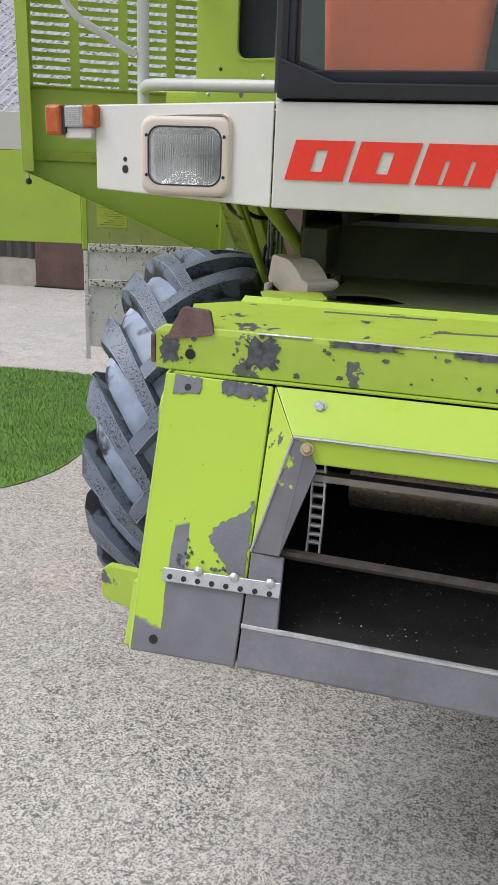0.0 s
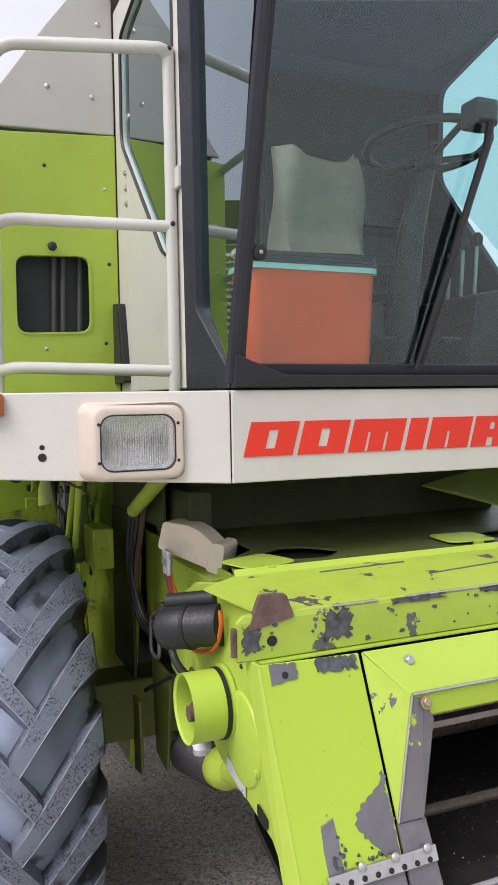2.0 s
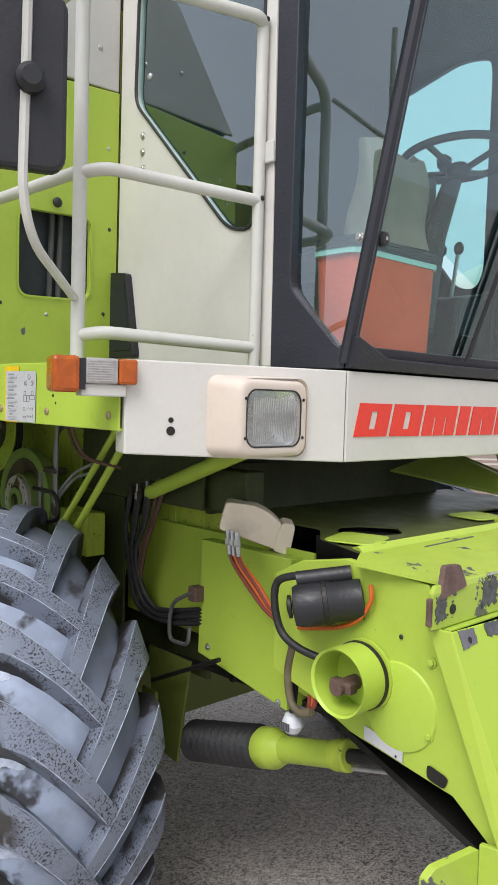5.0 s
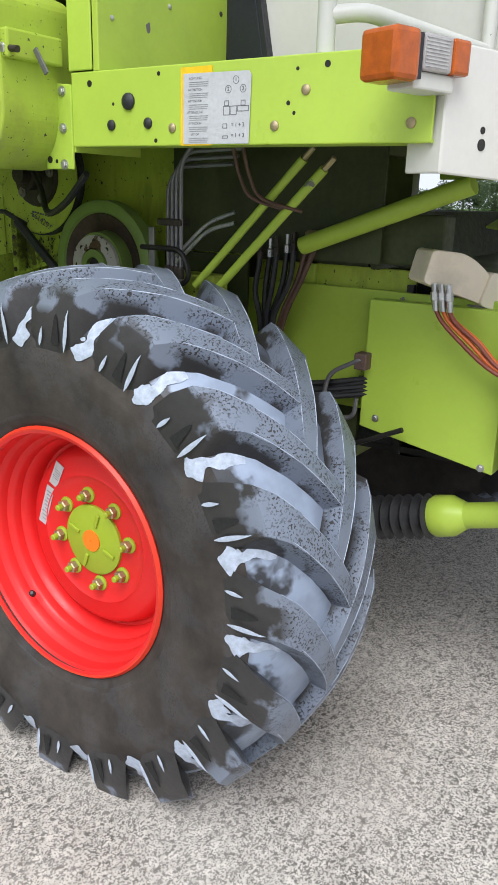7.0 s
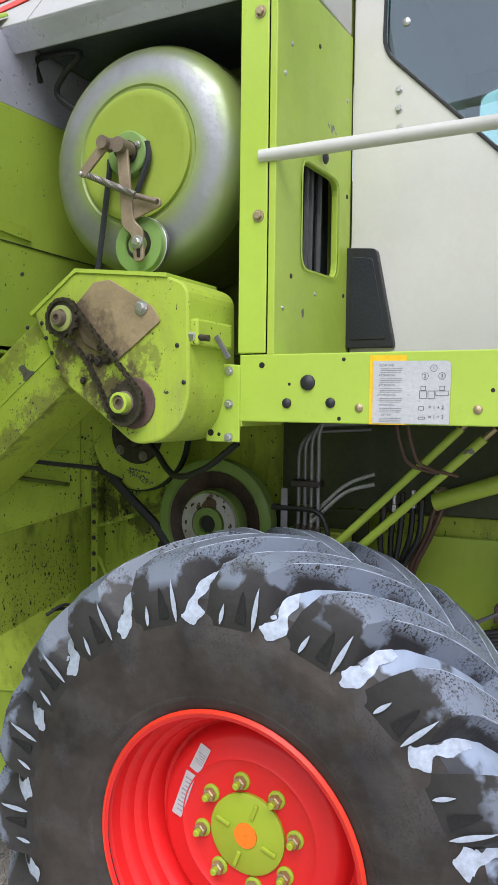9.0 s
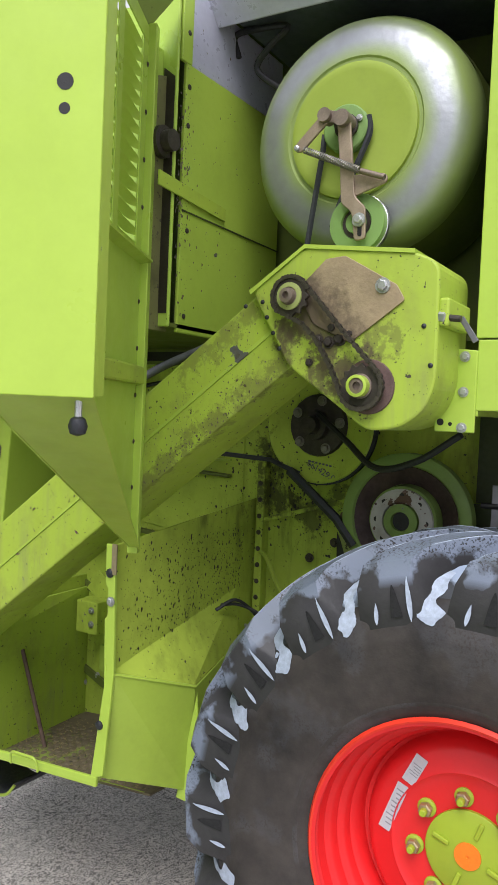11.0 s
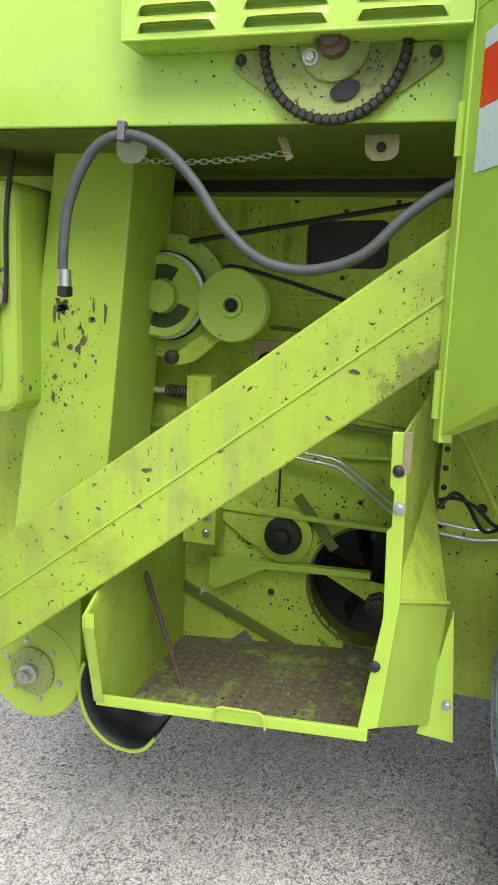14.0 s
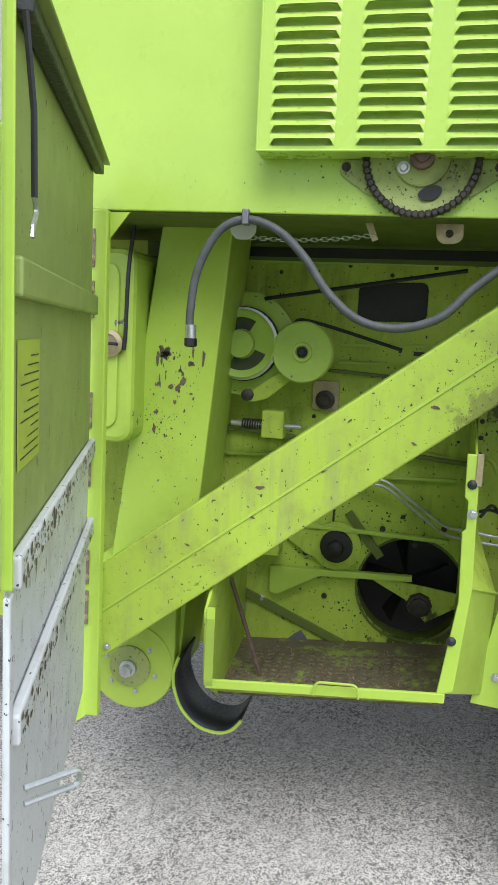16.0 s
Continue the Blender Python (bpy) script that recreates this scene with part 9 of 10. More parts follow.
part("hub_bore", lathe(B(), VC + Vector((-0.0225, 0, 0)), (-1, 0, 0), [(0.029, 0), (0.029, 0.006), (0.0, 0.006)], 24), M_DARKMETAL_SHADE, p2)
for i in range(8):
    a = i * math.pi / 4
    hole(VC + Vector((-0.0345, 0.080 * math.cos(a), 0.080 * math.sin(a))), (-1, 0, 0), p2, 0.008)
part("drive_belt", tube(B(), [(-0.90, 1.905, 1.585), (-0.90, 1.855, 1.545), (-0.90, 1.725, 1.44), (-0.90, 1.66, 1.36)], 0.016, 6), M_BELT, COMBINE, "black toothed belt")
part("drive_belt", tube(B(), [(-0.88, 2.36, 1.63), (-0.88, 1.99, 1.615), (-0.88, 1.88, 1.575)], 0.009, 6), M_BELT, COMBINE, "black drive belt")
part("wall_step", prism(B(), [(-0.825, y, z) for y, z in ((2.12, 1.392), (1.70, 1.522), (1.70, 1.506), (2.12, 1.376))], (-0.012, 0, 0)), M_GREEN_OILY, body, "", 0.003)
part("wall_post", box(B(), -0.845, -0.80, 2.088, 2.118, 0.95, 1.62), M_GREEN_OILY, body, "", 0.003)
for k in range(10):
    rivet((-0.846, 2.103, 1.0 + 0.058 * k), (-1, 0, 0), body, 0.009, M_CHAIN)
part("grab_handle", tube(B(), bent_path([(-0.83, 2.11, 1.275), (-0.86, 2.065, 1.279), (-0.86, 1.932, 1.030)], 0.03), 0.008, 8), M_GREEN_OILY, body, "", 0, True)
# Dark plate drawn where the gap behind the guard is only shaded.
part("dark_gap", prism(B(), [(-0.848, 1.800, 1.385), (-0.848, 1.795, 1.150), (-0.848, 1.735, 1.230)], (0.004, 0, 0)), M_DARKMETAL_SHADE, body, "dark plate standing in for the gap's shade")
part("belt_guard", prism(B(), soft_loop([(-0.858, 1.795, 1.395), (-0.858, 1.700, 1.450), (-0.858, 1.60, 1.30), (-0.858, 1.735, 1.225)], 0.02, 3), (0.008, 0, 0)), M_GRIMY, body, "grimy belt guard", 0.002)
part("guard_ring", lathe(B(), (-0.83, 1.775, 1.432), (-1, 0, 0), [(0.026, 0), (0.026, 0.004), (0.020, 0.004), (0.019, 0)], 24), M_RUSTY, body)
for y, z in ((1.905, 1.282), (1.868, 1.216), (1.815, 1.345), (1.822, 1.150), (1.99, 1.06)):
    bolt((-0.832, y, z), (-1, 0, 0), body, 0.011, M_CHAIN)
part("wall_seam", tube(B(), [(-0.835, 1.99, 1.43), (-0.835, 2.02, 1.60)], 0.005, 6), M_GREEN_OILY, body)

# ---- pipes and struts under the platform ----
for a_, b_, r in (((-1.0, 0.68, 1.79), (-0.98, 1.04, 1.44), 0.0115), ((-1.0, 0.62, 1.765), (-0.96, 1.0, 1.41), 0.0125), ((-0.80, 0.30, 1.74), (-0.78, 0.80, 1.56), 0.026)):
    part("strut", tube(B(), [a_, b_], r, 12), M_GREEN, COMBINE, "green tubular strut", 0, True)
    if r < 0.02:
        a_, b_ = Vector(a_), Vector(b_)
        part("strut_pin", tube(B(), [a_, a_ + (a_ - b_).normalized() * 0.04], 0.008, 8), M_BRONZE, COMBINE)
for k in range(4):
    x, y = -0.98 + 0.012 * k, 1.095 + 0.026 * k
    part("hydraulic_pipe", tube(B(), bent_path([(x, y, 1.42), (x, y, 1.78 - 0.02 * k), (x, y - 0.04, 1.83 - 0.02 * k), (x + 0.02, y - 0.22, 1.84 - 0.02 * k)], 0.04), 0.006, 8), M_BARE, COMBINE, "steel hydraulic pipe", 0, True)
    part("pipe_nut", lathe(B(), (x, y, 1.455), (0, 0, 1), [(0.011, 0), (0.011, 0.03), (0.008, 0.034)], 6), M_CHAIN, COMBINE)
part("pipe_clamp", box(B(), -0.99, -0.94, 1.090, 1.180, 1.605, 1.625), M_CHAIN, COMBINE, "brass pipe clamp", 0.004)
part("pipe_plate", box(B(), -0.99, -0.984, 1.190, 1.212, 1.47, 1.60), M_BARE, COMBINE, "", 0.002)
for k in range(2):
    part("hydraulic_pipe", tube(B(), bent_path([(-0.97, 1.12, 1.50 + 0.02 * k), (-0.95, 1.02, 1.60 + 0.02 * k), (-0.93, 0.94, 1.62 + 0.03 * k)], 0.04), 0.006, 8), M_ZINC, COMBINE, "", 0, True)
part("hydraulic_pipe", tube(B(), bent_path([(-0.99, 1.24, 1.54), (-0.99, 1.08, 1.54), (-0.99, 1.05, 1.45), (-0.99, 1.13, 1.43)], 0.04), 0.008, 8), M_DARKMETAL_SHADE, COMBINE, "", 0, True)
for k in range(5):
    y, x = 0.965 - 0.030 * k, -0.752 + 0.012 * (k % 2)
    top = 1.515 + 0.008 * k
    part("hydraulic_hose", tube(B(), smooth_path([(x, y, top), (x - 0.012, y + 0.006, top - 0.10), (x - 0.016, 0.948 - 0.012 * k, 1.33), (x, 0.945 - 0.016 * k, 1.21), (x + 0.01, 0.90 - 0.02 * k, 1.125 + 0.006 * k), (x + 0.02, 0.76, 1.105 + 0.010 * k), (-0.70, 0.60, 1.13 + 0.012 * k), (-0.69, 0.52, 1.16 + 0.012 * k)], 6), 0.0095, 8), M_RUBBER, COMBINE, "hanging black hydraulic hose", 0, True)
    part("hose_fitting", lathe(B(), (x, y, top - 0.005), (0, 0, 1), [(0.011, 0), (0.011, 0.022), (0.007, 0.026), (0.007, 0.055)], 6), M_ZINC if k % 2 else M_CHAIN, COMBINE)
for k in range(2):
    part("hydraulic_hose", tube(B(), smooth_path([(-0.742, 0.800 - 0.026 * k, 1.575), (-0.748, 0.812 - 0.022 * k, 1.52), (-0.752, 0.830 - 0.012 * k, 1.45), (-0.755, 0.875 - 0.012 * k, 1.35), (-0.75, 0.91 - 0.012 * k, 1.22)], 6), 0.009, 8), M_HOSEBROWN, COMBINE, "brown hydraulic hose", 0, True)
for k, m_ in enumerate((M_WIRER, M_WIREO)):
    part("cable", tube(B(), smooth_path([(-1.1, 0.83 - 0.03 * k, 1.81), (-1.08, 0.82 - 0.03 * k, 1.74), (-1.05, 0.80 - 0.03 * k, 1.69), (-0.98, 0.72 - 0.03 * k, 1.66)], 6), 0.005, 8), M_HOSEBROWN, COMBINE, "", 0, True)
part("pipe_elbow", lathe(B(), (-0.742, 0.788, 1.575), (0, 0, 1), [(0.024, 0), (0.024, 0.022), (0.016, 0.03)], 8), M_BRONZE, COMBINE)
# Added dark panels fill open, cluttered space with the colour of shade.
part("engine_recess", box(B(), -0.737, -0.727, 0.57, 1.32, 1.52, 1.85), M_SHADE, COMBINE, "added dark panel for the shade under the cab")
part("axle_recess", box(B(), -0.737, -0.727, 1.02, 1.36, 0.86, 1.515), M_SHADE, COMBINE, "added dark panel for the shade beside the axle")
# Added deck keeps light from above out of the space below.
part("engine_deck", box(B(), -1.20, -0.72, 1.21, 2.04, 1.985, 1.997), M_GREEN_DARK, COMBINE, "added deck under the drum that blocks light from above")
# Added wall in shade colour hides the view through; rail darkened likewise.
part("shadow_wall", box(B(), -0.62, -0.60, 0.66, 1.4, 0.9, 1.95), M_SHADE, COMBINE, "added wall coloured dark for the shade")
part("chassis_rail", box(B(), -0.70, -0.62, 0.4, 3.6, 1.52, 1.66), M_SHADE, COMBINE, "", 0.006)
part("chassis_block", box(B(), -0.88, -0.80, 1.05, 1.25, 1.30, 1.46), M_GREEN_OILY, COMBINE, "", 0.006)
part("hose_loop", tube(B(), bent_path([(-0.72, 0.60, 1.22), (-0.74, 0.60, 1.245), (-0.75, 0.70, 1.19), (-0.75, 0.716, 1.13), (-0.75, 0.713, 1.055), (-0.75, 0.61, 1.06), (-0.75, 0.605, 1.125)], 0.03), 0.007, 8), M_BARE, COMBINE, "", 0, True)
part("hose_bracket", box(B(), -0.745, -0.70, 0.585, 0.625, 1.21, 1.26), M_RUSTY, COMBINE, "rusty hose bracket", 0.004)
part("brake_rod", cyl(B(), (-0.75, 0.805, 0.886), (-0.75, 0.45, 1.055), 0.008, 8), M_DARKMETAL_SHADE, COMBINE)

# ---- partition and tray behind the front wheel ----
part("partition", prism(B(), [(-1.478, 2.165, 0.99), (-0.715, 2.126, 0.56), (-0.715, 2.126, 1.46), (-1.478, 2.165, 1.37)], (0, 0.008, 0)), M_GREEN_OILY, COMBINE, "oil-splashed green partition plate", 0.003)
pp = part("hinge_post", prism(B(), [(-1.482, 2.195, 1.372), (-1.482, 2.160, 1.372), (-1.482, 2.150, 0.99), (-1.482, 2.178, 0.68), (-1.482, 2.225, 0.662), (-1.482, 2.185, 0.95), (-1.482, 2.192, 1.15), (-1.482, 2.182, 1.16), (-1.482, 2.182, 1.24), (-1.482, 2.192, 1.25)], (0.012, 0, 0)), M_GREEN_CLEAN, COMBINE, "bright green edge plate", 0.003)
for y, z in ((2.175, 1.288), (2.195, 0.831)):
    rivet((-1.483, y, z), (-1, 0, 0), pp, 0.014)
bolt((-1.483, 2.168, 1.205), (-1, 0, 0), pp, 0.010)
part("latch_plate", box(B(), -1.487, -1.482, 2.15, 2.168, 1.285, 1.375), M_BRONZE, pp, "tarnished latch plate", 0.001)
sh = part("lower_shield", prism(B(), [(-1.472, 2.152, 0.985), (-1.472, 2.215, 0.665), (-1.20, 2.065, 0.557), (-1.20, 2.05, 0.895)], (0, 0.006, 0)), M_GREEN, COMBINE, "flared green lower shield", 0.002)
part("shield_side", prism(B(), [(-1.20, 2.05, 0.895), (-1.20, 2.065, 0.557), (-0.88, 2.13, 0.45), (-0.88, 2.09, 0.96)], (0, 0.006, 0)), M_GREEN, sh, "", 0.002)
part("shield_top", prism(B(), [(-1.472, 2.162, 0.990), (-1.20, 2.052, 0.898), (-0.88, 2.092, 0.964), (-0.82, 2.135, 1.15)], (0, 0.002, 0.006)), M_GREEN_OILY, sh, "", 0.002)
part("shield_gusset", prism(B(), [(-1.212, 2.034, 0.885), (-1.212, 2.10, 0.53), (-1.212, 2.005, 0.522)], (0.006, 0, 0)), M_GREEN_CLEAN, sh, "", 0.002)
part("shield_seam", tube(B(), [(-1.472, 2.155, 0.988), (-1.20, 2.050, 0.898)], 0.006, 6), M_GREEN, sh)
for k in range(2):
    part("cable", tube(B(), smooth_path([(-1.02 + 0.03 * k, 2.10, 1.10 + 0.012 * k), (-0.96 + 0.02 * k, 2.06, 1.13 - 0.02 * k), (-0.90, 2.02 - 0.02 * k, 1.08), (-0.86, 1.97 - 0.03 * k, 1.0 + 0.02 * k), (-0.82, 1.9, 1.02 + 0.02 * k)], 5), 0.006, 6), M_RUBBER, sh, "", 0, True)
bolt((-1.213, 2.03, 0.625), (-1, 0, 0), sh, 0.010)
tray = part("step_tray", prism(B(), [(-1.22, 2.197, 0.507), (-0.712, 2.15, 0.511), (-0.712, 2.95, 0.442), (-1.22, 2.95, 0.442)], (0, 0, 0.008)), M_TRAYDIRT, COMBINE, "dirty stamped metal tray full of chaff dust")
part("tray_lip", prism(B(), [(-1.415, 2.93, 0.552), (-1.485, 2.20, 0.642), (-1.485, 2.20, 0.672), (-1.415, 2.93, 0.582)], (0.012, 0, 0)), M_GREEN_CLEAN, tray, "bright green tray lip", 0.003)
part("tray_slope", prism(B(), [(-1.403, 2.93, 0.575), (-1.473, 2.20, 0.660), (-1.22, 2.22, 0.513), (-1.22, 2.93, 0.452)], (0.006, 0, 0)), M_GREEN_DUSTY, tray, "", 0.002)
part("tray_end", prism(B(), [(-1.418, 2.925, 0.565), (-1.52, 2.905, 0.824), (-1.52, 2.905, 0.85), (-1.12, 2.94, 1.0), (-0.712, 2.95, 1.0), (-0.712, 2.95, 0.44), (-1.22, 2.93, 0.44)], (0, 0.010, 0)), M_GREEN_DUSTY, tray, "green tray end plate", 0.003)
part("end_flange", prism(B(), [(-1.418, 2.93, 0.565), (-1.522, 2.905, 0.824), (-1.522, 2.905, 0.862), (-1.43, 2.93, 0.585)], (0, -0.025, 0)), M_GREEN_CLEAN, tray)
part("tray_handle", tube(B(), bent_path([(-1.464, 2.58, 0.605), (-1.472, 2.575, 0.650), (-1.484, 2.45, 0.662), (-1.478, 2.445, 0.618)], 0.02), 0.004, 8), M_GREEN, tray, "", 0, True)
part("stay_rod", tube(B(), [(-1.10, 2.93, 0.82), (-1.085, 2.806, 0.455)], 0.008, 8), M_RUSTY, tray, "rusty stay rod", 0, True)
rr = random.Random(17)
for i in range(170):
    shared("stud", "tray_stud", lambda: lathe(B(), (0, 0, 0), (0, 0, 1), [(0.012, -0.001), (0.010, 0.004), (0.006, 0.005)], 8), M_TRAYDIRT, tray, Matrix.Translation((-1.20 + 0.036 * (i // 17), 2.25 + 0.04 * (i % 17), 0.513 - 0.0863 * (0.03 + 0.04 * (i % 17)))))
vs, fs = [], []
for i in range(900):
    p = Vector((-1.21 + 0.41 * rr.random(), 2.23 + 0.70 * rr.random(), 0))
    p.z = 0.515 - 0.0863 * (p.y - 2.22)
    a, L = rr.uniform(0, 6.28), rr.uniform(0.004, 0.018)
    d = Vector((math.cos(a), math.sin(a), rr.uniform(0, 0.2))) * L
    n_ = Vector((-math.sin(a), math.cos(a), 0)) * 0.0011
    k = len(vs)
    vs += [p - n_, p + n_, p + d + n_ + Vector((0, 0, 0.002)), p + d - n_ + Vector((0, 0, 0.002))]
    fs.append((k, k + 1, k + 2, k + 3))
me = bpy.data.meshes.new("chaff")
me.from_pydata(vs, [], fs)
me.materials.append(plain("straw", (0.34, 0.25, 0.11), 0.8, 0, 0.3))
tagged(new("chaff", me), "scattered straw and chaff lying on the metal tray", "chaff", kind="stuff")
part("rear_partition", prism(B(), [(-1.12, 2.96, 0.44), (-0.715, 2.964, 0.44), (-0.715, 2.964, 1.05), (-1.12, 2.96, 1.05)], (0, 0.01, 0)), M_GREEN_OILY, COMBINE)
# black scoop below the tray
SC = [(3.082, 0.545), (3.100, 0.480), (3.092, 0.415), (3.062, 0.350), (3.005, 0.300), (2.935, 0.286), (2.885, 0.302), (2.848, 0.345)]
SC = [(p.y, p.z) for p in smooth_path([(0, y, z) for y, z in SC], 3)]
bm = B()
rows = [[bm.verts.new((x, y, z)) for x in (-1.195, -1.12, -1.0)] for y, z in SC]
for p, q in zip(rows, rows[1:]):
    for k in range(2):
        bm.faces.new((p[k], p[k + 1], q[k + 1], q[k]))
scoop = part("chute_scoop", bm, M_BLACK, COMBINE, "black curved scoop with a green rim", 0, True)
scoop.modifiers.new("thick", "SOLIDIFY").thickness = 0.008
part("scoop_rim", tube(B(), [(-1.196, y, z) for y, z in SC], 0.006, 6), M_GREEN_CLEAN, scoop, "green rim", 0, True)

# ---- open louvred side door ----
H1, U1, V1 = Vector((-1.49, 2.10, 0)), Vector((-0.906, -0.424, 0)), Vector((0.424, -0.906, 0))


def d1(s, v, z):
    return H1 + U1 * s + V1 * v + Vector((0, 0, z))


L1, W1 = 1.005, 0.19
T = V1 * 0.004
door1 = part("louvred_door", prism(B(), [d1(0, 0, 1.37), d1(L1, 0, 1.786), d1(L1, 0, 2.19), d1(0, 0, 2.19)], T), M_GREEN_CLEAN, COMBINE, "open green side door with rows of louvre slots", 0.002)
COLS = [(0.07, 0.26), (0.305, 0.495), (0.54, 0.73), (0.775, 0.955)]
bars = [(0.0, COLS[0][0])] + [(COLS[i][1], COLS[i + 1][0]) for i in range(3)] + [(COLS[3][1], L1)]
for s0, s1 in bars:
    part("door_bar", prism(B(), [d1(s0, 0, 2.192), d1(s1, 0, 2.192), d1(s1, 0, 2.78), d1(s0, 0, 2.78)], T), M_GREEN_CLEAN, door1, "", 0.001)
part("door_bar", prism(B(), [d1(0, 0, 2.782), d1(L1, 0, 2.782), d1(L1, 0, 2.83), d1(0, 0, 2.83)], T), M_GREEN_CLEAN, door1, "", 0.001)


def slat_mesh(w):
    bm = B()
    a, b = U1 * (w / 2), Vector((0, 0, 0.0150))
    n_, rows = 8, []
    for j in range(4):
        t = j / 3
        rows.append([bm.verts.new(U1 * (w * (i / n_ - 0.5)) - V1 * (0.018 * math.sin(t * 1.4) * (1 - abs(2 * i / n_ - 1) ** 5)) + Vector((0, 0, 0.014 - 0.021 * t))) for i in range(n_ + 1)])
    for p, q in zip(rows, rows[1:]):
        for i in range(n_):
            bm.faces.new((p[i], p[i + 1], q[i + 1], q[i]))
    return bm


for s0, s1 in COLS:
    for k in range(15):
        shared(("slat", round(s1 - s0, 3)), "louvre_slat", lambda: slat_mesh(s1 - s0), M_GREEN_CLEAN, door1, Matrix.Translation(d1((s0 + s1) / 2, 0, 2.212 + 0.0385 * k)), True)
# Hood given the darker, dirty green to show shade on its downward face.
part("door_hood", prism(B(), [d1(0, 0.0, 2.832), d1(L1, 0.0, 2.832), d1(L1, 0.165, 3.02), d1(0, 0.165, 3.02)], V1 * -0.003 + Vector((0, 0, 0.003))), M_OLDDOOR_SHADE, door1, "dirty inclined upper door panel, darkened for shade", 0.002)
part("hood_edge", prism(B(), [d1(0, 0.165, 3.022), d1(L1, 0.165, 3.022), d1(L1, 0.195, 3.022), d1(0, 0.195, 3.022)], (0, 0, -0.004)), M_GREEN, door1)
fold = part("door_end", prism(B(), [d1(L1, 0.0, 1.786), d1(L1, W1, 1.786), d1(L1, W1, 2.83), d1(L1, 0.0, 2.83)], U1 * 0.004), M_GREEN_CLEAN, door1, "folded bright green door end", 0.003)
part("end_top", prism(B(), [d1(L1, 0.0, 2.832), d1(L1, W1, 2.832), d1(L1, 0.165, 3.02)], U1 * 0.004), M_GREEN_CLEAN, door1)
part("end_return", prism(B(), [d1(L1, W1, 1.79), d1(L1 - 0.05, W1, 1.79), d1(L1 - 0.05, W1, 2.83), d1(L1, W1, 2.83)], V1 * -0.004), M_GREEN, door1)
part("door_under", prism(B(), [d1(0, 0.004, 1.372), d1(L1, 0.004, 1.788), d1(L1, W1, 1.788), d1(0.0, 0.03, 1.372)], (0, 0, 0.004)), M_GREEN, door1, "sloping lower door fold", 0.002)
part("door_stiffener", prism(B(), [d1(0.02, 0.004, 1.84), d1(0.98, 0.004, 1.84), d1(0.98, 0.004, 1.89), d1(0.02, 0.004, 1.89)], V1 * 0.025), M_GREEN_DUSTY, door1, "", 0.006)
part("door_shelf", prism(B(), [d1(0.0, 0.004, 2.175), d1(1.0, 0.004, 2.175), d1(1.0, 0.035, 2.185), d1(0.0, 0.035, 2.185)], (0, 0, 0.006)), M_GREEN, door1)
part("hinge_strip", prism(B(), [d1(-0.02, -0.004, 1.36), d1(0.015, -0.004, 1.36), d1(0.015, -0.004, 2.84), d1(-0.02, -0.004, 2.84)], V1 * 0.03), M_GREEN_CLEAN, door1, "", 0.003)
for k in range(11):
    rivet(d1(0.03, 0.006, 1.42 + 0.13 * k), V1, door1, 0.007, M_CHAIN)
for z in (1.46, 1.98, 2.25):
    part("hinge", cyl(B(), d1(0.0, -0.01, z - 0.05), d1(0.0, -0.01, z + 0.05), 0.008, 10), M_GREEN, door1)
hole(d1(L1 + 0.004, 0.13, 2.26), U1, door1, 0.013)
hole(d1(L1 + 0.004, 0.13, 2.22), U1, door1, 0.009)
part("knob_stem", cyl(B(), d1(L1 - 0.02, W1 - 0.03, 1.79), d1(L1 - 0.02, W1 - 0.03, 1.745), 0.006, 8), M_ZINC, door1)
part("door_knob", lathe(B(), d1(L1 - 0.02, W1 - 0.03, 1.757), (0, 0, -1), [(0.006, 0), (0.012, 0.004), (0.0155, 0.015), (0.012, 0.027), (0.0, 0.031)], 20), M_BLACK, door1, "black ball knob", 0, True)
part("door_grip", tube(B(), smooth_path([d1(0.695, 0.0, 1.885), d1(0.69, -0.012, 1.862), d1(0.685, -0.016, 1.84), d1(0.68, -0.012, 1.82), d1(0.675, 0.0, 1.798)], 4), 0.006, 8), M_GREEN_CLEAN, door1, "", 0, True)
# slanted reflective stripes on the outside
for z0, z1, m_ in ((1.890, 2.005, M_STRIPEW), (2.006, 2.107, M_STRIPEO), (2.108, 2.138, M_STRIPEW)):
    part("reflective_stripe", prism(B(), [d1(0.065, -0.002, z0), d1(0.985, -0.002, z0), d1(0.985, -0.002, z1), d1(0.065, -0.002, z1)], V1 * 0.0015), m_, door1, "reflective warning stripe")

# ---- open rear side door with galvanised lower half ----
H2, U2, V2 = Vector((-1.51, 3.295, 0)), Vector((-0.950, -0.313, 0)), Vector((0.313, -0.95, 0))


def d2(s, v, z):
    return H2 + U2 * s + V2 * v + Vector((0, 0, z))


L2 = 1.25
door2 = part("rear_side_door", prism(B(), [d2(0, 0, 1.325), d2(L2, 0, 1.325), d2(L2, 0, 2.10), d2(0.02, 0, 2.128)], V2 * -0.004), M_OLDDOOR_SHADE, COMBINE, "open rear side door, green above and galvanised below", 0.002)
part("door_top_fold", prism(B(), [d2(0.0, 0.002, 2.130), d2(L2, 0.002, 2.102), d2(L2, 0.045, 2.102), d2(0.0, 0.045, 2.130)], (0, 0, 0.006)), M_OLDDOOR_SHADE, door2, "", 0.002)
part("door_seal", prism(B(), [d2(0.03, 0.003, 2.098), d2(L2 - 0.01, 0.003, 2.070), d2(L2 - 0.01, 0.03, 2.070), d2(0.03, 0.03, 2.098)], (0, 0, 0.026)), M_RUBBER, door2, "black rubber seal under the top fold", 0.004)
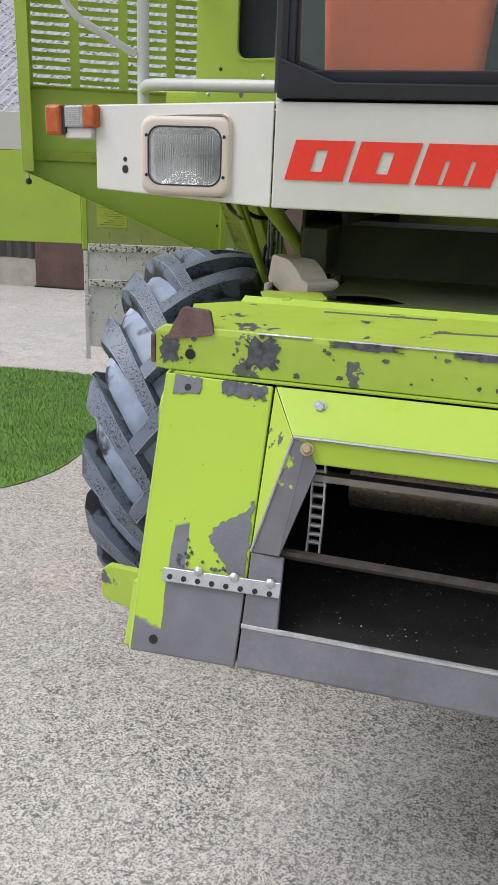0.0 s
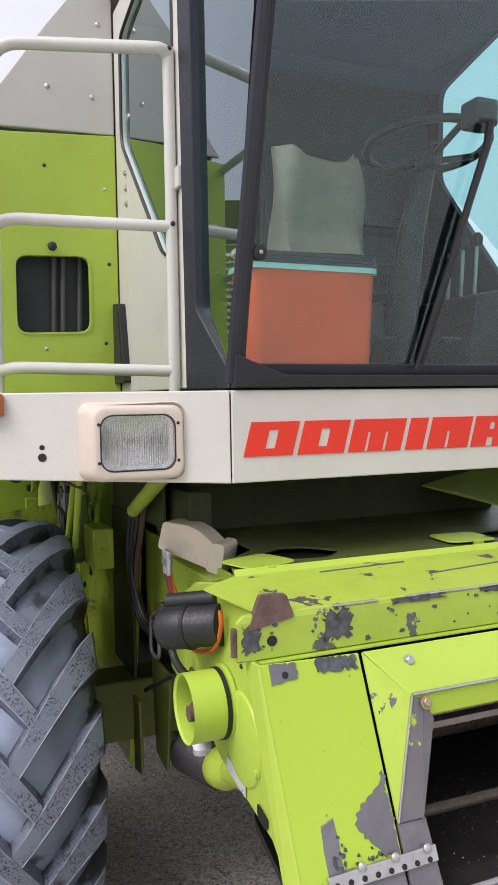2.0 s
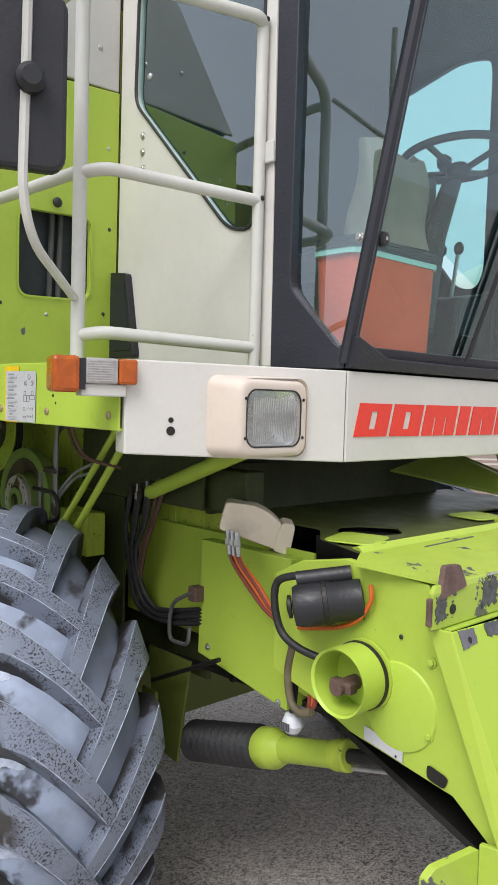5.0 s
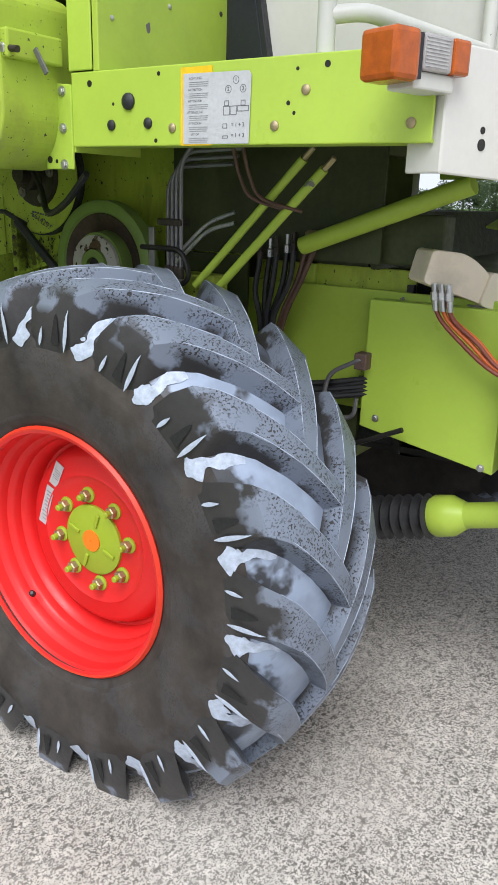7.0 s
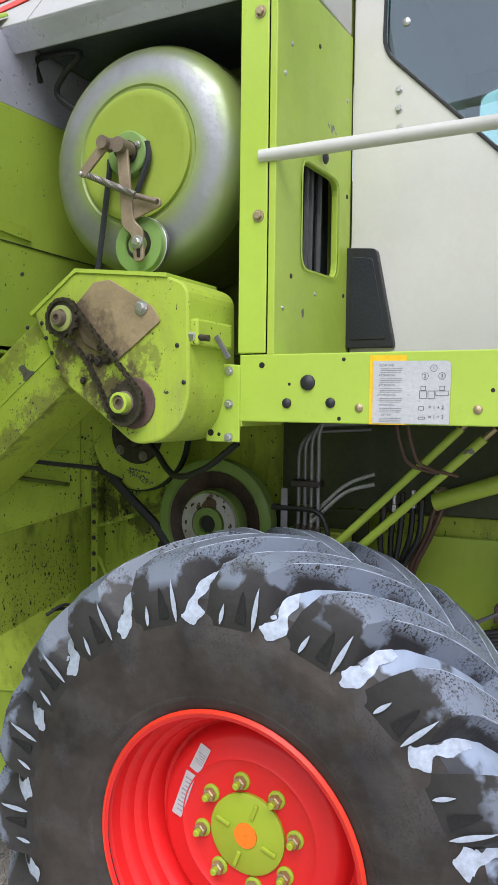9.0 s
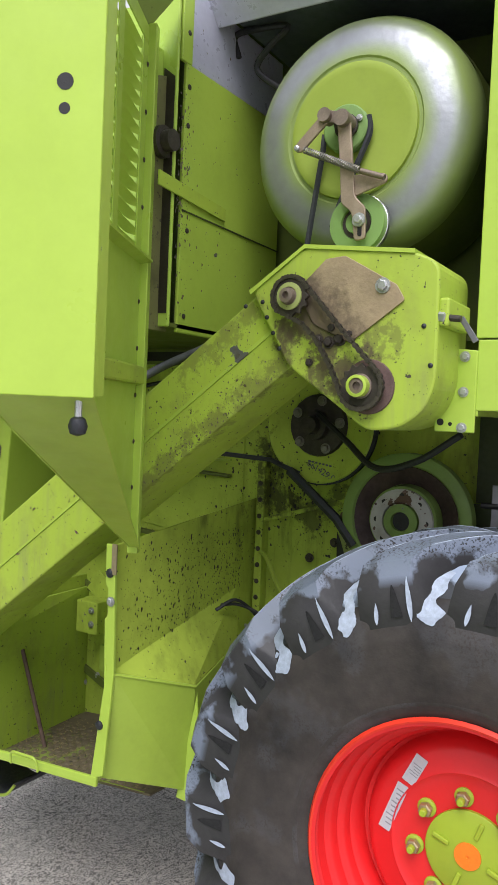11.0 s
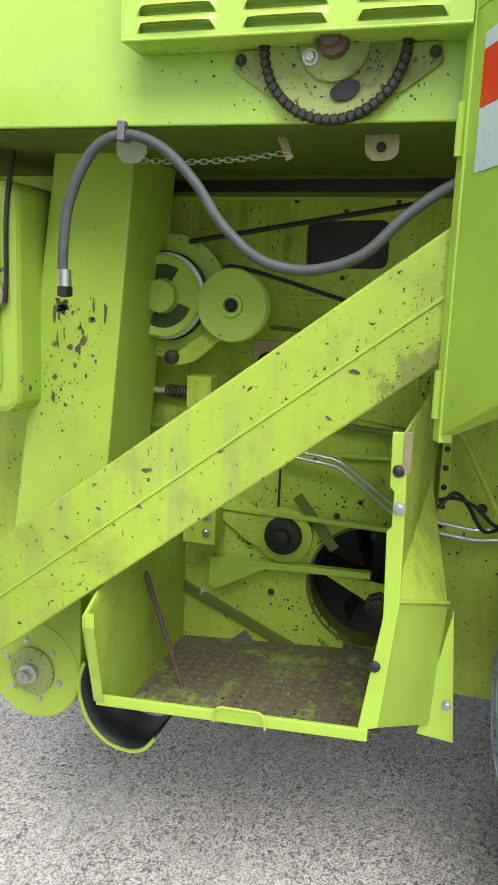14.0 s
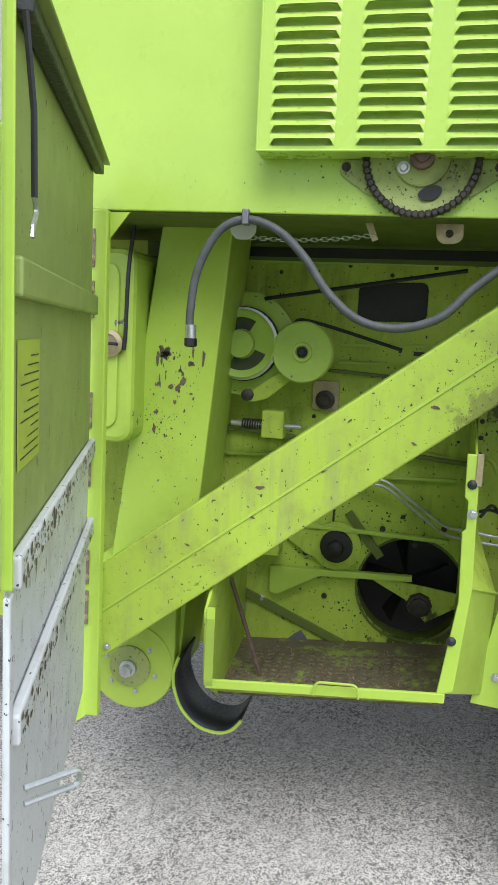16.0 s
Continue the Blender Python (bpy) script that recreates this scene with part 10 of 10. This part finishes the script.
part("lower_sheet", prism(B(), [d2(0.06, 0, 0.56), d2(0.4, 0, 0.575), d2(L2, 0, 0.63), d2(L2, 0, 1.32), d2(0, 0, 1.32)], V2 * -0.004), M_GALV, door2, "galvanised lower sheet", 0.002)
for z, m_, h in ((1.29, M_GALV, 0.05), (1.05, M_GALV, 0.05), (1.705, M_OLDDOOR_SHADE, 0.055)):
    part("door_rail", prism(B(), [d2(0.01, 0.002, z), d2(L2 - 0.004, 0.002, z), d2(L2 - 0.004, 0.002, z + h), d2(0.01, 0.002, z + h)], V2 * 0.018), m_, door2, "folded door stiffener", 0.005)
part("door_edge", prism(B(), [d2(L2, -0.01, 1.30), d2(L2 + 0.035, 0.0, 1.30), d2(L2 + 0.035, 0.0, 2.10), d2(L2, -0.01, 2.10)], V2 * 0.016), M_GREEN_CLEAN, door2, "bright green door edge", 0.004)
part("lower_edge", prism(B(), [d2(L2, 0.0, 0.54), d2(L2 + 0.03, 0.0, 0.54), d2(L2 + 0.03, 0.0, 1.29), d2(L2, 0.0, 1.29)], V2 * 0.011), M_GALV, door2, "", 0.004)
part("outer_leaf", prism(B(), [d2(L2 + 0.04, 0, 1.335), d2(L2 + 1.1, -0.05, 1.335), d2(L2 + 1.1, -0.05, 1.915), d2(L2 + 0.04, 0, 1.915)], V2 * -0.006), M_GREEN_CLEAN, door2, "bright green outer leaf", 0.003)
part("outer_band", prism(B(), [d2(L2 + 0.04, 0, 1.918), d2(L2 + 1.1, -0.05, 1.918), d2(L2 + 1.1, -0.05, 2.15), d2(L2 + 0.04, 0, 2.15)], V2 * -0.006), M_WHITE, door2, "pale band on the outer leaf", 0.003)
stk = part("door_sticker", prism(B(), [d2(0.985, 0.0015, 1.45), d2(1.185, 0.0015, 1.45), d2(1.185, 0.0015, 1.645), d2(0.985, 0.0015, 1.645)], V2 * 0.001), paint("faded_sticker", (0.42, 0.52, 0.06), 0.6, 0.3), door2, "faded yellow-green printed sticker")
for k in range(12):
    part("print_line", prism(B(), [d2(1.0, 0.003, 1.465 + 0.014 * k), d2(1.165 - 0.03 * (k % 4), 0.003, 1.465 + 0.014 * k), d2(1.165 - 0.03 * (k % 4), 0.003, 1.467 + 0.014 * k), d2(1.0, 0.003, 1.467 + 0.014 * k)], V2 * 0.0005), M_SHADE, door2)
part("strap", tube(B(), [d2(1.245, 0.02, 2.07), d2(1.235, 0.03, 1.95), d2(1.225, 0.03, 1.84)], 0.005, 6), M_RUBBER, door2, "black rubber strap", 0, True)
part("strap_hook", tube(B(), bent_path([d2(1.225, 0.03, 1.845), d2(1.205, 0.03, 1.825), d2(1.235, 0.03, 1.80), d2(1.24, 0.03, 1.785)], 0.012), 0.004, 6), M_ZINC, door2, "steel strap hook", 0, True)
part("bow_handle", tube(B(), bent_path([d2(L2 + 0.02, 0.03, 1.0), d2(L2 - 0.03, 0.105, 1.0), d2(L2 - 0.03, 0.105, 0.975), d2(L2 + 0.02, 0.03, 0.975)], 0.015), 0.005, 8), M_ZINC, door2, "bent wire bow handle", 0, True)
hp2 = part("rear_hinge_post", prism(B(), [(-1.485, 3.262, 0.44), (-1.485, 3.318, 0.44), (-1.485, 3.318, 2.01), (-1.485, 3.262, 2.01)], (0.03, 0, 0)), M_GREEN_CLEAN, COMBINE, "bright green rear door post", 0.004)
part("post_foot", prism(B(), [(-1.487, 3.30, 0.44), (-1.487, 3.40, 0.36), (-1.487, 3.40, 0.40), (-1.487, 3.318, 0.62)], (0.01, 0, 0)), M_GREEN_CLEAN, hp2)
for z in (1.90, 1.75, 1.42, 1.24, 0.93, 0.80):
    part("hinge_leaf", box(B(), -1.492, -1.486, 3.297, 3.325, z - 0.055, z + 0.055), M_ARM, hp2, "tarnished hinge leaf", 0.002)
    for dz in (-0.03, 0.03):
        bolt((-1.492, 3.305, z + dz), (-1, 0, 0), hp2, 0.007, M_BRONZE)
part("post_gusset", prism(B(), [(-1.47, 3.26, 2.005), (-1.47, 3.20, 2.005), (-1.47, 3.26, 1.93)], (0.008, 0, 0)), M_GREEN, hp2)

# ---- far side: auger, fender, side panel ----
ag = part("unloading_auger", cyl(B(), (1.0, 1.35, 2.15), (6.4, 1.15, 4.40), 0.155, 28), M_WHITE, COMBINE, "white unloading auger tube with a red stripe", 0, True)
part("auger_stripe", prism(B(), [(1.95, 1.155, 2.50), (6.4, 1.0, 4.35), (6.4, 1.0, 4.43), (1.95, 1.155, 2.58)], (0, 0.012, 0)), M_LETTER, ag, "red stripe")
part("auger_box", box(B(), 2.05, 2.3, 1.12, 1.2, 2.72, 2.82), M_DARKMETAL_SHADE, ag, "", 0.01)
sp = part("far_side_panel", prism(B(), [(1.55, 1.2, 2.02), (2.53, 1.2, 2.02), (2.53, 1.2, 2.39), (1.55, 1.2, 2.44)], (0, 0.03, 0)), M_GREEN_CLEAN, COMBINE, "green panel with a white printed board", 0.006)
part("board", prism(B(), [(1.6, 1.196, 2.05), (2.49, 1.196, 2.05), (2.49, 1.196, 2.355), (1.6, 1.196, 2.40)], (0, 0.003, 0)), M_STRIPEW, sp, "white printed board")
for k in range(7):
    part("board_bar", prism(B(), [(1.68 + 0.035 * k, 1.1945, 2.20), (1.695 + 0.035 * k, 1.1945, 2.20), (1.715 + 0.035 * k, 1.1945, 2.31), (1.70 + 0.035 * k, 1.1945, 2.31)], (0, 0.001, 0)), M_PRINT, sp)
    part("board_bar", prism(B(), [(2.25 + 0.033 * k, 1.1945, 2.19), (2.262 + 0.033 * k, 1.1945, 2.19), (2.282 + 0.033 * k, 1.1945, 2.29), (2.27 + 0.033 * k, 1.1945, 2.29)], (0, 0.001, 0)), M_PRINT, sp)
part("board_mark", prism(B(), [(2.02, 1.1945, 2.20), (2.20, 1.1945, 2.20), (2.20, 1.1945, 2.30), (2.02, 1.1945, 2.30)], (0, 0.001, 0)), M_LABELY, sp, "yellow printed mark")
for k in range(6):
    part("board_bar", box(B(), 1.95 + 0.085 * k, 2.02 + 0.085 * k, 1.1945, 1.1955, 2.08, 2.135), M_PRINT, sp)
part("far_fender", prism(B(), [(0.86, 0.26, 1.72), (1.23, 0.26, 1.72), (1.33, 0.26, 1.25), (0.95, 0.26, 1.40)], (0, 0.02, 0)), M_GREEN_DARK, COMBINE, "dark green guard plate", 0.004)
part("far_fender_edge", prism(B(), [(1.235, 0.25, 1.76), (1.31, 0.40, 1.98), (1.42, 0.42, 1.30), (1.335, 0.25, 1.22)], (0.01, 0.01, 0)), M_GREEN, COMBINE, "green guard plate edge", 0.004)
part("far_bracket", prism(B(), [(0.66, 0.3, 1.72), (0.82, 0.3, 1.72), (0.80, 0.3, 1.52), (0.76, 0.3, 1.54)], (0, 0.012, 0)), M_GREEN, COMBINE, "", 0.003)
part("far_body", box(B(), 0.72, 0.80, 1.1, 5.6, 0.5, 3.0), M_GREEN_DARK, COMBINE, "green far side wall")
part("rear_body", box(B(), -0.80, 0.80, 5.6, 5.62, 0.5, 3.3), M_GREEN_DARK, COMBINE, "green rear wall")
rw = part("rear_wheel", lathe(B(), (-0.95, 4.9, 0.32), (1, 0, 0), [(0.25, -0.14), (0.40, -0.16), (0.48, -0.13), (0.52, -0.08), (0.52, 0.08), (0.48, 0.13), (0.40, 0.16), (0.25, 0.14)], 48), M_TYRE, COMBINE, "smaller rear steering wheel", 0, True)
part("rear_rim", lathe(B(), (-1.06, 4.9, 0.32), (1, 0, 0), [(0.26, 0), (0.25, 0.05), (0.0, 0.06)], 36), M_RED, rw, "", 0, True)
rw2 = part("rear_wheel", lathe(B(), (0.95, 4.9, 0.32), (1, 0, 0), [(0.25, -0.14), (0.40, -0.16), (0.48, -0.13), (0.52, -0.08), (0.52, 0.08), (0.48, 0.13), (0.40, 0.16), (0.25, 0.14)], 48), M_TYRE, COMBINE, "smaller rear steering wheel", 0, True)

# ---- spatters of oil and dirt ----
def along_tube(rr):
    y = rr.uniform(1.72, 3.27)
    z = 2.113 - (y - 1.70) * 0.7497 - rr.uniform(0.01, 0.215 + 0.06 * (y - 1.7))
    return Vector((-1.4536, y, z)), Vector((0, 1, 0)), Vector((0, 0.15, 1))


def upper_tube(rr):
    y = rr.uniform(1.72, 2.2)
    z = 2.113 - (y - 1.70) * 0.7497 - 0.24 * rr.random() ** 0.5
    return Vector((-1.4537, y, z)), Vector((0, 1, 0)), Vector((0, 0, 1))


def lower_edge(rr):
    y = rr.uniform(1.64, 2.25)
    return Vector((-1.4538, y, 1.915 - (y - 1.60) * 0.7757 + 0.004 + abs(rr.gauss(0, 0.03)))), Vector((0, 1, 0)), Vector((0, 0, 1))


def on_partition(rr):
    t = rr.random() ** 0.6
    return Vector((-1.47 + 0.66 * t, 2.162 - 0.034 * t, rr.uniform(1.0 - 0.3 * t, 1.36))), Vector((1, 0, 0)), Vector((0, 0, 1))


def on_hood(rr):
    s, t = rr.uniform(0.05, 0.95), rr.random()
    return d1(s, 0.165 * t + 0.004, 2.832 + 0.188 * t - 0.004), U1, Vector((0, 0, 1))


specks(elev, along_tube, 60, 1, 0.0008, 0.007, 3.2, M_STAIN)
specks(elev, along_tube, 26, 2, 0.001, 0.007, 2.4, M_STAIN)
specks(elev, upper_tube, 240, 3, 0.0008, 0.005, 1.5, M_STAIN)
specks(head, round_spot(-1.4838, 1.50, 1.95, 0.09, 0.10, lambda y, z: 1.25 < y < 1.72 and 1.77 < z < 2.15 and z > 1.80 + (y - 1.45) * 0.75), 170, 4, 0.0008, 0.005)
specks(head, on_plane_x(-1.4838, 1.27, 1.56, 1.82, 2.14), 60, 5, 0.0008, 0.004)
specks(tank, round_spot(-1.4216, 2.377, 2.10, 0.15, 0.06, lambda y, z: z > 2.02), 300, 6, 0.0008, 0.006)
specks(tank, on_plane_x(-1.4216, 2.1, 3.1, 2.03, 2.16), 25, 7, 0.001, 0.005, 1.8)
specks(tank, lambda rr: (Vector((-1.40 + 0.5 * rr.random() ** 1.5, 2.0485, rr.uniform(2.06, 2.9))), Vector((1, 0, 0)), Vector((0, 0, 1))), 130, 8, 0.001, 0.007, 1.5, M_STAIN)
specks(body, on_plane_x(-0.8066, 1.35, 2.95, 1.28, 1.90), 130, 9, 0.001, 0.008, 1.4)
specks(body, on_plane_x(-0.8012, 1.4, 2.95, 0.5, 1.24), 100, 10, 0.001, 0.007, 1.4)
specks(body, round_spot(-0.8068, 2.03, 1.54, 0.16, 0.14, lambda y, z: y > 1.4 and 1.28 < z < 1.9), 480, 11, 0.001, 0.011, 1.5)
specks(body, round_spot(-0.8014, 2.585, 0.90, 0.14, 0.12, lambda y, z: 0.5 < z < 1.23 and math.hypot(y - 2.305, z - 0.755) > 0.205), 260, 12, 0.001, 0.009)
specks(body, round_spot(-0.8015, 2.33, 0.765, 0.16, 0.17, lambda y, z: 0.5 < z < 1.23 and 0.205 < math.hypot(y - 2.305, z - 0.755)), 320, 13, 0.001, 0.010)
specks(sh, on_partition, 1500, 14, 0.0008, 0.0075, 1.9)
specks(elev, lower_edge, 220, 22, 0.001, 0.006, 1.6, M_STAIN)
specks(tank, lambda rr: (Vector((min(-1.30, -1.405 + abs(rr.gauss(0, 0.035))), 2.0482, rr.gauss(2.45, 0.17))), Vector((1, 0, 0)), Vector((0, 0, 1))), 140, 23, 0.002, 0.010, 1.8, M_STAIN)
specks(p2, round_spot(-0.9355, 1.495, 1.46, 0.07, 0.07, lambda y, z: 0.062 < math.hypot(y - 1.495, z - 1.46) < 0.098), 110, 24, 0.001, 0.012, 1.0, M_RUSTY)
specks(duct, on_plane_x(-1.1316, 3.06, 3.22, 0.9, 1.9), 60, 15, 0.001, 0.006, 2.2)
specks(duct, round_spot(-1.1317, 3.20, 1.33, 0.05, 0.06), 120, 16, 0.0008, 0.006, 1.5)
specks(gear, round_spot(-1.4415, 2.377, 2.165, 0.08, 0.08, lambda y, z: 0.07 < math.hypot(y - 2.377, z - 2.165) < 0.118), 220, 17, 0.001, 0.008)
specks(p1, round_spot(-0.8768, 1.815, 1.742, 0.09, 0.09, lambda y, z: 0.11 < math.hypot(y - 1.815, z - 1.742) < 0.17), 160, 18, 0.001, 0.008)
specks(door1, on_hood, 90, 19, 0.001, 0.007, 1.5)
specks(door2, lambda rr: (d2(rr.uniform(0.05, 1.2), 0.0025, rr.uniform(0.6, 2.1)), U2, Vector((0, 0, 1))), 160, 20, 0.001, 0.006, 2.2)
specks(tray, lambda rr: (lambda p: (Vector((p.x, p.y, 0.5145 - 0.0863 * (p.y - 2.22))), Vector((1, 0, 0)), Vector((0, 1, -0.0863))))(Vector((rr.uniform(-1.2, -0.81), rr.uniform(2.24, 2.93), 0))), 260, 21, 0.001, 0.014)


# dirt on the galvanised half of the rear door, smears on the duct, chaff on the feeder floor
def on_door_rail(z0, z1, v):
    return lambda rr: (d2(rr.uniform(0.03, L2 - 0.02), v, rr.uniform(z0, z1)), U2, Vector((0, 0, 1)))


specks(door2, on_door_rail(1.291, 1.339, 0.0212), 260, 41, 0.002, 0.022, 0.6, M_STAIN)
specks(door2, on_door_rail(1.051, 1.099, 0.0212), 220, 42, 0.002, 0.020, 0.6, M_STAIN)
specks(door2, on_door_rail(0.60, 1.28, 0.0012), 160, 43, 0.002, 0.016, 2.4, M_STAIN)
specks(door2, on_door_rail(1.36, 2.10, 0.0012), 90, 44, 0.002, 0.014, 2.4, M_STAIN)
specks(duct, round_spot(-1.1322, 3.14, 1.545, 0.045, 0.05, lambda y, z: 3.03 < y < 3.22), 30, 45, 0.003, 0.026, 2.4, M_STAIN)
specks(duct, round_spot(-1.1325, 3.185, 1.59, 0.020, 0.015, lambda y, z: 3.03 < y < 3.22), 20, 46, 0.004, 0.022, 1.0, M_STAIN)


def on_floor(rr):
    y = rr.uniform(-0.60, 0.0)
    return Vector((rr.uniform(-0.54, 0.54), y, 0.8862 + 0.0926 * (y + 0.63))), Vector((1, 0, 0)), Vector((0, 1, 0.09))


specks(feeder, on_floor, 620, 47, 0.0010, 0.0042, 1.0, M_CREAM)
